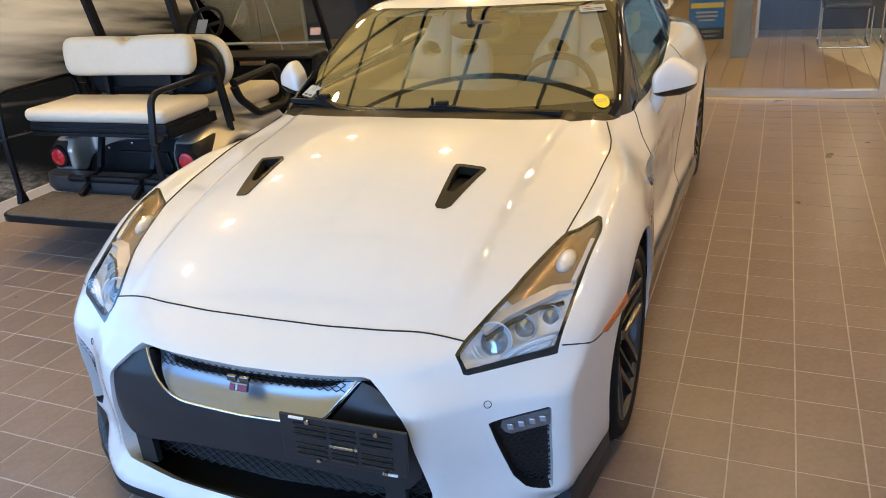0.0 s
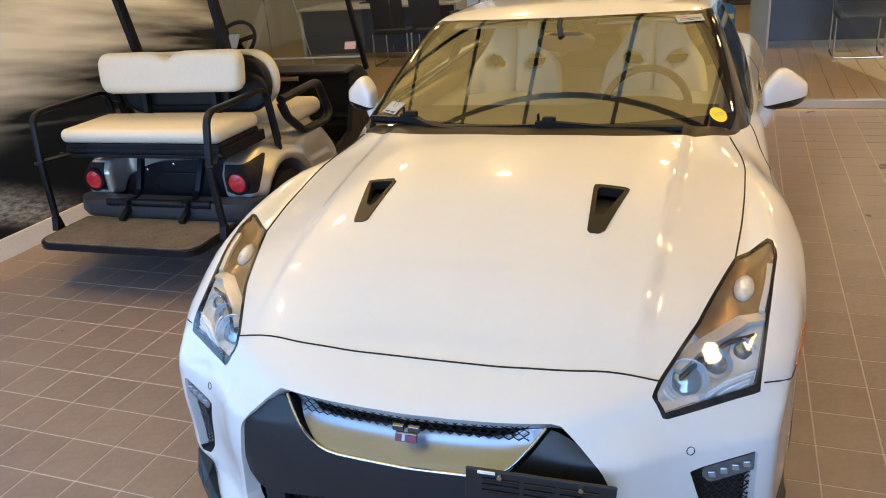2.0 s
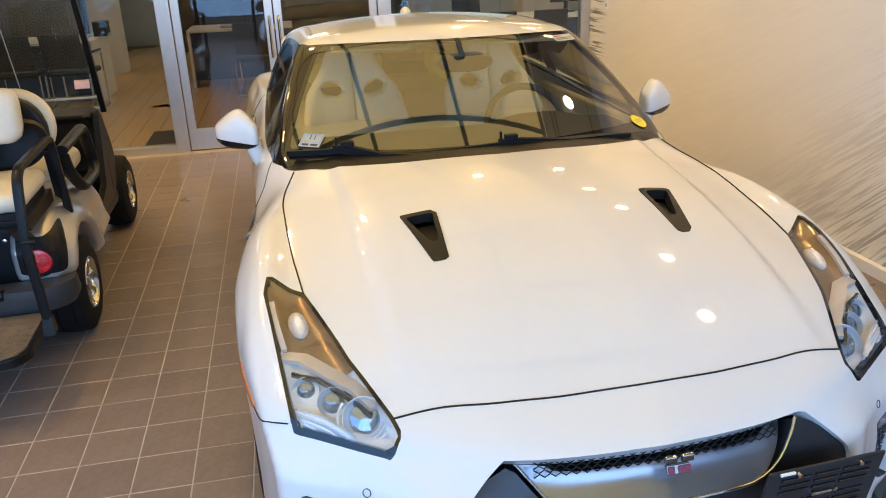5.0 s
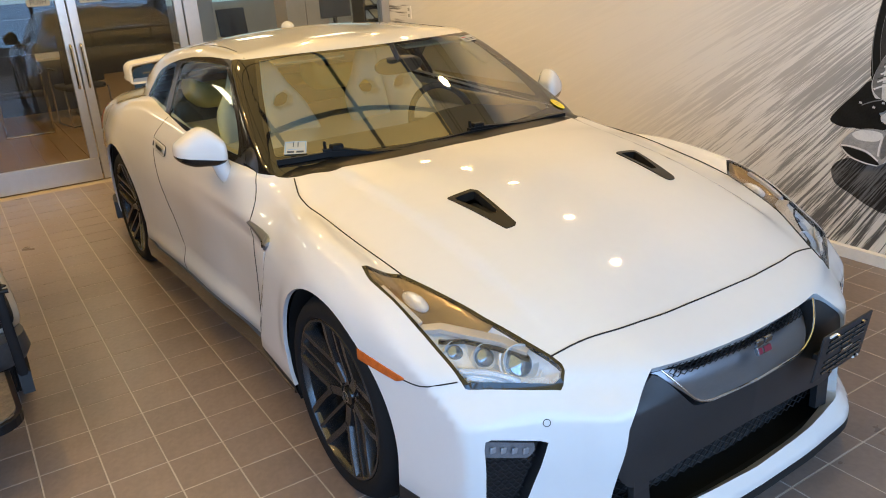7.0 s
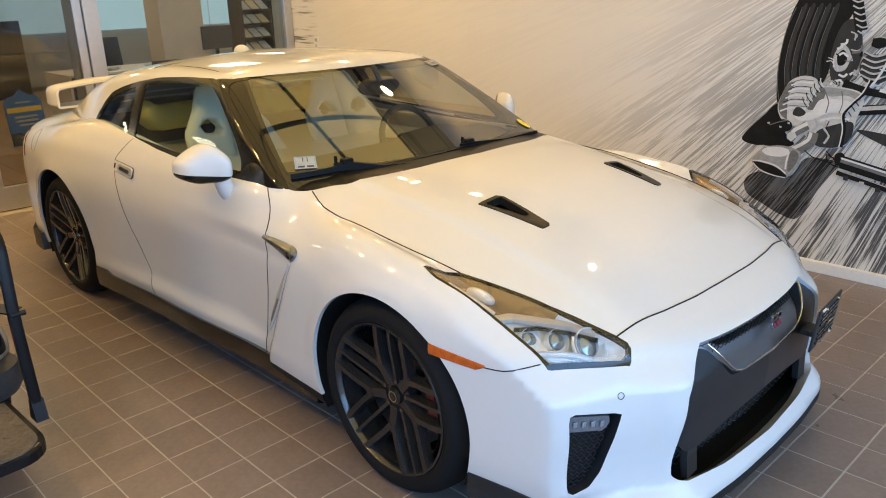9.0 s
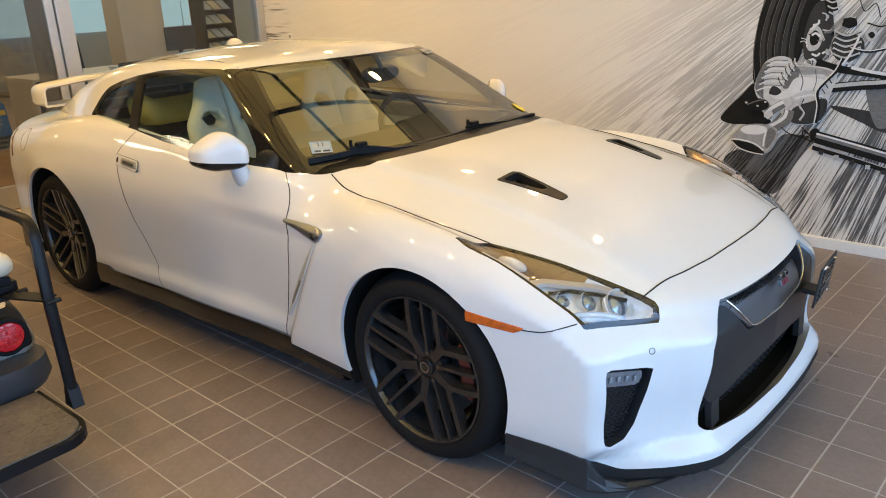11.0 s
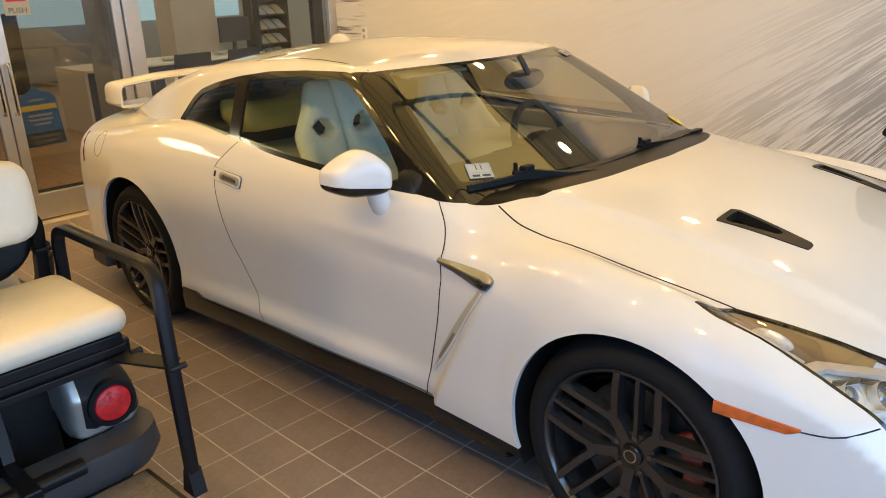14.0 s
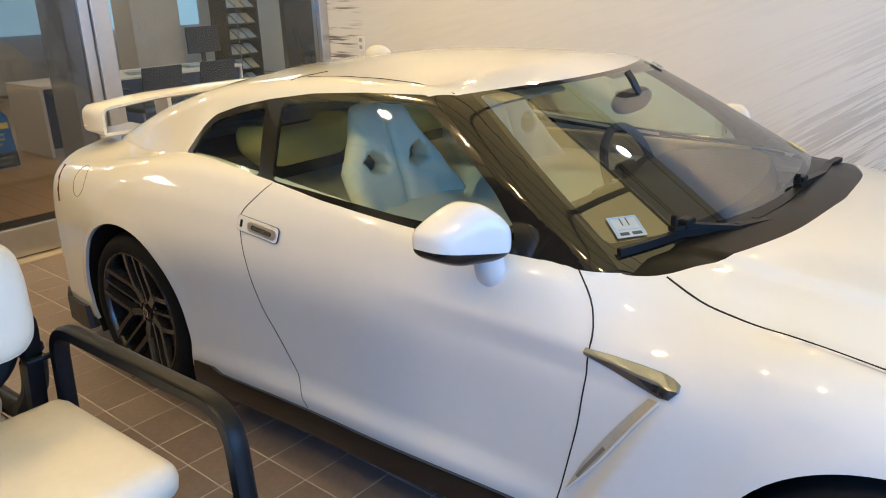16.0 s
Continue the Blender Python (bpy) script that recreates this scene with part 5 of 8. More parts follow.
# wheels
def wheel(yc, s, rt):
    E = new("wheel")
    E.parent = CAR
    E.matrix_world = pose(s * 0.80, yc, ZW, 0, 0, 0 if s > 0 else 180)
    bm = B()
    w = 0.13
    lathe(bm, [(-w, 0.25), (-w, 0.30), (-w + 0.02, 0.335), (-0.07, rt - 0.004), (-0.03, rt), (-0.028, rt - 0.006), (-0.022, rt - 0.006), (-0.02, rt), (0.03, rt), (0.032, rt - 0.006), (0.038, rt - 0.006), (0.04, rt - 0.001), (0.075, rt - 0.006), (0.098, rt - 0.018), (0.114, 0.318), (0.121, 0.305), (0.118, 0.285), (0.113, 0.276), (0.100, 0.270), (0.06, 0.25), (-w, 0.25)], "x", 72)
    part("tyre", bm, M_RUBBER, E, "black low-profile tyre", True)
    bm = B()
    lathe(bm, [(0.106, 0.275), (0.113, 0.271), (0.114, 0.264), (0.105, 0.258), (0.07, 0.250), (-0.1, 0.234), (-0.1, 0.228), (0.10, 0.240)], "x", 72)
    for i in range(5):
        a = 2 * math.pi * i / 5 + 0.838
        P = lambda h, r, t: (h, r * math.cos(t), r * math.sin(t))
        sweep(bm, [P(0.058, 0.045, a), P(0.062, 0.085, a), P(0.070, 0.142, a)], [(-0.026, -0.02), (0.026, -0.02), (0.016, 0.014), (-0.016, 0.014)], up=(1, 0, 0))
        for dd in (-1, 1):
            sweep(bm, [P(0.068, 0.118, a + dd * 0.06), P(0.078, 0.160, a + dd * 0.20), P(0.090, 0.208, a + dd * 0.310), P(0.100, 0.267, a + dd * 0.395)], [(-0.018, -0.018), (0.018, -0.018), (0.010, 0.014), (-0.010, 0.014)], up=(1, 0, 0))
        b = a + math.pi / 5
        sweep(bm, [P(0.056, 0.050, b), P(0.070, 0.120, b), P(0.086, 0.190, b), P(0.099, 0.264, b)], [(-0.011, -0.016), (0.011, -0.016), (0.006, 0.012), (-0.006, 0.012)], up=(1, 0, 0))
    cyl(bm, (0.02, 0, 0), (0.064, 0, 0), 0.070, 28)
    RIM = part("rim", bm, M_RIM, E, "dark grey many-spoked alloy rim", True)
    bm = B()
    lathe(bm, [(0.064, 0.034), (0.074, 0.031), (0.078, 0.024), (0.079, 0.0001)], "x", 28)
    part("hub_cap", bm, M_BLACKGLOSS, RIM, smooth=True)
    bm = B()
    lathe(bm, [(0.0795, 0.020), (0.081, 0.020), (0.081, 0.016), (0.0795, 0.016)], "x", 24)
    part("hub_ring", bm, M_CHROME, RIM)
    for i in range(5):
        a = 2 * math.pi * (i + 0.5) / 5 + 0.838
        bm = B()
        cyl(bm, (0.05, 0.055 * math.cos(a), 0.055 * math.sin(a)), (0.070, 0.055 * math.cos(a), 0.055 * math.sin(a)), 0.0085, 6)
        part("wheel_nut", bm, M_DARKCHROME, RIM)
    bm = B()
    lathe(bm, [(-0.01, 0.08), (0.022, 0.08), (0.022, 0.195), (-0.01, 0.195)], "x", 48)
    for i in range(36):
        a = 2 * math.pi * i / 36
        r = 0.12 + 0.055 * ((i * 7) % 5) / 5
        cyl(bm, (0.020, r * math.cos(a), r * math.sin(a)), (0.0235, r * math.cos(a), r * math.sin(a)), 0.004, 6)
    part("brake_disc", bm, material("brake_steel", (0.10, 0.095, 0.09), 0.35, 0.9, 0.1, 30), E, "drilled steel brake disc", True)
    bm = B()
    am = math.pi * 0.5 + s * 1.45
    for k in range(6):
        a = am + (k - 2.5) * 0.18
        box(bm, (0.022, 0.175 * math.cos(a), 0.175 * math.sin(a)), (0.07, 0.062, 0.04), 0.008, Matrix.Rotation(a, 4, "X"))
    part("brake_caliper", bm, material("caliper_orange", (0.20, 0.040, 0.022), 0.4), E, "orange-red brake caliper")
    return E


for yc in (Y_F, Y_R):
    for s in (-1, 1):
        wheel(yc, s, RW)

# ---- inside the car ----
def upholstery(name, field, lo, hi, mat, parent, label="", h=0.022):
    v, q = surface(field, lo, hi, h)
    g = gradient(field, v)
    return mesh_object(name, v, q, mat, parent, label, True, g / np.linalg.norm(g, axis=1)[:, None])


BACK = [(-0.001, 0.55), (0.24, 0.55), (0.262, 0.72), (0.265, 0.88), (0.238, 0.99), (0.165, 1.09), (0.120, 1.185), (0.095, 1.205), (-0.001, 1.208)]
HOLE = [(0.040, 0.992), (0.072, 1.040), (0.125, 1.058), (0.172, 1.024), (0.152, 0.978), (0.078, 0.964)]


def seat_field(cx, y0):
    def f(p):
        x, y, z = np.abs(p[..., 0] - cx), p[..., 1], p[..., 2]
        q = np.stack([x, z], -1).reshape(-1, 2)
        o = poly_sd(BACK, q).reshape(x.shape)
        o = np.where((o > 0) & (x < 0.002), np.maximum(z - 1.208, 0.55 - z), o)
        hole = poly_sd(HOLE, q).reshape(x.shape)
        mid = y0 + (z - 0.55) * 0.36 - 0.07 * step(0.14, 0.26, x) * step(1.0, 0.8, z) + 0.010 * bell(x, 0.0, 0.09) * step(1.0, 0.75, z)
        return smax(smax(o, np.abs(y - mid) - 0.050, 0.055), -hole - 0.006, 0.02)
    return f


def cushion_field(cx, y0, wd, ln, zt):
    def f(p):
        x, y, z = np.abs(p[..., 0] - cx), p[..., 1], p[..., 2]
        top = zt + 0.05 * step(wd * 0.6, wd, x) + (y0 - y) * 0.10
        return smax(smax(x - wd, np.abs(y - y0) - ln, 0.06), np.abs(z - top + 0.07) - 0.07, 0.06)
    return f


for cx, nm in ((-0.36, "passenger"), (0.36, "driver")):
    SB = upholstery("front_seat", seat_field(cx, 1.62), (cx - 0.33, 1.46, 0.48), (cx + 0.33, 2.01, 1.27), M_CREAM, CAR, "cream leather bucket seat with belt holes")
    upholstery("seat_cushion", cushion_field(cx, 1.42, 0.25, 0.25, 0.52), (cx - 0.33, 1.08, 0.32), (cx + 0.33, 1.76, 0.70), M_CREAM, SB, "cream leather seat cushion")
    bm = B()
    sweep(bm, [(cx - 0.20, 1.60, 0.60), (cx - 0.16, 1.61, 0.72), (cx, 1.65, 0.78), (cx + 0.16, 1.61, 0.72), (cx + 0.20, 1.60, 0.60)], disc(0.004, 6))
    part("seat_piping", bm, M_TAN, SB)
    upholstery("rear_seat", cushion_field(cx, 2.30, 0.23, 0.12, 1.08), (cx - 0.30, 2.10, 0.85), (cx + 0.30, 2.52, 1.20), M_YELLOWLEATHER, CAR, "pale yellow leather rear seat", 0.03)
bm = B()
box(bm, (0, 1.9, 0.52), (1.40, 1.9, 0.06))
part("cabin_floor", bm, M_DASH, CAR)
bm = B()
box(bm, (0, 2.62, 0.86), (1.30, 0.5, 0.25), 0.03)
part("parcel_shelf", bm, M_DASH, CAR)
bm = B()
box(bm, (0, 1.45, 0.62), (0.20, 1.0, 0.22), 0.03)
part("centre_console", bm, M_DASH, CAR, "dark centre console", True)
for s in (-1, 1):
    bm = B()
    box(bm, (s * 0.755, 1.45, 0.74), (0.05, 1.15, 0.40), 0.015)
    part("door_card", bm, M_TAN, CAR, "light door lining")
bm = B()
rings = []
for x in np.linspace(-0.68, 0.68, 25):
    hump = 0.035 * math.exp(-((x - 0.36) / 0.17) ** 4)
    rings.append([bm.verts.new((x, y, z)) for y, z in ((0.60 + 0.25 * x * x, 0.80), (0.66 + 0.25 * x * x, 0.925), (0.85, 0.945), (1.02, 0.94 + hump), (1.09, 0.92 + hump), (1.10, 0.86), (1.05, 0.80), (1.02, 0.60))])
for a, b in zip(rings, rings[1:]):
    for i in range(7):
        bm.faces.new((a[i], a[i + 1], b[i + 1], b[i]))
part("dashboard", bm, M_DASH, CAR, "dark dashboard", True)
bm = B()
box(bm, (0.0, 1.10, 0.86), (0.20, 0.03, 0.12), 0.01)
part("dash_screen", bm, M_BLACKGLOSS, CAR)
SW = Matrix.Translation((0.37, 1.20, 0.875)) @ Matrix.Rotation(radians(68), 4, "X")
bm = B()
sweep(bm, [SW @ Vector((0.185 * math.cos(a), 0.185 * math.sin(a), 0)) for a in np.linspace(0, 2 * math.pi, 48, endpoint=False)], disc(0.0165, 8), closed=True, up=SW.to_3x3() @ Vector((0, 0, 1)))
STW = part("steering_wheel", bm, M_DASH, CAR, "dark steering wheel", True)
bm = B()
for a in (0.15, math.pi - 0.15, -math.pi / 2):
    sweep(bm, [SW @ Vector((r * math.cos(a), r * math.sin(a), -0.02 + 0.1 * r)) for r in (0.03, 0.10, 0.18)], rect(0.035, 0.014), up=SW.to_3x3() @ Vector((0, 0, 1)))
box(bm, SW @ Vector((0, 0, -0.015)), (0.12, 0.05, 0.10), 0.02, SW.to_3x3().to_4x4() @ Matrix.Rotation(radians(-90), 4, "X"))
part("steering_hub", bm, M_DASH, STW)
bm = B()
vs = bmesh.ops.create_uvsphere(bm, u_segments=24, v_segments=14, radius=1)["verts"]
for v in vs:
    v.co.y = max(v.co.y, -0.55)
    v.co.x = math.copysign(abs(v.co.x) ** 0.7, v.co.x)
bmesh.ops.transform(bm, matrix=pose(0.045, 1.05, 1.205, 12, 0, 0) @ Matrix.Diagonal((0.125, 0.035, 0.042, 1)), verts=vs)
IM = part("inside_mirror", bm, material("mirror_back", (0.08, 0.07, 0.06), 0.4), CAR, "dark inside mirror", True)
bm = B()
sweep(bm, [(0.03, 1.02, 1.23), (0.02, 1.04, 1.275), (0.02, 1.06, 1.30)], disc(0.012, 8))
part("mirror_stem", bm, M_BLACK, IM)
bm = B()
box(bm, (0, 1.75, 1.275), (0.95, 0.95, 0.012), 0.004)
part("roof_lining", bm, M_TAN, CAR, "light roof lining")
for s in (-1, 1):
    bm = B()
    box(bm, (s * 0.33, 1.235, 1.272), (0.34, 0.11, 0.012), 0.005, Matrix.Rotation(radians(14), 4, "X"))
    part("sun_visor", bm, M_TAN, CAR, "light folded sun visor")

# ---- golf cart ----
CART = thing("golf_cart", pose(-2.285, 1.16, 0, 0, 0, 1.0), "silver golf cart with cream seats and black frame, seen from behind", "golf cart")
M_CARTSEAT = material("cream_vinyl", (0.66, 0.605, 0.48), 0.45, 0, 0.04, 6, 0.06, 400)
M_TAILLENS = material("ribbed_red_lens", (0.60, 0.014, 0.02), 0.15, 0, 0.5, 45, 0.9, 90, coat=1.0)
M_CARTBLACK = material("cart_black_plastic", (0.010, 0.010, 0.011), 0.42, 0, 0.2, 15, 0.06, 400, spec=0.28)
M_FRAME = material("black_powder_coat", (0.008, 0.008, 0.009), 0.36, 0, 0.15, 12, 0.05, 500, spec=0.25)
M_MAT = material("worn_rubber_mat", (0.115, 0.098, 0.080), 0.65, 0, 0.4, 9, 0.5, 60)
TAIL = [(-0.03, 0.40), (-0.04, 0.53), (0.0, 0.60), (0.20, 0.655), (0.50, 0.685), (0.82, 0.665), (0.90, 0.60), (1.04, 0.41), (1.06, 0.30), (0.55, 0.27), (0.10, 0.36)]


def tail_field(p):
    u, v, z = p[..., 0], p[..., 1], p[..., 2]
    a = np.abs(u)
    pr = poly_sd(TAIL, np.stack([v, z], -1).reshape(-1, 2)).reshape(u.shape)
    r = np.hypot(v - 0.32, z - 0.23)
    wd = 0.575 - 0.10 * np.clip((z - 0.45) / 0.25, 0, 1) ** 2 + 0.035 * bell(r, 0.315, 0.045)
    wd = wd + 0.022 * step(0.46, 0.41, z + 0.10 * bell(v, 1.05, 0.12)) * step(0.60, 0.68, v)
    f = smax(a - wd, pr, 0.06)
    f = smax(f, 0.285 - r, 0.015)
    return smax(f, -smax(a - 0.375, v - 0.14, 0.05), 0.04)


TS_ = Skin(tail_field, *surface(tail_field, (-0.68, -0.12, 0.2), (0.68, 1.25, 0.78), 0.025))
LENS_POLY = [(-0.10, 0.425), (0.0, 0.425), (0.03, 0.47), (0.10, 0.535), (0.20, 0.605), (0.02, 0.59), (-0.08, 0.57)]
TS_.cut(lambda q: np.where(np.abs(q[:, 0]) > 0.405, poly_sd(LENS_POLY, np.stack([q[:, 1], q[:, 2]], -1)), 1.0), "surround")
TS_.panel("body", "tail_body", M_SILVER, CART, "silver plastic tail body", thick=0.02)
for s in (-1, 1):
    TS_.panel("surround", "lamp_surround", M_CARTBLACK, CART, "black tail lamp surround", pick=lambda c, s=s: c[:, 0] * s > 0, inset=-0.003, thick=0.01)
    bm = B()
    lathe(bm, [(0.02, 0.070), (-0.018, 0.070), (-0.023, 0.064), (-0.023, 0.056), (0.0, 0.054)], "y", 28, (s * 0.487, -0.032, 0.49))
    TL = part("lamp_ring", bm, M_RUBBER, CART, "black rubber lamp ring", True)
    bm = B()
    lathe(bm, [(-0.016, 0.056), (-0.023, 0.051), (-0.028, 0.028), (-0.029, 0.0001)], "y", 28, (s * 0.487, -0.032, 0.49))
    part("tail_lamp", bm, M_TAILLENS, TL, "round red tail lamp", True)
# dark back panel, tank and bumper
bm = B()
hump = [(-0.42, 0.31)] + [(-0.42 + 0.40 * (1 - math.cos(q)), 0.34 + 0.225 * math.sin(q)) for q in np.linspace(0, math.pi / 2, 12)] + [(0.12, 0.575), (0.385, 0.578), (0.385, 0.31)]
prism(bm, hump, 0.030, Matrix.Translation((0, 0.137, 0)) @ Matrix.Rotation(radians(90), 4, "X"), 0.006)
RP = part("rear_panel", bm, M_CARTBLACK, CART, "black plastic rear panel with a curved corner")
bm = B()
prism(bm, [(-0.17, 0.36), (0.24, 0.36), (0.26, 0.40), (0.24, 0.50), (-0.12, 0.50), (-0.19, 0.42)], 0.020, Matrix.Translation((0, 0.107, 0)) @ Matrix.Rotation(radians(90), 4, "X"), 0.008)
part("access_cover", bm, M_CARTBLACK, RP)
for x, z in ((-0.22, 0.51), (-0.03, 0.545), (0.17, 0.550), (0.33, 0.545)):
    bm = B()
    lathe(bm, [(0.0, 0.010), (-0.004, 0.009), (-0.006, 0.0001)], "y", 10, (x, 0.107, z))
    part("rivet", bm, M_CHROME, RP, smooth=True)
bm = B()
sweep(bm, fillet([(-0.55, 0.05, 0.345), (-0.565, -0.03, 0.345), (-0.50, -0.09, 0.345), (0.50, -0.09, 0.345), (0.565, -0.03, 0.345), (0.55, 0.05, 0.345)], 0.06), [(-0.05, -0.055), (0.035, -0.055), (0.055, -0.02), (0.045, 0.05), (-0.05, 0.06)])
part("rear_bumper", bm, material("black_bumper_plastic", (0.042, 0.044, 0.049), 0.45, 0, 0.15, 8, 0.05, 300, spec=0.4), CART, "black plastic rear bumper", True)
for s in (-1, 1):
    for (a, b) in (((s * 0.22, 0.12, 0.72), (s * 0.20, -0.02, 0.42)), ((s * 0.20, -0.02, 0.42), (s * 0.20, -0.22, 0.31))):
        bm = B()
        sweep(bm, [a, b], rect(0.03, 0.03), up=(1, 0, 0))
        part("strut", bm, M_FRAME, CART)
    bm = B()
    box(bm, (s * 0.20, -0.10, 0.395), (0.05, 0.16, 0.03), 0.006)
    part("clamp", bm, M_FRAME, CART)
bm = B()
sweep(bm, [(-0.35, -0.125, 0.385), (0.35, -0.125, 0.385)], disc(0.024, 12))
part("cross_tube", bm, M_FRAME, CART, smooth=True)
# foot platform
bm = B()
pl = [(-0.515, -0.14)] + [(-0.415 - 0.10 * math.sin(a), -0.465 - 0.10 * math.cos(a)) for a in np.linspace(math.pi / 2, 0, 7)] + [(0.415 + 0.10 * math.sin(a), -0.465 - 0.10 * math.cos(a)) for a in np.linspace(0, math.pi / 2, 7)] + [(0.515, -0.14)]
prism(bm, pl, 0.035, Matrix.Translation((0, 0, 0.262)), 0.004)
PLT = part("footplate", bm, M_FRAME, CART, "black footplate with worn mat")
bm = B()
prism(bm, [(x * 0.965, -0.37 + (y + 0.37) * 0.93) for x, y in pl], 0.006, Matrix.Translation((0, 0, 0.296)))
part("mat", bm, M_MAT, PLT, "worn dark rubber mat")
bm = B()
rng = random.Random(4)
for i in range(20):
    for j in range(6):
        box(bm, (-0.475 + i * 0.05, -0.53 + j * 0.058, 0.3025), (0.026, 0.006, 0.002), 0, Matrix.Rotation(radians(45 if (i + j) % 2 else -45), 4, "Z"))
tagged(part("tread", bm, M_MAT, PLT), kind="stuff")
# grab rails with feet
for s in (-1, 1):
    bm = B()
    sweep(bm, fillet([(s * 0.555, 0.33, 0.58), (s * 0.550, 0.285, 0.945), (s * 0.555, -0.30, 0.940), (s * 0.540, -0.340, 0.66), (s * 0.553, -0.330, 0.31)], 0.075, 7), [(-0.010, -0.017), (0.010, -0.017), (0.0135, -0.011), (0.0135, 0.011), (0.010, 0.017), (-0.010, 0.017), (-0.0135, 0.011), (-0.0135, -0.011)], up=(1, 0, 0))
    RL = part("grab_rail", bm, M_FRAME, CART, "bent black grab rail", True)
    bm = B()
    prism(bm, [(-0.03, 0), (0.03, 0), (0.012, 0.075), (-0.012, 0.075)], 0.04, Matrix.Translation((s * 0.553 - 0.02, -0.330, 0.285)) @ Matrix.Rotation(radians(90), 4, "Z") @ Matrix.Rotation(radians(90), 4, "X"))
    part("rail_foot", bm, M_FRAME, RL)
    bm = B()
    sweep(bm, [(s * 0.47, -0.19, 0.69), (s * 0.548, -0.335, 0.685)], rect(0.06, 0.006), up=(0, 0, 1))
    cyl(bm, (s * 0.53, -0.20, 0.69), (s * 0.50, -0.20, 0.69), 0.010, 8)
    cyl(bm, (s * 0.575, -0.345, 0.675), (s * 0.53, -0.345, 0.675), 0.009, 8)
    part("rail_link", bm, M_FRAME, RL, "black steel link with bolts")
    bm = B()
    sweep(bm, fillet([(s * 0.515, 0.40, 0.60), (s * 0.515, 0.33, 0.985), (s * 0.40, 0.31, 1.02)], 0.05), rect(0.028, 0.034), up=(1, 0, 0))
    cyl(bm, (s * 0.49, 0.32, 0.87), (s * 0.55, 0.32, 0.87), 0.007, 8)
    part("back_bracket", bm, M_FRAME, CART, smooth=True)
# rear bench
bm = B()
cushion(bm, (0, 0.02, 0.785), (1.04, 0.43, 0.080), 0.038, 4, 0.014)
part("rear_seat", bm, M_CARTSEAT, CART, "cream vinyl rear bench", True, False)
bm = B()
box(bm, (0, 0.03, 0.725), (1.00, 0.40, 0.035), 0.004)
for zz in (0.705, 0.675):
    box(bm, (0, -0.17, zz), (1.00, 0.02, 0.02), 0.003)
box(bm, (0, -0.14, 0.69), (1.02, 0.05, 0.045), 0.004)
for s in (-1, 1):
    box(bm, (s * 0.50, 0.05, 0.69), (0.04, 0.42, 0.06), 0.004)
part("seat_base", bm, M_FRAME, CART, "black bench base")
# backrests with a dip in the top edge
def back_cushion(name, v0, z0, z1, lean, hw):
    def f(p):
        u, v, z = p[..., 0], p[..., 1], p[..., 2]
        top = z1 - 0.035 * bell(u, 0, 0.055)
        g = smax(smax(np.abs(u) - hw - 0.03 * (z - z0), z - top, 0.07), z0 - z, 0.07)
        return smax(g, np.abs(v - v0 - lean * (z - z0)) - 0.045 - 0.008 * bell(z, (z0 + z1) / 2, 0.12), 0.05)
    return upholstery(name, f, (-0.62, v0 - 0.12, z0 - 0.06), (0.62, v0 + 0.2, z1 + 0.06), M_CARTSEAT, CART, "cream vinyl backrest with a dip in its top edge", 0.02)


back_cushion("rear_backrest", 0.20, 0.945, 1.175, 0.12, 0.475)
def bow_field(v0, v1, hw, z0, z1, r, k):
    """A slab leaning a little, with widely rounded upper corners."""
    def f(p):
        u, v, z = p[..., 0], p[..., 1], p[..., 2]
        c = np.maximum(np.stack([np.abs(u) - hw + r, np.abs(z - (z0 + z1) / 2) - (z1 - z0) / 2 + r], -1), 0)
        g = np.hypot(c[..., 0], c[..., 1]) - r
        lean = 0.05 * (z - z0)
        return smax(g, np.maximum(v0 - v + lean, v - v1 - lean), k)
    return f


upholstery("front_backrest", bow_field(0.425, 0.495, 0.545, 0.800, 1.135, 0.16, 0.03), (-0.62, 0.36, 0.74), (0.62, 0.60, 1.20), M_CARTSEAT, CART, "thin cream vinyl front backrest", 0.02)
upholstery("back_shell", bow_field(0.365, 0.425, 0.525, 0.785, 1.115, 0.16, 0.02), (-0.60, 0.32, 0.74), (0.60, 0.50, 1.18), M_CARTBLACK, CART, "black moulded backrest shell", 0.02)
bm = B()
box(bm, (0, 0.30, 0.90), (0.62, 0.04, 0.10), 0.01)
for s in (-1, 1):
    sweep(bm, [(s * 0.24, 0.26, 0.96), (s * 0.24, 0.24, 0.70)], rect(0.04, 0.03), up=(1, 0, 0))
part("back_frame", bm, M_FRAME, CART)
bm = B()
cushion(bm, (0, 0.78, 0.695), (1.02, 0.50, 0.11), 0.05, 4, 0.015)
part("front_seat", bm, M_CARTSEAT, CART, "cream vinyl front bench", True, False)
bm = B()
box(bm, (0, 0.62, 0.575), (0.94, 0.62, 0.14), 0.03)
part("seat_pod", bm, M_SILVER, CART, "silver seat base", True)
# arm rests
for s in (-1, 1):
    bm = B()
    sweep(bm, fillet([(s * 0.550, 0.44, 0.845), (s * 0.560, 0.90, 0.862), (s * 0.565, 1.00, 0.650), (s * 0.570, 0.93, 0.608), (s * 0.570, 0.62, 0.615), (s * 0.555, 0.47, 0.74), (s * 0.550, 0.44, 0.82)], 0.05, 4), disc(0.024, 10, 0.03), up=(1, 0, 0))
    part("arm_rest", bm, M_CARTBLACK, CART, "black looped arm rest", True)
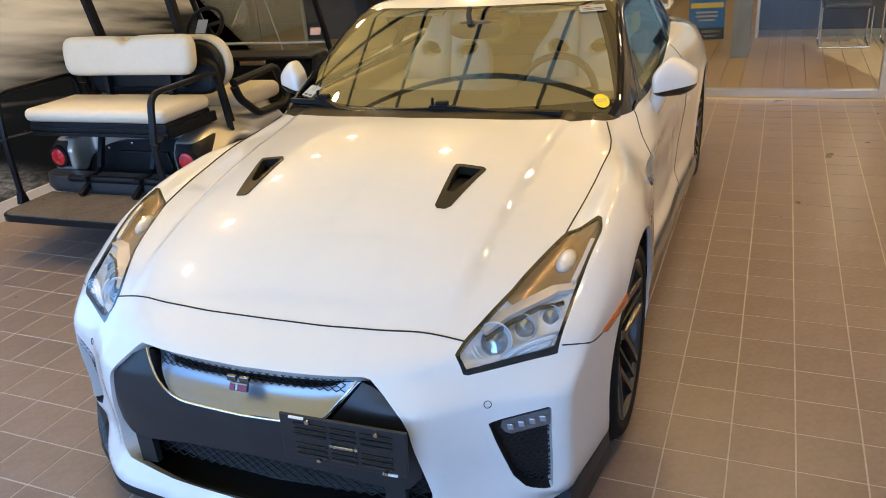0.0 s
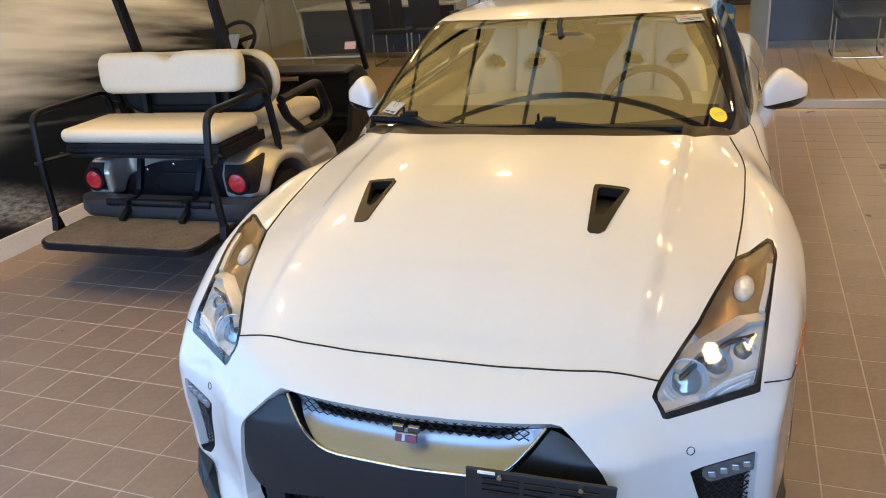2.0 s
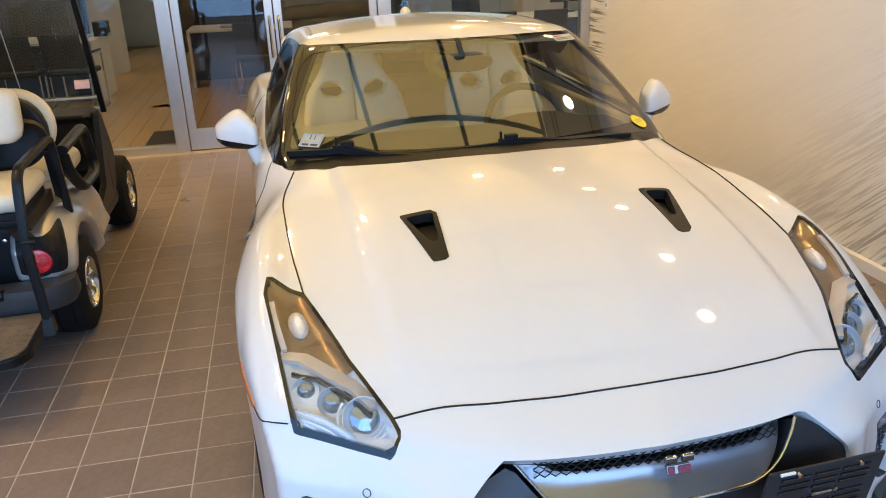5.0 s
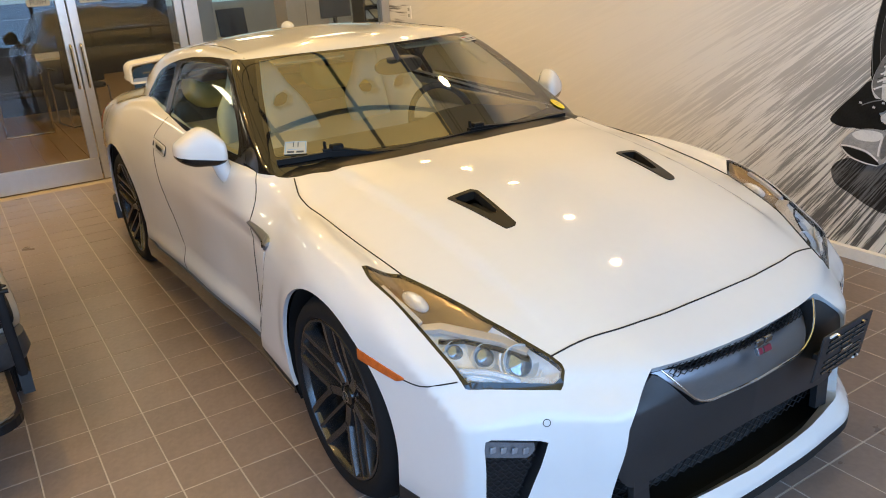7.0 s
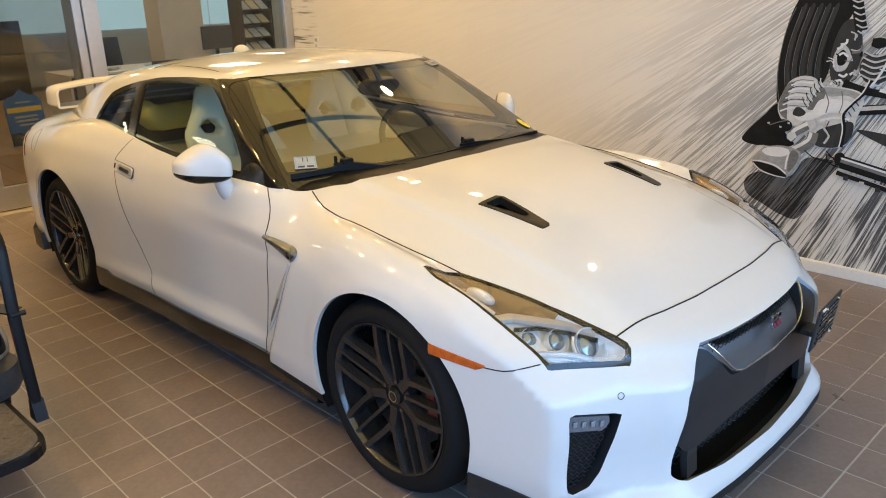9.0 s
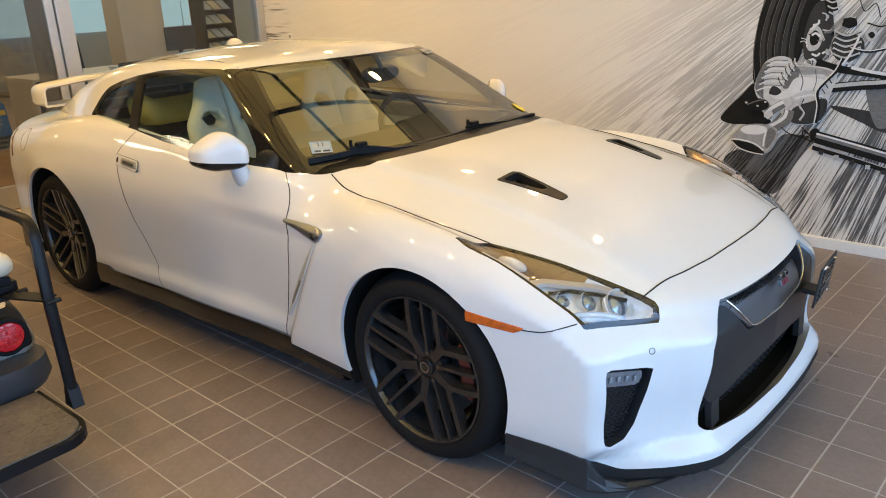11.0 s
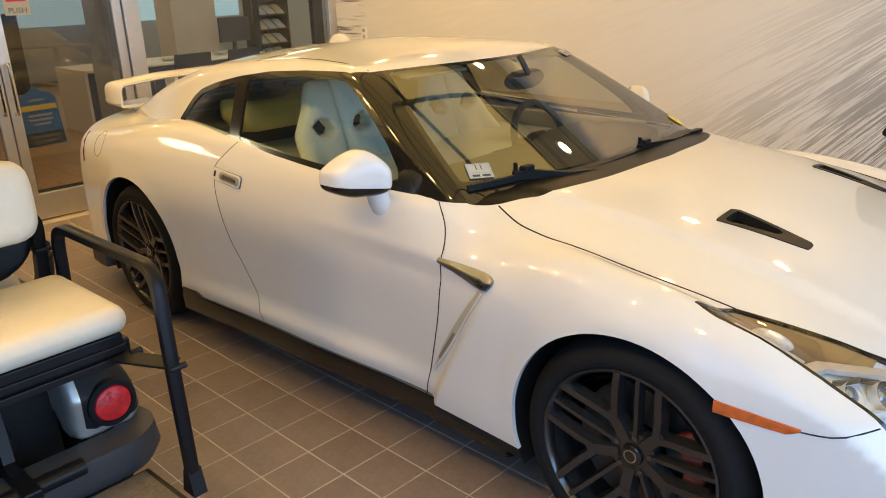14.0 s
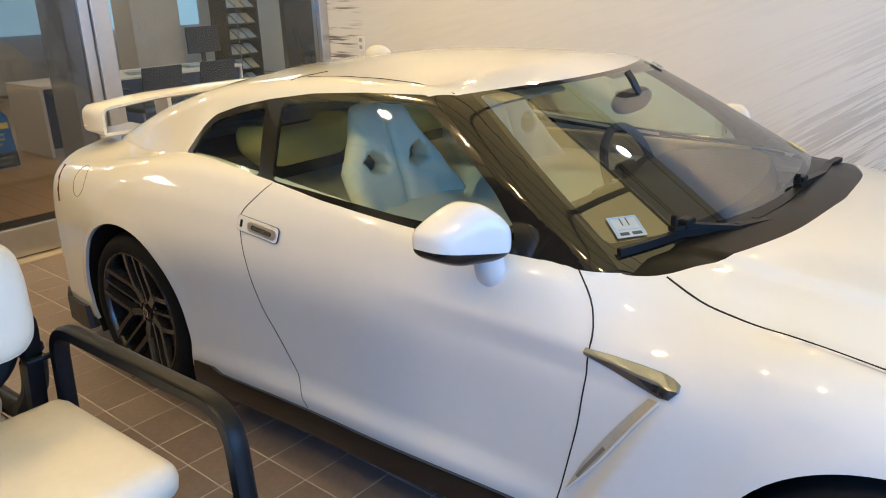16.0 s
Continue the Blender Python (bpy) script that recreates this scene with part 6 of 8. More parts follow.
# floor, dash and front cowl
bm = B()
box(bm, (0, 1.30, 0.285), (1.08, 0.70, 0.05), 0.01)
part("footwell", bm, M_CARTBLACK, CART)
for s in (-1, 1):
    bm = B()
    prism(bm, [(1.02, 0.27), (1.62, 0.25), (1.66, 0.60), (1.60, 0.78), (1.50, 0.81), (1.44, 0.62), (1.36, 0.42), (1.10, 0.36)], 0.035, Matrix.Translation((s * 0.520 + 0.0175, 0, 0)) @ Matrix(((0, 0, -1, 0), (1, 0, 0, 0), (0, 1, 0, 0), (0, 0, 0, 1))), 0.008)
    part("side_panel", bm, M_CARTBLACK, CART, "black footwell side panel")
def cowl_field(p):
    u, v, z = p[..., 0], p[..., 1], p[..., 2]
    pr = poly_sd([(1.50, 0.30), (1.44, 0.74), (1.48, 0.82), (1.75, 0.825), (2.05, 0.75), (2.30, 0.60), (2.36, 0.42), (2.30, 0.30)], np.stack([v, z], -1).reshape(-1, 2)).reshape(u.shape)
    f = smax(np.abs(u) - 0.540 + 1.5 * np.clip(v - 1.72, 0, 0.4) ** 2 + 0.035 * step(0.5, 0.85, z), pr, 0.06)
    f = smax(f, 0.28 - np.hypot(v - 1.94, z - 0.23), 0.02)
    return smax(f, -smax(np.abs(u) - 0.50, smax(v - 1.62, np.abs(z - 0.62) - 0.17, 0.04), 0.04), 0.03)
upholstery("front_cowl", cowl_field, (-0.66, 1.35, 0.22), (0.66, 2.45, 0.95), M_CARTBLACK, CART, "black dash and front cowl", 0.028)
bm = B()
box(bm, (-0.02, 1.52, 0.77), (0.24, 0.05, 0.05), 0.01)
part("dash_tray", bm, M_CHROME, CART)
bm = B()
box(bm, (-0.02, 1.49, 0.785), (0.20, 0.01, 0.006))
part("dash_label", bm, M_AMBER, CART)
# steering
STM = Matrix.Translation((-0.26, 1.33, 1.075)) @ Matrix.Rotation(radians(52), 4, "X")
bm = B()
sweep(bm, [STM @ Vector((0.15 * math.cos(a), 0.15 * math.sin(a), 0)) for a in np.linspace(0, 2 * math.pi, 40, endpoint=False)], disc(0.014, 8), closed=True, up=STM.to_3x3() @ Vector((0, 0, 1)))
for a in (0.3, math.pi - 0.3, -math.pi / 2):
    sweep(bm, [STM @ Vector((r * math.cos(a), r * math.sin(a), -0.01)) for r in (0.0, 0.145)], rect(0.03, 0.012), up=STM.to_3x3() @ Vector((0, 0, 1)))
CSW = part("steering_wheel", bm, M_CARTBLACK, CART, "black steering wheel", True)
bm = B()
sweep(bm, [STM @ Vector((0, 0, -0.02)), (-0.26, 1.58, 0.74)], disc(0.025, 10))
part("steering_column", bm, M_FRAME, CSW)
bm = B()
box(bm, STM @ Vector((0, -0.02, 0.03)), (0.085, 0.11, 0.004), 0, STM.to_3x3().to_4x4())
part("paper_note", bm, M_PAPER, CSW, "white paper on the steering wheel")
# roof posts, roof, clear screen
for s in (-1, 1):
    bm = B()
    sweep(bm, [(s * 0.30, 0.40, 0.92), (s * 0.32, 0.22, 1.80)], rect(0.055, 0.035), up=(1, 0, 0))
    part("rear_post", bm, M_FRAME, CART, "black roof post")
    bm = B()
    sweep(bm, [(s * 0.53, 1.75, 0.79), (s * 0.53, 1.62, 1.15), (s * 0.52, 1.40, 1.80)], rect(0.03, 0.03), up=(1, 0, 0))
    for q in ((1.66, 1.06), (1.56, 1.30)):
        cyl(bm, (s * 0.53 - 0.02, q[0], q[1]), (s * 0.53 + 0.02, q[0], q[1]), 0.008, 8)
    part("front_post", bm, M_FRAME, CART, "black screen post")
bm = B()
box(bm, (0, 0.80, 1.83), (1.10, 1.75, 0.06), 0.025)
part("roof", bm, M_FRAME, CART, "black cart roof", True)
bm = B()
sweep(bm, [(0, 1.77, 0.80), (0, 1.645, 1.15), (0, 1.415, 1.80)], rect(1.03, 0.005), up=(0, 1, 0.3))
CWS = part("clear_screen", bm, M_SHOPGLASS, CART, "clear plastic windscreen")
bm = B()
for z, v in ((0.810, 1.768), (0.878, 1.738)):
    box(bm, (0, v, z), (1.03, 0.012, 0.014), 0.003)
part("screen_rail", bm, material("clear_edge", (0.45, 0.47, 0.46), 0.2), CWS)
# thin pale line up the clear screen, right of its middle
bm = B()
sweep(bm, [(0.10, 1.760, 0.82), (0.10, 1.640, 1.15), (0.10, 1.410, 1.79)], rect(0.005, 0.004), up=(1, 0, 0))
part("screen_seam", bm, bpy.data.materials["clear_edge"], CWS)
bm = B()
box(bm, (0.445, 1.70, 0.966), (0.085, 0.004, 0.055), 0, Matrix.Rotation(radians(-25), 4, "X"))
part("notice", bm, material("pink_notice", (0.72, 0.50, 0.48), 0.6), CWS, "small pink and white notice")
# wheels
def cart_wheel(u, v, s):
    E = new("wheel")
    E.parent = CART
    E.matrix_basis = pose(u, v, 0.23, 0, 0, 0 if s > 0 else 180)
    bm = B()
    prof = [(-0.09, 0.11), (-0.095, 0.18), (-0.075, 0.222), (-0.04, 0.228), (-0.036, 0.222), (-0.03, 0.228), (0.03, 0.228), (0.036, 0.222), (0.04, 0.228), (0.075, 0.222), (0.095, 0.18), (0.09, 0.125), (0.07, 0.115)]
    lathe(bm, prof, "x", 48)
    part("tyre", bm, M_RUBBER, E, "black rubber tyre", True)
    bm = B()
    lathe(bm, [(0.088, 0.126), (0.094, 0.120), (0.085, 0.112), (0.05, 0.106), (0.04, 0.04), (0.045, 0.0001)], "x", 40)
    for i in range(8):
        a = 2 * math.pi * i / 8
        sweep(bm, [(0.055, 0.035 * math.cos(a), 0.035 * math.sin(a)), (0.075, 0.112 * math.cos(a), 0.112 * math.sin(a))], rect(0.026, 0.014), up=(1, 0, 0))
    cyl(bm, (0.04, 0, 0), (0.082, 0, 0), 0.030, 16)
    part("rim", bm, M_CHROME, E, "bright spoked wheel rim", True)


for s in (-1, 1):
    cart_wheel(s * 0.50, 0.32, s)
    cart_wheel(s * 0.48, 1.94, s)
bm = B()
sweep(bm, [(-0.50, 0.32, 0.23), (0.50, 0.32, 0.23)], disc(0.035, 8))
box(bm, (0, 0.9, 0.24), (0.7, 1.9, 0.05), 0.01)
part("chassis", bm, M_FRAME, CART)

# ---- the office behind the glass ----
OX0, OX1, OY1 = -7.0, 8.0, 15.0
YO = Y_N + 0.10
slab("floor_office", (OX0, YO - 0.05, -0.10), (OX1, OY1, -0.010), material("plank_joint", (0.22, 0.14, 0.07), 0.8), "oak plank floor of the office")
slab("ceiling_office", (OX0, YO, 2.95), (OX1, OY1, 3.15), M_WALL, "white office ceiling")
slab("wall_north_office", (OX0, OY1, -0.1), (OX1, OY1 + 0.2, 3.0), material("grey_office_wall", (0.52, 0.54, 0.54), 0.7), "pale grey far wall of the office")
slab("wall_west_office", (OX0 - 0.2, YO, -0.1), (OX0, OY1, 3.0), material("warm_office_wall", (0.60, 0.55, 0.46), 0.7), "beige office wall")
slab("wall_east_office", (OX1, YO, -0.1), (OX1 + 0.2, OY1, 3.0), M_WALL, "white office wall")
for lx in (-4.2, -0.6, 2.6, 5.6):
    for ly in (7.4, 11.0):
        q = ROOM @ Vector((lx, ly, 2.93))
        lamp("office_lamp", "AREA", look(q, q - Vector((0, 0, 1))), 23, (1.0, 0.76, 0.46), 0.6, 0.6)
        LT = thing("ceiling_light", ROOM @ pose(lx, ly, 2.94), "square white office ceiling light", "ceiling light", "office ceiling lights")
        bm = B()
        for a, b, w, h in ((0, 0.31, 0.64, 0.02), (0, -0.31, 0.64, 0.02), (0.31, 0, 0.02, 0.60), (-0.31, 0, 0.02, 0.60)):
            box(bm, (a, b, 0), (w, h, 0.02))
        part("frame", bm, M_WHITETRIM, LT)
M_DESKTOP = material("pale_desk_top", (0.70, 0.64, 0.52), 0.4, 0, 0.06, 5)
M_DESKWHITE = material("off_white_panel", (0.66, 0.63, 0.57), 0.5, 0, 0.04, 5)
M_NAVY = material("dark_blue_panel", (0.045, 0.06, 0.10), 0.5, 0, 0.1, 5)
M_CHAIRBLACK = material("black_mesh_fabric", (0.03, 0.032, 0.036), 0.7, 0, 0.2, 20, 0.2, 400)


def desk(x, y, w, d, label, panel, grp="office desks"):
    D = thing("desk", ROOM @ pose(x, y, 0), label, "desk", grp)
    bm = B()
    box(bm, (0, 0, 0.735), (w, d, 0.03), 0.004)
    part("desktop", bm, M_DESKTOP, D)
    for s in (-1, 1):
        bm = B()
        box(bm, (s * (w / 2 - 0.02), 0, 0.36), (0.035, d - 0.04, 0.715), 0.003)
        part("end_panel", bm, M_DESKWHITE, D, "off-white end panel")
    bm = B()
    box(bm, (0, -d / 2 + 0.07, 0.40), (w - 0.08, 0.02, 0.62), 0.003)
    part("front_panel", bm, panel, D, "dark front panel")
    return D


desk(-4.23, 8.60, 2.5, 0.95, "pale desk with dark front panel and off-white ends", M_NAVY)
desk(2.25, 8.65, 2.5, 0.9, "pale desk with dark blue front panel", M_NAVY)
desk(-1.15, 9.2, 1.6, 0.85, "pale desk with dark blue front panel", M_NAVY)


def sled_chair(x, y, rz):
    C = thing("visitor_chair", ROOM @ pose(x, y, 0, 0, 0, rz), "black visitor chair on a chromed sled frame", "chair", "visitor chairs")
    for s in (-1, 1):
        bm = B()
        sweep(bm, fillet([(s * 0.25, 0.02, 0.66), (s * 0.25, -0.25, 0.64), (s * 0.25, -0.25, 0.012), (s * 0.25, 0.25, 0.012), (s * 0.25, 0.22, 0.44)], 0.05), disc(0.011, 8), up=(1, 0, 0))
        part("leg_frame", bm, M_CHROME, C, smooth=True)
        bm = B()
        box(bm, (s * 0.25, -0.10, 0.668), (0.045, 0.26, 0.02), 0.008)
        part("arm_pad", bm, M_BLACK, C)
    bm = B()
    cyl(bm, (-0.25, 0.25, 0.012), (0.25, 0.25, 0.012), 0.011, 8)
    part("sled_bar", bm, M_CHROME, C)
    bm = B()
    cushion(bm, (0, 0, 0.45), (0.47, 0.46, 0.06), 0.025, 3)
    part("seat", bm, M_CHAIRBLACK, C, smooth=True)
    bm = B()
    box(bm, (0, 0.24, 0.70), (0.46, 0.03, 0.40), 0.013, Matrix.Rotation(radians(-10), 4, "X"))
    part("backrest", bm, M_CHAIRBLACK, C, smooth=True)
    return C


def task_chair(x, y, rz):
    C = thing("office_chair", ROOM @ pose(x, y, 0, 0, 0, rz), "black office swivel chair on castors", "chair", "swivel chairs")
    for i in range(5):
        a = 2 * math.pi * i / 5
        bm = B()
        sweep(bm, [(0, 0, 0.11), (0.28 * math.cos(a), 0.28 * math.sin(a), 0.075)], rect(0.04, 0.025))
        part("foot", bm, M_CHROME, C)
        bm = B()
        lathe(bm, [(-0.02, 0.02), (-0.02, 0.028), (0.02, 0.028), (0.02, 0.02)], "x", 14, (0.29 * math.cos(a), 0.29 * math.sin(a), 0.028))
        part("castor", bm, M_BLACK, C)
    bm = B()
    cyl(bm, (0, 0, 0.1), (0, 0, 0.44), 0.025, 12)
    part("column", bm, M_CHROME, C)
    bm = B()
    cushion(bm, (0, 0, 0.49), (0.50, 0.48, 0.08), 0.03, 3)
    part("seat", bm, M_CHAIRBLACK, C, smooth=True)
    bm = B()
    box(bm, (0, 0.24, 0.83), (0.46, 0.04, 0.54), 0.018, Matrix.Rotation(radians(-8), 4, "X"))
    part("backrest", bm, M_CHAIRBLACK, C, smooth=True)
    for s in (-1, 1):
        bm = B()
        sweep(bm, fillet([(s * 0.22, 0.05, 0.47), (s * 0.29, 0.05, 0.50), (s * 0.29, 0.05, 0.68), (s * 0.29, -0.15, 0.69)], 0.03), rect(0.03, 0.03), up=(0, 1, 0.2))
        part("arm_rest", bm, M_BLACK, C)
    return C


# backs towards the glass
for x, y, rz in ((-3.75, 7.75, 182), (-3.15, 7.72, 172), (1.95, 7.70, 180), (2.62, 7.72, 184), (-1.05, 8.05, 176), (-0.40, 8.15, 190)):
    sled_chair(x, y, rz)
for x, y, rz in ((2.10, 9.45, 10), (-4.1, 9.5, 0), (-1.0, 10.0, 5), (5.3, 8.9, 60)):
    task_chair(x, y, rz)


def monitor(x, y, rz):
    C = thing("computer_monitor", ROOM @ pose(x, y, 0.75, 0, 0, rz), "black computer monitor standing on a desk", "monitor", "office monitors")
    bm = B()
    box(bm, (0, 0, 0.30), (0.52, 0.03, 0.32), 0.006)
    part("panel", bm, M_BLACK, C)
    bm = B()
    sweep(bm, [(0, 0.03, 0.0), (0, 0.03, 0.22)], rect(0.05, 0.03), up=(0, 1, 0))
    part("stand", bm, M_BLACK, C)
    bm = B()
    box(bm, (0, 0.02, 0.008), (0.22, 0.16, 0.016), 0.004)
    part("base", bm, M_BLACK, C)


for x, y, rz in ((-3.6, 8.75, 4), (-4.6, 8.7, -5), (3.32, 8.75, 8), (-0.9, 9.3, 0)):
    monitor(x, y, rz)
rng = random.Random(7)
for x0, y0 in ((-4.2, 8.45), (-3.2, 8.5), (1.6, 8.5), (2.2, 8.45), (-1.4, 9.05), (3.0, 8.55), (-3.0, 8.8)):
    bm = B()
    for k in range(3):
        box(bm, (0, 0, 0.006 + 0.011 * k), (0.21, 0.29, 0.010), 0, Matrix.Rotation(rng.uniform(-0.2, 0.2), 4, "Z"))
    ob = part("paper_stack", bm, M_PAPER)
    ob.matrix_world = ROOM @ pose(x0, y0, 0.751, 0, 0, rng.uniform(-40, 40))
    tagged(ob, "small stack of white papers on a desk", "papers", "paper stacks")
bm = B()
box(bm, (0, 0, 0.09), (0.16, 0.26, 0.18), 0.01)
ob = part("desk_organizer", bm, M_DARKFRAME)
ob.matrix_world = ROOM @ pose(-2.98, 8.75, 0.751)
tagged(ob, "dark wire organizer on the desk end", "organizer")

# columns and partitions
slab("column", (-3.55, 10.8, 0), (-3.15, 11.2, 2.95), M_DESKWHITE, "off-white square column")
slab("column", (3.02, 9.9, 0), (3.72, 10.4, 2.95), material("beige_column", (0.55, 0.47, 0.36), 0.7), "beige square column")
slab("partition", (0.80, 6.95, 0), (0.98, 7.42, 2.95), material("grey_blue_panel", (0.30, 0.33, 0.36), 0.5), "grey-blue standing panel")
slab("partition", (5.15, 9.4, 0), (6.3, 9.5, 2.2), M_DARKFRAME, "dark display partition")
slab("partition", (-6.0, 12.2, 0), (-3.9, 12.3, 2.4), M_NAVY, "dark partition deep in the office")
slab("partition", (-2.6, 13.2, 0), (2.0, 13.3, 1.3), M_DARKFRAME, "dark low cabinets deep in the office")
slab("window_far", (-2.6, 14.93, 1.0), (7.2, 14.97, 2.4), material("far_daylight", (0.50, 0.68, 0.70), 0.5, emit=0.55), "bright far window of the office")

# brochure rack
RK = thing("brochure_rack", ROOM @ pose(4.36, 9.45, 0, 0, 0, 12), "dark brochure rack with tilted shelves of leaflets", "rack")
for s in (-1, 1):
    bm = B()
    box(bm, (s * 0.31, 0.05, 0.80), (0.03, 0.30, 1.60), 0.003)
    part("side", bm, M_DARKFRAME, RK)
bm = B()
box(bm, (0, 0.18, 0.80), (0.60, 0.02, 1.60))
part("back", bm, M_DARKFRAME, RK)
for k in range(6):
    bm = B()
    box(bm, (0, 0.02, 0.40 + k * 0.21), (0.60, 0.22, 0.012), 0.002, Matrix.Rotation(radians(38), 4, "X"))
    SH = part("shelf", bm, M_DARKFRAME, RK)
    for j in range(3):
        bm = B()
        box(bm, (-0.19 + j * 0.19, 0.005, 0.415 + k * 0.21), (0.15, 0.20, 0.012), 0, Matrix.Rotation(radians(38), 4, "X"))
        part("leaflet", bm, M_PAPER if (j + k) % 3 else M_TAN, SH)

# sign on the floor, door signs, mat, floor mark, socket
SG = thing("floor_sign", ROOM @ pose(0.43, 8.12, 0.0, 0, 0, 6) @ Matrix.Scale(1.18, 4), "blue and yellow award sign standing on the floor", "sign")
bm = B()
prism(bm, [(-0.18, 0.01), (0.18, 0.01), (0.18, 0.43), (0.14, 0.48), (0.06, 0.50), (0.0, 0.56), (-0.06, 0.50), (-0.14, 0.48), (-0.18, 0.43)], 0.012, Matrix.Rotation(radians(82), 4, "X"))
part("board", bm, material("sign_blue", (0.03, 0.16, 0.42), 0.4), SG, "blue cut-out board")
M_SIGNDARK = material("sign_dark", (0.02, 0.025, 0.03), 0.4)
for (w, h, x, z, mt) in ((0.36, 0.12, 0, 0.075, M_SIGNDARK), (0.33, 0.05, 0, 0.36, material("sign_yellow", (0.75, 0.55, 0.06), 0.4)), (0.22, 0.02, 0, 0.29, M_PAPER), (0.22, 0.02, 0, 0.25, M_PAPER), (0.16, 0.018, 0, 0.21, M_PAPER), (0.14, 0.016, 0, 0.43, M_PAPER)):
    bm = B()
    box(bm, (x, 0.139 * z - 0.0125 - 0.004, z * 0.99), (w, 0.002, h), 0, Matrix.Rotation(radians(-8), 4, "X"))
    part("print", bm, mt, SG)


def words(body, size, m, mat, parent=None, name="lettering"):
    c = bpy.data.curves.new(name, "FONT")
    c.body, c.size, c.align_x, c.align_y, c.extrude = body, size, "CENTER", "CENTER", 0.0004
    c.materials.append(mat)
    o = new(name, c)
    o.parent = parent
    o.matrix_basis = m
    return o


words("Our customers", 0.046, Matrix.Translation((0, -0.012, 0.097)) @ Matrix.Rotation(radians(82), 4, "X"), M_PAPER, SG)
words("have spoken!", 0.046, Matrix.Translation((0, -0.018, 0.052)) @ Matrix.Rotation(radians(82), 4, "X"), M_PAPER, SG)
bm = B()
sweep(bm, [(0, 0.05, 0.30), (0, 0.20, 0.012)], rect(0.10, 0.008), up=(0, 1, 0))
part("stay", bm, M_SIGNDARK, SG)
for x, extra in ((-0.97, False), (-0.58, True)):
    DS = thing("push_sign", ROOM @ pose(x, Y_N + 0.036, 1.53, 90, 0, 0), "small white PUSH sign on the glass door", "sign", "door signs")
    bm = B()
    box(bm, (0, 0, 0), (0.17, 0.13, 0.003), 0.001)
    part("plate", bm, M_PAPER, DS)
    words("PUSH", 0.052, pose(0, -0.035, 0.0025), M_INK, DS)
    if extra:
        bm = B()
        box(bm, (0, 0.035, 0.0025), (0.13, 0.018, 0.001))
        part("print", bm, M_REDLENS, DS)
MT = slab("door_mat", (-2.1, 5.30, -0.008), (0.25, 6.05, 0.004), material("dark_entrance_mat", (0.03, 0.028, 0.026), 0.95, 0, 0.2, 40, 0.4, 300), "dark entrance mat inside the doors")
FM = slab("floor_sticker", (-2.32, 7.50, -0.008), (-2.08, 7.66, 0.0), material("orange_mark", (0.42, 0.15, 0.07), 0.6), "worn orange mark on the wooden floor")
for o, c in ((MT, "mat"), (FM, "sticker")):
    o["kind"] = ""
    tagged(o, category=c)
SK = thing("wall_socket", ROOM @ pose(X_E - 0.004, 4.63, 1.16, 90, 0, -90), "white wall socket on the printed wall", "socket")
bm = B()
box(bm, (0, 0, 0), (0.075, 0.12, 0.008), 0.003)
SP = part("plate", bm, M_WHITETRIM, SK)
for z in (-0.028, 0.028):
    bm = B()
    box(bm, (0, z, 0.005), (0.034, 0.030, 0.003), 0.002)
    part("outlet", bm, M_PAPER, SP)

# planks of the office floor nearest the glass, as pieces, the rest joined
def plank_mesh(w, l):
    bm = B()
    box(bm, (0, 0, 0), (w - 0.004, l - 0.004, 0.012), 0.0015, None, 1)
    me = bpy.data.meshes.new("plank")
    bm.to_mesh(me)
    bm.free()
    me.materials.append(M_WOODFLOOR)
    return me


PW, PL = 0.19, 1.25
pm = plank_mesh(PW, PL)
OF = bpy.data.objects["floor_office"]
far = B()
rng = random.Random(11)
count = 0
for i in range(int((OX1 - OX0) / PW)):
    off = rng.uniform(0, PL)
    y = YO + 0.02 - off
    x = OX0 + (i + 0.5) * PW
    while y < OY1 - PL:
        yc = y + PL / 2
        if y > YO - 0.02 and y < 8.2 and -3.3 < x < 3.3 and count < 298:
            o = new("plank", pm)
            o.parent = OF
            o.matrix_basis = pose(x, yc, -0.006)
            count += 1
        else:
            y0 = max(y, YO + 0.004)
            box(far, (x, (y0 + y + PL) / 2, -0.006), (PW - 0.004, y + PL - y0 - 0.004, 0.012))
        y += PL
ob = part("planks", far, M_WOODFLOOR, OF)
tagged(ob, kind="stuff")

# ---- printed walls ----
def chain(nodes, links, op, *ins):
    n = nodes.new("ShaderNodeMath")
    n.operation = op
    for i, v in enumerate(ins):
        if isinstance(v, (int, float)):
            n.inputs[i].default_value = v
        else:
            links.new(v, n.inputs[i])
    return n.outputs[0]


def ranged(nodes, links, v, a, b, lo=0.0, hi=1.0, smooth=True):
    n = nodes.new("ShaderNodeMapRange")
    n.interpolation_type = "SMOOTHSTEP" if smooth else "LINEAR"
    for k, x in (("From Min", a), ("From Max", b), ("To Min", lo), ("To Max", hi)):
        n.inputs[k].default_value = x
    links.new(v, n.inputs["Value"])
    return n.outputs[0]


def noise_at(nodes, links, x, y, z, scale, detail=4, rough=0.55):
    c, t = nodes.new("ShaderNodeCombineXYZ"), nodes.new("ShaderNodeTexNoise")
    for i, v in enumerate((x, y, z)):
        if isinstance(v, (int, float)):
            c.inputs[i].default_value = v
        else:
            links.new(v, c.inputs[i])
    links.new(c.outputs[0], t.inputs["Vector"])
    t.inputs["Scale"].default_value, t.inputs["Detail"].default_value, t.inputs["Roughness"].default_value = scale, detail, rough
    return t.outputs["Fac"]


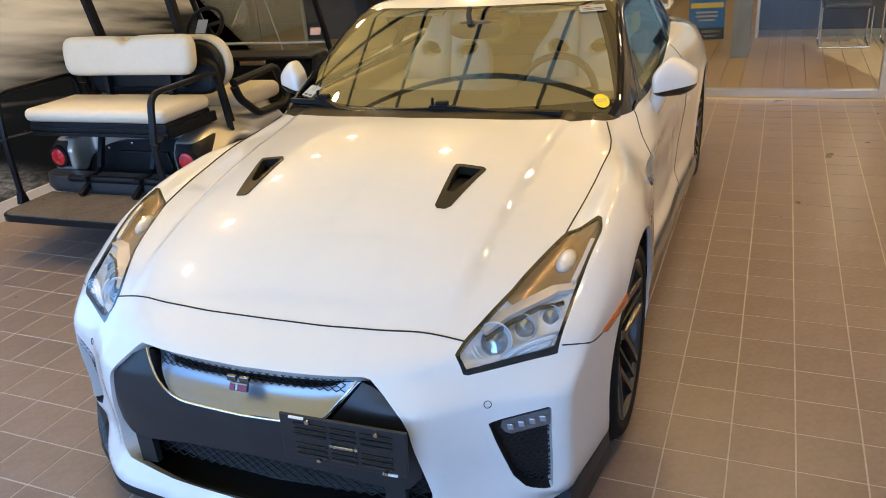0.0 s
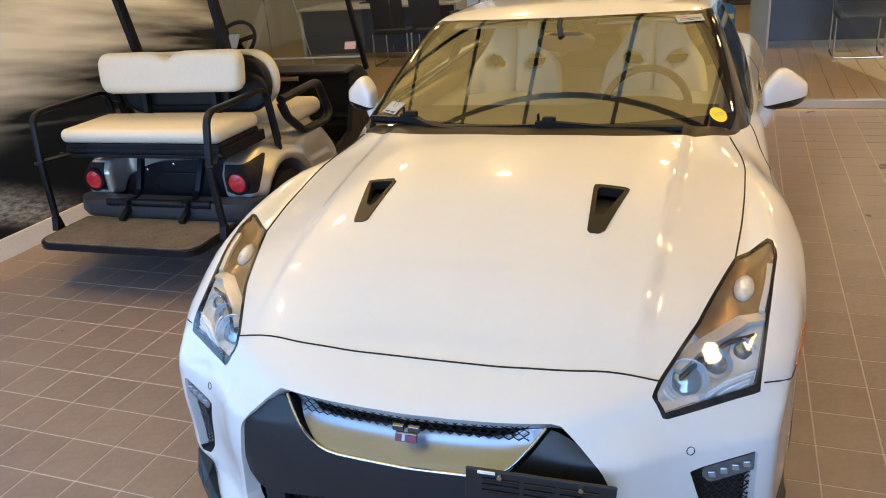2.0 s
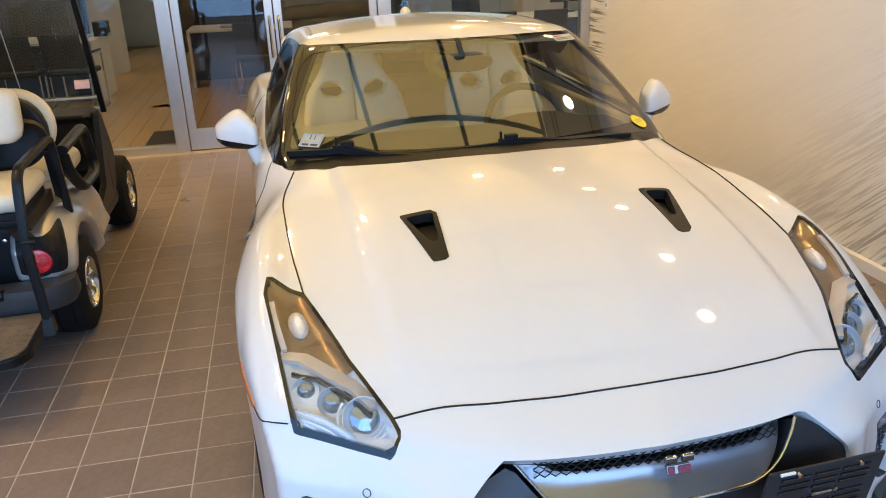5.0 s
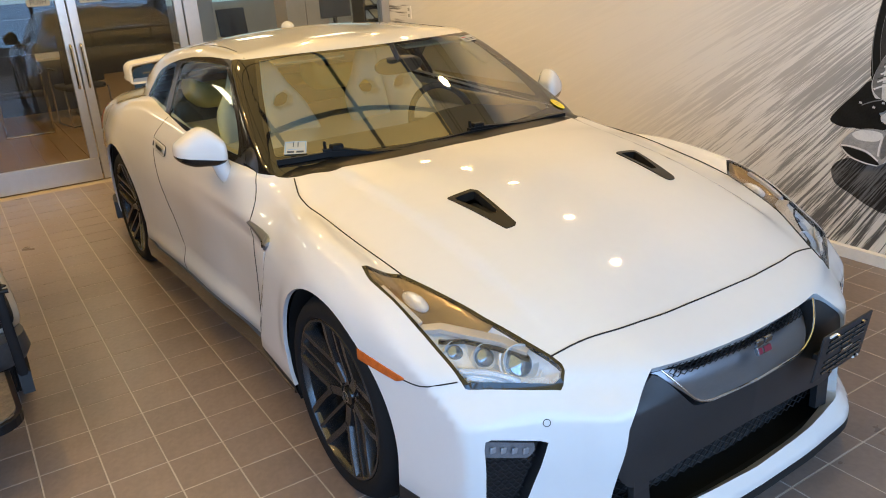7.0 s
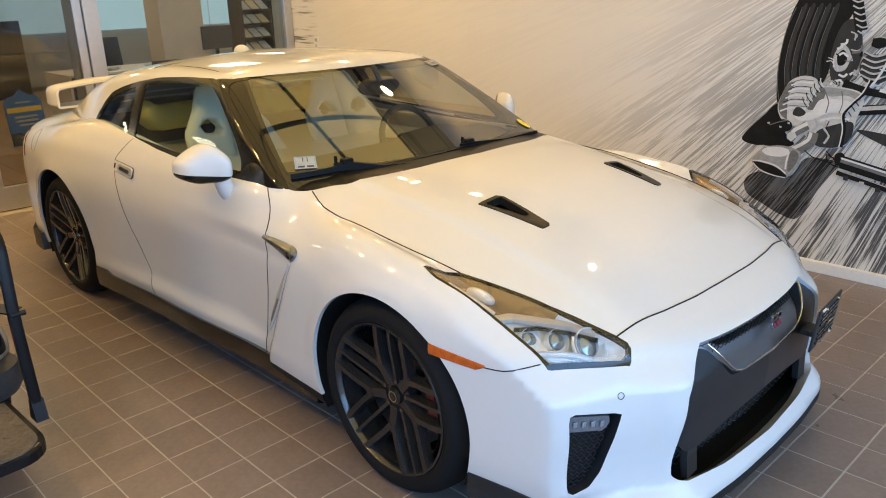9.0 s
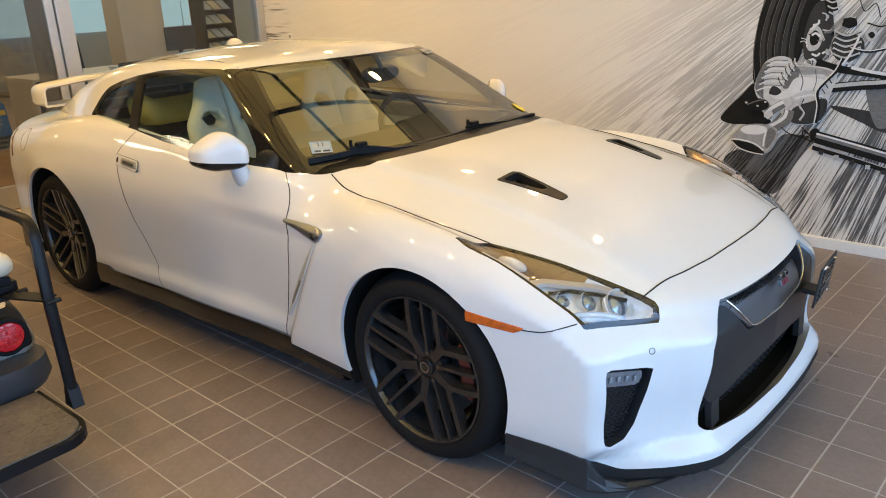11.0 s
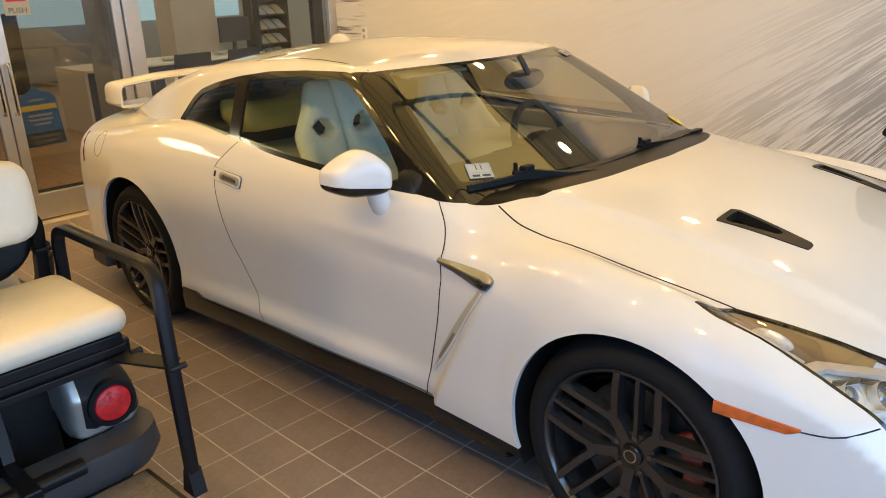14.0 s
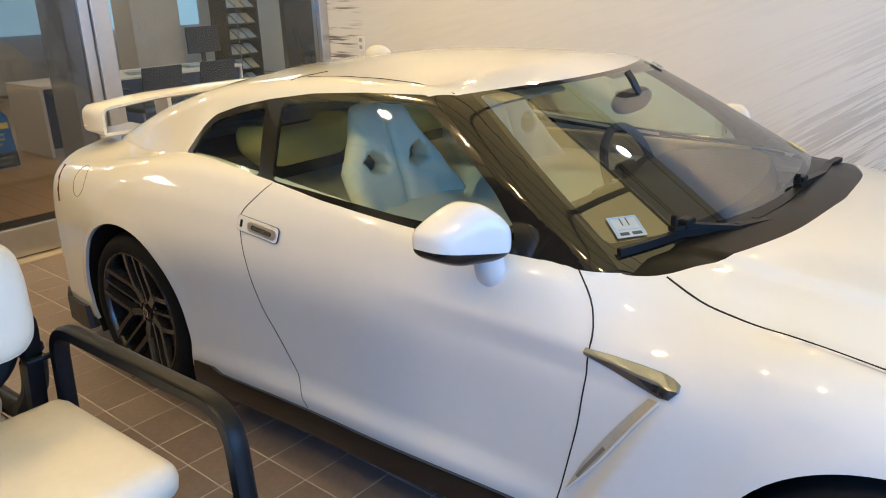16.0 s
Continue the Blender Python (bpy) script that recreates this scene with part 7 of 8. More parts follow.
def tone(nodes, links, p, v, dark, light):
    r = nodes.new("ShaderNodeMix")
    r.data_type = "RGBA"
    links.new(v, r.inputs["Factor"])
    r.inputs["A"].default_value, r.inputs["B"].default_value = (*dark, 1), (*light, 1)
    links.new(r.outputs["Result"], p.inputs["Base Color"])


def speed_print(name="speed_streak_print", paper=(0.79, 0.78, 0.76), ink_tone=(0.085, 0.085, 0.088), base=0.03):
    """Grey streaks that run out of one point, thinning to bare white."""
    m, n, l, p = nodes_of(name)
    s = n.new("ShaderNodeSeparateXYZ")
    l.new(n.new("ShaderNodeTexCoord").outputs["Object"], s.inputs[0])
    y, z = s.outputs["Y"], s.outputs["Z"]
    dy, dz = chain(n, l, "SUBTRACT", y, -1.25), chain(n, l, "SUBTRACT", z, 2.35)
    ang = chain(n, l, "ARCTAN2", dz, dy)
    rad = chain(n, l, "SQRT", chain(n, l, "ADD", chain(n, l, "MULTIPLY", dy, dy), chain(n, l, "MULTIPLY", dz, dz)))
    fine = noise_at(n, l, chain(n, l, "MULTIPLY", ang, 150.0), chain(n, l, "MULTIPLY", rad, 1.7), 3.0, 1.0, 5, 0.7)
    broad = noise_at(n, l, chain(n, l, "MULTIPLY", ang, 14.0), chain(n, l, "MULTIPLY", rad, 0.8), 9.0, 1.0, 3)
    near = ranged(n, l, chain(n, l, "ADD", y, chain(n, l, "MULTIPLY", z, 0.9)), 2.45, 0.25)
    low = ranged(n, l, chain(n, l, "ADD", y, chain(n, l, "MULTIPLY", z, 1.2)), 1.45, -0.1)
    far = chain(n, l, "MULTIPLY", ranged(n, l, y, 4.55, 4.85), ranged(n, l, noise_at(n, l, chain(n, l, "MULTIPLY", y, 1.5), chain(n, l, "MULTIPLY", z, 30.0), 0.0, 1.0), 0.50, 0.60))
    streak = ranged(n, l, chain(n, l, "ADD", chain(n, l, "MULTIPLY", fine, 0.72), chain(n, l, "MULTIPLY", broad, 0.38)), 0.51, 0.60)
    ink = chain(n, l, "MULTIPLY", streak, chain(n, l, "ADD", chain(n, l, "MULTIPLY", near, 0.82), base))
    ink = chain(n, l, "ADD", ink, chain(n, l, "MULTIPLY", low, 0.14))
    ink = chain(n, l, "MINIMUM", chain(n, l, "MAXIMUM", ink, chain(n, l, "MULTIPLY", far, 0.85)), 1.0)
    tone(n, l, p, ink, paper, ink_tone)
    p.inputs["Roughness"].default_value = 0.55
    p.inputs["Specular IOR Level"].default_value = 0.2
    return m


def cloud_print():
    """A dark, blurred black and white landscape: bright above, black below."""
    m, n, l, p = nodes_of("blurred_landscape_print")
    s = n.new("ShaderNodeSeparateXYZ")
    l.new(n.new("ShaderNodeTexCoord").outputs["Object"], s.inputs[0])
    y, z = s.outputs["Y"], s.outputs["Z"]
    zz = chain(n, l, "ADD", z, chain(n, l, "MULTIPLY", chain(n, l, "SUBTRACT", y, 1.2), 0.16))
    broad = noise_at(n, l, chain(n, l, "MULTIPLY", y, 0.50), chain(n, l, "MULTIPLY", zz, 5.0), 4.0, 1.0, 2)
    wisps = noise_at(n, l, chain(n, l, "MULTIPLY", y, 2.6), chain(n, l, "MULTIPLY", zz, 22.0), 1.0, 1.0, 4)
    flecks = noise_at(n, l, chain(n, l, "MULTIPLY", y, 14.0), chain(n, l, "MULTIPLY", zz, 40.0), 2.0, 1.0, 5, 0.7)
    th = chain(n, l, "ADD", z, chain(n, l, "MULTIPLY", chain(n, l, "SUBTRACT", y, 1.2), -0.20))
    v = chain(n, l, "MULTIPLY", ranged(n, l, th, 0.60, 1.25), ranged(n, l, y, 0.9, 2.6, 1.0, 0.85))
    v = chain(n, l, "ADD", v, chain(n, l, "MULTIPLY", chain(n, l, "SUBTRACT", broad, 0.50), chain(n, l, "MULTIPLY", ranged(n, l, zz, 0.62, 0.85), 2.2)))
    v = chain(n, l, "ADD", v, chain(n, l, "MULTIPLY", chain(n, l, "SUBTRACT", wisps, 0.5), chain(n, l, "MULTIPLY", ranged(n, l, zz, 0.60, 0.85), 0.5)))
    low = chain(n, l, "ADD", z, chain(n, l, "MULTIPLY", chain(n, l, "SUBTRACT", y, 0.75), 0.42))
    band = chain(n, l, "MULTIPLY", ranged(n, l, low, 0.24, 0.36), ranged(n, l, low, 0.60, 0.40))
    band = chain(n, l, "MULTIPLY", band, ranged(n, l, y, 1.75, 1.05))
    v = chain(n, l, "ADD", v, chain(n, l, "MULTIPLY", band, ranged(n, l, flecks, 0.30, 0.72, 0.10, 0.75)))
    v = chain(n, l, "MINIMUM", chain(n, l, "MAXIMUM", v, 0.0), 1.0)
    tone(n, l, p, v, (0.010, 0.014, 0.020), (0.66, 0.695, 0.71))
    p.inputs["Roughness"].default_value = 0.4
    p.inputs["Specular IOR Level"].default_value = 0.25
    return m


bpy.data.objects["wall_east"].data.materials[0] = speed_print()
bpy.data.objects["wall_west"].data.materials[0] = cloud_print()

MUR = thing("wall_mural", ROOM, "black and white print of a wheel and axle on the wall", "mural")
INKS = {k: material("print_" + k, (v, v, v * 1.01), 0.6, 0, vary, sc, 0, 80, stretch=st, spec=0.15) for k, v, vary, sc, st in (
    ("black", 0.014, 0.3, 12, (1, 1, 1)), ("dark", 0.045, 0.35, 14, (1, 3, 1)), ("mid", 0.17, 0.35, 16, (1, 2, 5)), ("grey", 0.34, 0.3, 14, (1, 2, 4)), ("pale", 0.52, 0.22, 18, (1, 5, 2)), ("light", 0.60, 0.22, 10, (1, 2, 5)), ("white", 0.74, 0.1, 12, (1, 1, 1)))}
INKS["streak"] = speed_print("streaked_shadow_print", (0.16, 0.16, 0.165), (0.018, 0.018, 0.02), 0.5)
layer = [0]


def curve_through(pts, k=5, closed=True):
    ps, out = [Vector((*p, 0)) for p in pts], []
    n = len(ps)
    for i in range(n if closed else n - 1):
        a, b, c, d = (ps[(i + j) % n] if closed else ps[min(max(i + j, 0), n - 1)] for j in (-1, 0, 1, 2))
        for t in (j / k for j in range(k)):
            out.append(0.5 * ((2 * b) + (c - a) * t + (2 * a - 5 * b + 4 * c - d) * t * t + (3 * b - a - 3 * c + d) * t**3))
    return [(p.x, p.y) for p in out] + ([] if closed else [pts[-1]])


def wall_xy(y, z, off):
    return Vector((X_E - off, y + 0.046, z))


def printed(name, pts, ink, smooth=True):
    """A flat printed shape on the wall, from its outline in metres along and up."""
    layer[0] += 1
    off = 0.0015 + 0.00012 * layer[0]
    bm = B()
    lst = curve_through(pts) if smooth else pts
    bm.faces.new([bm.verts.new(wall_xy(y, z, off)) for y, z in lst])
    bmesh.ops.triangulate(bm, faces=bm.faces)
    return part(name, bm, INKS[ink], MUR)


def line(name, pts, w, ink):
    layer[0] += 1
    off = 0.0015 + 0.00012 * layer[0]
    ps = [Vector((*p, 0)) for p in curve_through(pts, 5, False)]
    bm = B()
    rings = []
    for i, p in enumerate(ps):
        t = (ps[min(i + 1, len(ps) - 1)] - ps[max(i - 1, 0)]).normalized()
        s = Vector((-t.y, t.x, 0)) * w / 2
        rings.append([bm.verts.new(wall_xy((p + s).x, (p + s).y, off)), bm.verts.new(wall_xy((p - s).x, (p - s).y, off))])
    for a, b in zip(rings, rings[1:]):
        bm.faces.new((a[0], a[1], b[1], b[0]))
    return part(name, bm, INKS[ink], MUR)


# shadows on the road, streaked
printed("shadow", [(0.210, 0.719), (0.171, 0.786), (0.089, 0.874), (0.012, 0.946), (-0.035, 0.800), (-0.103, 0.722), (0.019, 0.706), (0.131, 0.693)], "black")
printed("shadow", [(0.145, 0.391), (0.166, 0.477), (0.076, 0.537), (-0.100, 0.535), (-0.171, 0.646), (-0.274, 0.662), (-0.372, 0.644), (-0.339, 0.594), (-0.267, 0.476), (-0.177, 0.295), (-0.073, 0.295), (0.046, 0.344)], "streak")
printed("shadow", [(-0.428, 0.842), (-0.711, 0.823), (-1.0, 0.84), (-1.0, 0.70), (-0.725, 0.714), (-0.602, 0.76)], "dark")
printed("shadow", [(-0.60, 0.97), (-0.72, 0.98), (-0.78, 0.80), (-0.68, 0.74)], "mid")
# tyre, cut off far above, with ribs along its tread
printed("tyre", [(-0.06, 1.56), (0.0, 1.42), (0.036, 1.206), (0.034, 1.052), (0.010, 0.945), (-0.08, 1.00), (-0.22, 1.08), (-0.262, 1.264), (-0.315, 1.42), (-0.40, 1.60), (-0.30, 1.72), (-0.15, 1.70)], "black")
for k in range(5):
    d = -0.035 - 0.042 * k
    printed("tread_rib", [(0.010 + d, 1.02 + 0.012 * k), (0.030 + d, 1.15), (0.016 + d, 1.30), (-0.03 + d, 1.48), (-0.052 + d, 1.48), (-0.004 + d, 1.30), (0.008 + d, 1.15), (-0.010 + d, 1.03 + 0.012 * k)], "dark")
    line("tread_groove", [(0.014 + d, 1.01 + 0.012 * k), (0.034 + d, 1.15), (0.020 + d, 1.30), (-0.026 + d, 1.48)], 0.0028, "mid")
line("tread_groove", [(0.014, 0.97), (0.032, 1.08), (0.033, 1.20), (0.012, 1.36), (-0.03, 1.48)], 0.004, "mid")
# hub carrier, hoses and brackets, drawn with many small strokes
printed("hub", [(-0.262, 1.10), (-0.245, 1.25), (-0.29, 1.40), (-0.37, 1.40), (-0.40, 1.22), (-0.34, 1.08)], "dark")
printed("hub_ring", [(-0.275, 1.15), (-0.26, 1.23), (-0.30, 1.29), (-0.345, 1.24), (-0.33, 1.16)], "pale")
printed("hub_ring", [(-0.288, 1.18), (-0.278, 1.23), (-0.305, 1.26), (-0.33, 1.23), (-0.32, 1.185)], "black")
rng = random.Random(21)
for i in range(46):
    y, z = rng.uniform(-0.52, -0.26), rng.uniform(1.06, 1.36)
    if y < -0.42 and z > 1.22:
        continue
    a, ln = rng.uniform(0, 3.1), rng.uniform(0.02, 0.06)
    c, s_ = math.cos(a) * ln, math.sin(a) * ln
    line("hose", [(y, z), (y + c * 0.6 - s_ * 0.3, z + s_ * 0.6 + c * 0.3), (y + c, z + s_)], rng.choice((0.004, 0.007, 0.012)), rng.choice(("white", "pale", "black", "white", "mid", "black")))
# damper and coils
line("damper", [(-0.335, 1.55), (-0.362, 1.44), (-0.385, 1.36)], 0.060, "black")
for k in range(6):
    line("coil", [(-0.315 - 0.010 * k, 1.520 - 0.032 * k), (-0.350 - 0.010 * k, 1.505 - 0.032 * k), (-0.388 - 0.010 * k, 1.522 - 0.032 * k)], 0.008, "pale")
printed("mount", [(-0.40, 1.17), (-0.43, 1.235), (-0.53, 1.235), (-0.57, 1.17), (-0.52, 1.10), (-0.44, 1.10)], "dark")
for k in range(5):
    line("coil", [(-0.408, 1.135 + 0.030 * k), (-0.475, 1.112 + 0.030 * k), (-0.552, 1.14 + 0.030 * k)], 0.013, "pale")
    line("coil", [(-0.412, 1.128 + 0.030 * k), (-0.475, 1.105 + 0.030 * k), (-0.548, 1.133 + 0.030 * k)], 0.005, "black")
printed("cap", [(-0.442, 1.285), (-0.448, 1.33), (-0.512, 1.33), (-0.52, 1.285), (-0.48, 1.27)], "black", False)
line("cap_edge", [(-0.45, 1.326), (-0.48, 1.332), (-0.51, 1.326)], 0.005, "pale")
line("control_arm", [(-0.33, 1.085), (-0.46, 1.05), (-0.60, 1.035), (-0.80, 1.01)], 0.040, "black")
line("control_arm", [(-0.516, 1.062), (-0.60, 1.045), (-0.85, 1.01)], 0.018, "white")
line("control_arm", [(-0.42, 0.945), (-0.56, 0.965), (-0.70, 0.98), (-0.95, 1.02)], 0.052, "black")
line("control_arm", [(-0.43, 0.955), (-0.56, 0.975), (-0.70, 0.991), (-0.95, 1.031)], 0.022, "pale")
printed("joint", [(-0.565, 1.24), (-0.595, 1.27), (-0.63, 1.235), (-0.60, 1.20)], "pale")
printed("joint", [(-0.580, 1.238), (-0.598, 1.255), (-0.615, 1.235), (-0.60, 1.218)], "black")
line("brake_line", [(-0.52, 1.42), (-0.55, 1.36), (-0.60, 1.40), (-0.63, 1.33)], 0.005, "black")
line("brake_line", [(-0.57, 1.30), (-0.64, 1.28), (-0.70, 1.30), (-0.76, 1.25)], 0.007, "black")
line("brake_line", [(-0.50, 1.165), (-0.60, 1.15), (-0.72, 1.18)], 0.016, "black")
line("brake_line", [(-0.50, 1.169), (-0.60, 1.154), (-0.72, 1.184)], 0.006, "white")
# silencer: bright sheet metal with pressed ribs, dark below
printed("silencer", [(-0.020, 0.860), (0.010, 0.926), (-0.010, 1.014), (-0.047, 1.082), (-0.114, 1.113), (-0.179, 1.105), (-0.234, 1.065), (-0.327, 1.064), (-0.420, 1.045), (-0.449, 1.000), (-0.424, 0.906), (-0.414, 0.825), (-0.385, 0.752), (-0.310, 0.726), (-0.212, 0.731), (-0.139, 0.807), (-0.069, 0.836)], "light")
printed("shade", [(-0.003, 0.900), (0.003, 0.967), (-0.032, 1.062), (-0.072, 1.069), (-0.039, 0.986), (-0.040, 0.902), (-0.050, 0.862)], "mid")
printed("shade", [(-0.228, 1.055), (-0.328, 1.055), (-0.415, 1.039), (-0.426, 0.999), (-0.356, 1.021), (-0.264, 1.011)], "grey")
printed("shade", [(-0.214, 0.944), (-0.157, 0.935), (-0.204, 1.048), (-0.235, 1.052), (-0.245, 1.017)], "mid")
line("rib", [(-0.052, 1.069), (-0.103, 1.090), (-0.174, 1.089)], 0.0045, "mid")
line("rib", [(-0.053, 1.056), (-0.104, 1.077), (-0.175, 1.076)], 0.009, "white")
line("rib", [(-0.040, 1.032), (-0.093, 1.054), (-0.168, 1.053)], 0.0045, "dark")
line("rib", [(-0.041, 1.019), (-0.094, 1.041), (-0.169, 1.040)], 0.009, "white")
line("rib", [(-0.028, 0.995), (-0.083, 1.017), (-0.162, 1.017)], 0.0045, "mid")
line("rib", [(-0.029, 0.982), (-0.084, 1.004), (-0.163, 1.004)], 0.009, "white")
line("rib", [(-0.016, 0.958), (-0.073, 0.980), (-0.155, 0.981)], 0.0045, "dark")
line("rib", [(-0.018, 0.944), (-0.074, 0.967), (-0.157, 0.968)], 0.009, "white")
line("rib", [(-0.004, 0.920), (-0.063, 0.943), (-0.149, 0.944)], 0.0045, "mid")
line("rib", [(-0.005, 0.907), (-0.064, 0.930), (-0.150, 0.931)], 0.009, "white")
line("rib", [(-0.156, 0.941), (-0.134, 0.970), (-0.125, 0.996)], 0.005, "black")
line("rib", [(-0.165, 0.948), (-0.146, 0.974), (-0.137, 1.000)], 0.006, "white")
line("rib", [(-0.173, 0.970), (-0.150, 0.998), (-0.143, 1.023)], 0.005, "black")
line("rib", [(-0.182, 0.977), (-0.163, 1.002), (-0.156, 1.026)], 0.006, "white")
line("rib", [(-0.189, 0.998), (-0.167, 1.027), (-0.162, 1.049)], 0.005, "black")
line("rib", [(-0.198, 1.005), (-0.180, 1.031), (-0.174, 1.053)], 0.006, "white")
line("rib", [(-0.206, 1.027), (-0.184, 1.055), (-0.180, 1.076)], 0.005, "black")
line("rib", [(-0.215, 1.033), (-0.196, 1.059), (-0.193, 1.079)], 0.006, "white")
line("rib", [(-0.222, 1.055), (-0.200, 1.083), (-0.198, 1.102)], 0.005, "black")
line("rib", [(-0.231, 1.061), (-0.213, 1.086), (-0.211, 1.106)], 0.006, "white")
printed("highlight", [(-0.087, 0.904), (-0.178, 0.919), (-0.228, 0.993), (-0.347, 0.995), (-0.392, 0.978), (-0.366, 0.932), (-0.274, 0.921), (-0.198, 0.877), (-0.117, 0.866)], "white")
printed("shade", [(-0.097, 0.938), (-0.130, 0.933), (-0.153, 0.908), (-0.122, 0.886), (-0.081, 0.897)], "dark")
line("seam", [(-0.243, 1.036), (-0.268, 0.979), (-0.261, 0.920)], 0.006, "mid")
line("seam", [(-0.329, 1.045), (-0.342, 0.982), (-0.330, 0.924)], 0.005, "mid")
printed("shade", [(-0.227, 0.813), (-0.312, 0.858), (-0.402, 0.883), (-0.414, 0.825), (-0.385, 0.758), (-0.309, 0.729), (-0.221, 0.739)], "dark")
line("rib", [(-0.381, 0.881), (-0.363, 0.906)], 0.006, "dark")
line("rib", [(-0.396, 0.911), (-0.378, 0.936)], 0.006, "dark")
line("rib", [(-0.411, 0.941), (-0.393, 0.965)], 0.006, "dark")
line("rib", [(-0.426, 0.970), (-0.408, 0.995)], 0.006, "dark")
line("highlight", [(-0.234, 0.873), (-0.308, 0.897), (-0.388, 0.895)], 0.012, "white")
line("bracket_edge", [(-0.207, 0.884), (-0.224, 0.846), (-0.201, 0.811), (-0.217, 0.779)], 0.014, "pale")
line("bracket_edge", [(-0.271, 0.882), (-0.263, 0.835), (-0.293, 0.797), (-0.272, 0.749)], 0.012, "pale")
line("bracket_edge", [(-0.285, 0.876), (-0.276, 0.836), (-0.306, 0.792)], 0.005, "black")
printed("bracket", [(0.068, 0.834), (0.032, 0.857), (-0.050, 0.862), (-0.086, 0.837), (-0.072, 0.802), (-0.009, 0.784), (0.041, 0.801)], "black")
line("bolt", [(0.058, 0.835), (0.043, 0.832)], 0.01, "pale")
line("bolt", [(-0.013, 0.819), (-0.027, 0.816)], 0.01, "pale")
line("bolt", [(-0.058, 0.845), (-0.072, 0.843)], 0.01, "pale")
line("bracket_edge", [(0.043, 0.822), (-0.011, 0.846), (-0.057, 0.859)], 0.006, "mid")
line("exhaust_pipe", [(-0.172, 0.842), (-0.141, 0.820), (-0.110, 0.798), (-0.092, 0.769)], 0.05, "mid")
line("exhaust_pipe", [(-0.171, 0.852), (-0.134, 0.830), (-0.099, 0.804), (-0.085, 0.776)], 0.022, "white")
printed("flange", [(-0.064, 0.781), (-0.097, 0.797), (-0.119, 0.771), (-0.102, 0.739), (-0.071, 0.747)], "light")
line("flange_edge", [(-0.070, 0.751), (-0.092, 0.739), (-0.113, 0.761)], 0.005, "black")
line("exhaust_pipe", [(-0.208, 0.805), (-0.200, 0.757), (-0.158, 0.713), (-0.120, 0.689)], 0.06, "mid")
line("exhaust_pipe", [(-0.195, 0.804), (-0.186, 0.763), (-0.143, 0.726), (-0.105, 0.702)], 0.02, "white")
printed("shade", [(0.068, 0.702), (0.001, 0.738), (-0.068, 0.740), (-0.097, 0.715), (-0.030, 0.703)], "black")
printed("tail_pipe", [(0.127, 0.593), (0.099, 0.653), (0.053, 0.692), (-0.029, 0.710), (-0.105, 0.705), (-0.154, 0.679), (-0.153, 0.624), (-0.124, 0.572), (-0.087, 0.526), (-0.003, 0.528), (0.070, 0.549)], "grey")
printed("tail_pipe_side", [(0.072, 0.666), (0.032, 0.694), (-0.044, 0.700), (-0.086, 0.687), (-0.062, 0.650), (0.027, 0.642)], "white")
printed("tail_pipe_side", [(-0.100, 0.688), (-0.142, 0.671), (-0.133, 0.615), (-0.097, 0.562), (-0.087, 0.603)], "mid")
line("highlight", [(-0.087, 0.680), (-0.078, 0.623), (-0.076, 0.574)], 0.01, "white")
printed("tail_pipe_mouth", [(0.120, 0.598), (0.066, 0.596), (-0.013, 0.582), (-0.078, 0.546), (-0.080, 0.529), (-0.003, 0.535), (0.070, 0.556)], "black")
line("tail_pipe_rim", [(0.124, 0.601), (0.067, 0.603), (-0.016, 0.589), (-0.081, 0.550)], 0.009, "white")
line("tail_pipe_rim", [(0.119, 0.587), (0.070, 0.549), (-0.010, 0.529), (-0.080, 0.525)], 0.006, "white")
line("strap", [(-0.365, 0.740), (-0.370, 0.839), (-0.355, 0.919), (-0.397, 0.985), (-0.445, 1.043), (-0.472, 1.112)], 0.018, "black")
line("strap", [(-0.355, 0.739), (-0.361, 0.838), (-0.346, 0.918), (-0.388, 0.984), (-0.436, 1.043), (-0.463, 1.112)], 0.007, "white")
line("strap", [(-0.470, 1.075), (-0.500, 1.125), (-0.531, 1.198), (-0.539, 1.235)], 0.012, "white")
line("wire", [(-0.289, 0.711), (-0.331, 0.674), (-0.297, 0.691), (-0.308, 0.652), (-0.361, 0.630), (-0.330, 0.681)], 0.006, "black")
line("wire", [(-0.172, 0.701), (-0.215, 0.670), (-0.269, 0.655), (-0.327, 0.647)], 0.006, "black")
printed("joint", [(-0.341, 0.695), (-0.377, 0.711), (-0.400, 0.674), (-0.379, 0.638), (-0.346, 0.649)], "black")
# drive shaft under its guard
line("drive_shaft", [(-0.375, 0.66), (-0.55, 0.625), (-0.74, 0.585), (-1.05, 0.52)], 0.072, "black")
line("drive_shaft", [(-0.375, 0.672), (-0.55, 0.637), (-0.74, 0.597), (-1.05, 0.532)], 0.030, "mid")
line("drive_shaft", [(-0.375, 0.680), (-0.55, 0.645), (-0.74, 0.605), (-1.05, 0.54)], 0.010, "white")
line("guard_rail", [(-0.361, 0.60), (-0.55, 0.56), (-0.74, 0.515), (-1.05, 0.44)], 0.030, "black")
line("guard_rail", [(-0.361, 0.612), (-0.55, 0.572), (-0.74, 0.527), (-1.05, 0.452)], 0.005, "pale")
for k in range(5):
    printed("bolt_tab", [(-0.40 - 0.085 * k, 0.585 - 0.019 * k), (-0.425 - 0.085 * k, 0.585 - 0.019 * k), (-0.425 - 0.085 * k, 0.56 - 0.019 * k), (-0.40 - 0.085 * k, 0.56 - 0.019 * k)], "pale" if k % 2 else "dark", False)

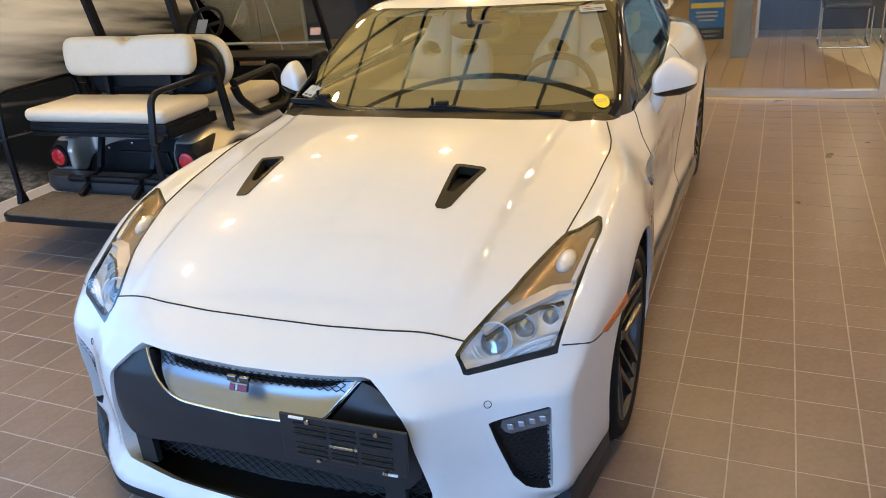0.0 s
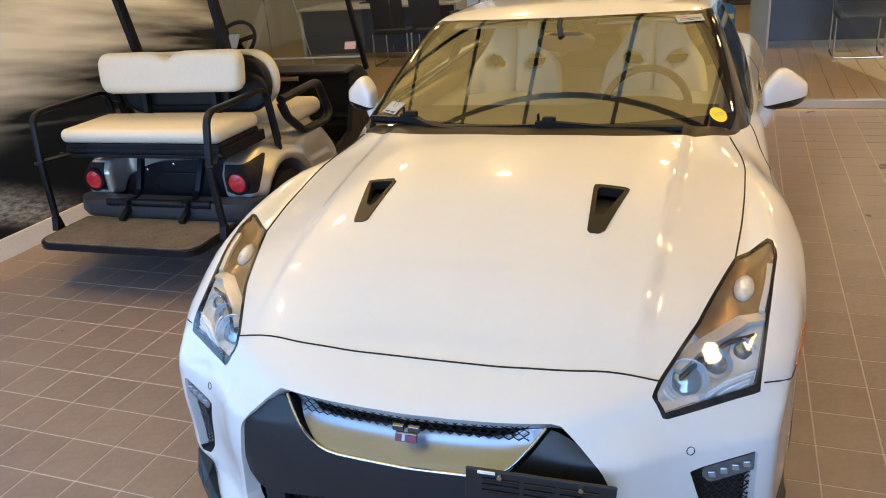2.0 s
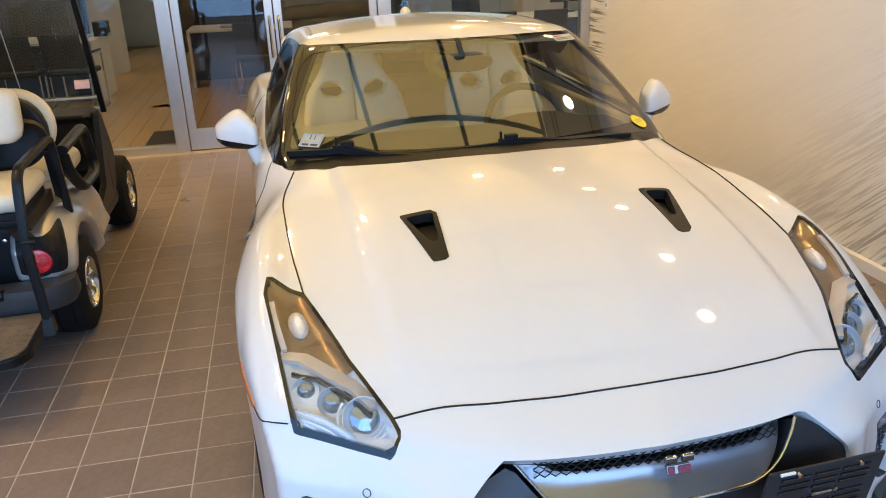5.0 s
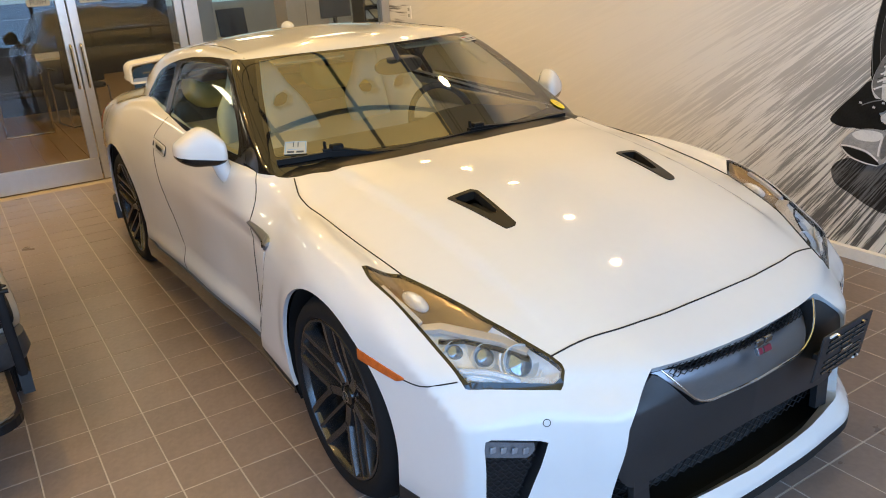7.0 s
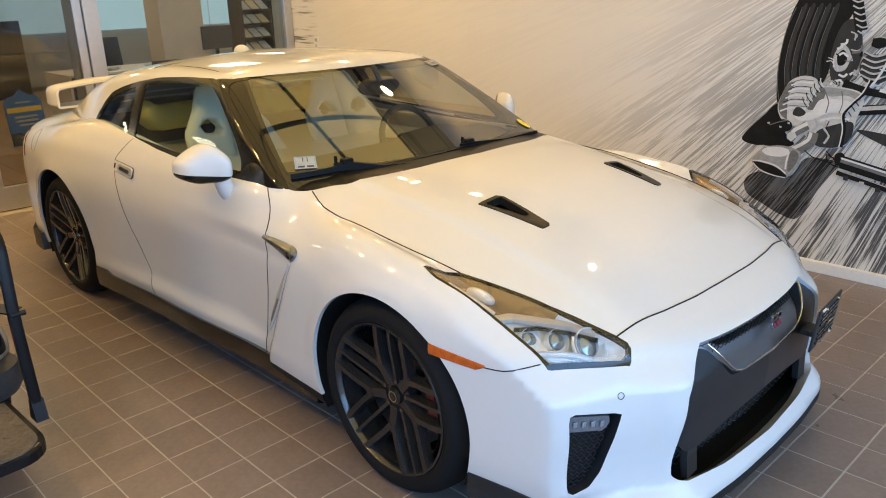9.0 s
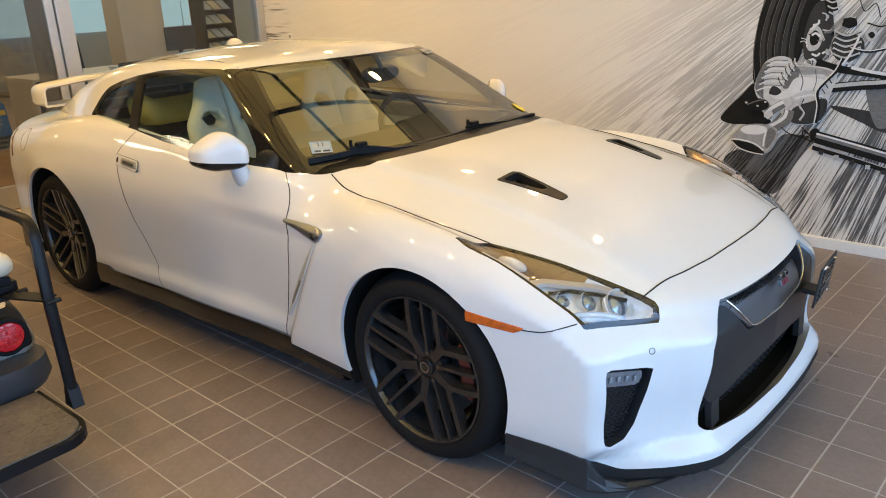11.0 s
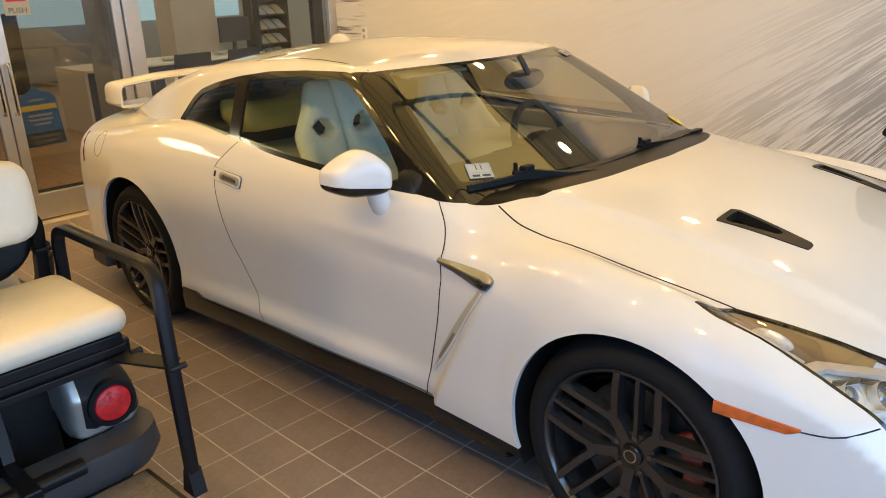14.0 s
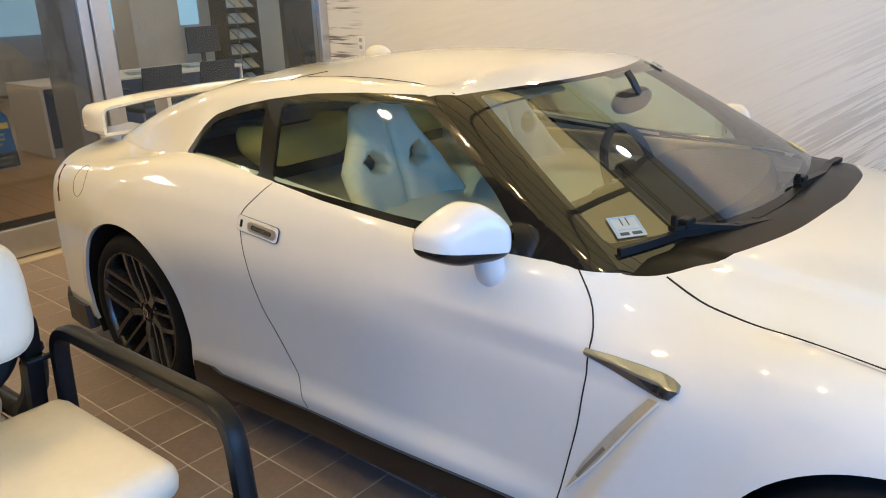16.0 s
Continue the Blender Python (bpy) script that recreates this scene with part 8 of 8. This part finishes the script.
# ---- floor tiles, one by one where the camera passes ----
TP, TA = 0.2022, radians(-0.93)
TO = Vector((-1.772, 0.717, 0))
bm = B()
box(bm, (0, 0, 0), (TP - 0.0048, TP - 0.0048, 0.012), 0.0012, None, 1)
tile_mesh = bpy.data.meshes.new("tile")
bm.to_mesh(tile_mesh)
bm.free()
tile_mesh.materials.append(M_TILE)
INV = ROOM.inverted()
ROT = Matrix.Rotation(TA, 4, "Z")
rng = random.Random(3)
verts, faces = [], []
h = (TP - 0.0048) / 2
n_tiles = 0
cells = [(i, j) for i in range(-20, 25) for j in range(-28, 26)]
for i, j in cells:
    w = TO + ROT @ Vector(((i + 0.5) * TP, (j + 0.5) * TP, 0))
    r = INV @ w
    if not ((X_W < r.x + 0.1 or (X_A < r.x and r.y - 0.1 > Y_A)) and r.x - 0.1 < X_E and Y_S < r.y and r.y + 0.05 < Y_N):
        continue
    z = rng.uniform(-0.0006, 0.0004)
    near = (-2.1 < w.x < -0.75 and -0.9 < w.y < 2.6) or (0.75 < w.x < 2.1 and -0.9 < w.y < 1.9)
    if near and n_tiles < 299:
        o = new("tile", tile_mesh)
        o.parent = floor
        o.matrix_basis = INV @ Matrix.Translation((w.x, w.y, -0.0065 + z)) @ ROT
        n_tiles += 1
    else:
        k = len(verts)
        for dx, dy, dz in ((-1, -1, 0), (1, -1, 0), (1, 1, 0), (-1, 1, 0), (-1, -1, 1), (1, -1, 1), (1, 1, 1), (-1, 1, 1)):
            f = h - (0.001 if dz else 0)
            q = INV @ (w + ROT @ Vector((dx * f, dy * f, 0)))
            verts.append((q.x, q.y, z - 0.0005 if dz else -0.012))
        faces += [(k + 4, k + 5, k + 6, k + 7)] + [(k + a, k + b, k + b + 4, k + a + 4) for a, b in ((0, 1), (1, 2), (2, 3), (3, 0))]
ob = mesh_object("tiles", verts, faces, M_TILE_FAR, floor, "", False)
tagged(ob, kind="stuff")

# clear panes let the light through
for ob in list(scene.objects):
    if ob.type == "MESH" and ob.data.materials and ob.data.materials[0] in (M_CARGLASS, M_SIDEGLASS, M_SHOPGLASS, M_DOORGLASS, M_LENS):
        ob.visible_shadow = False
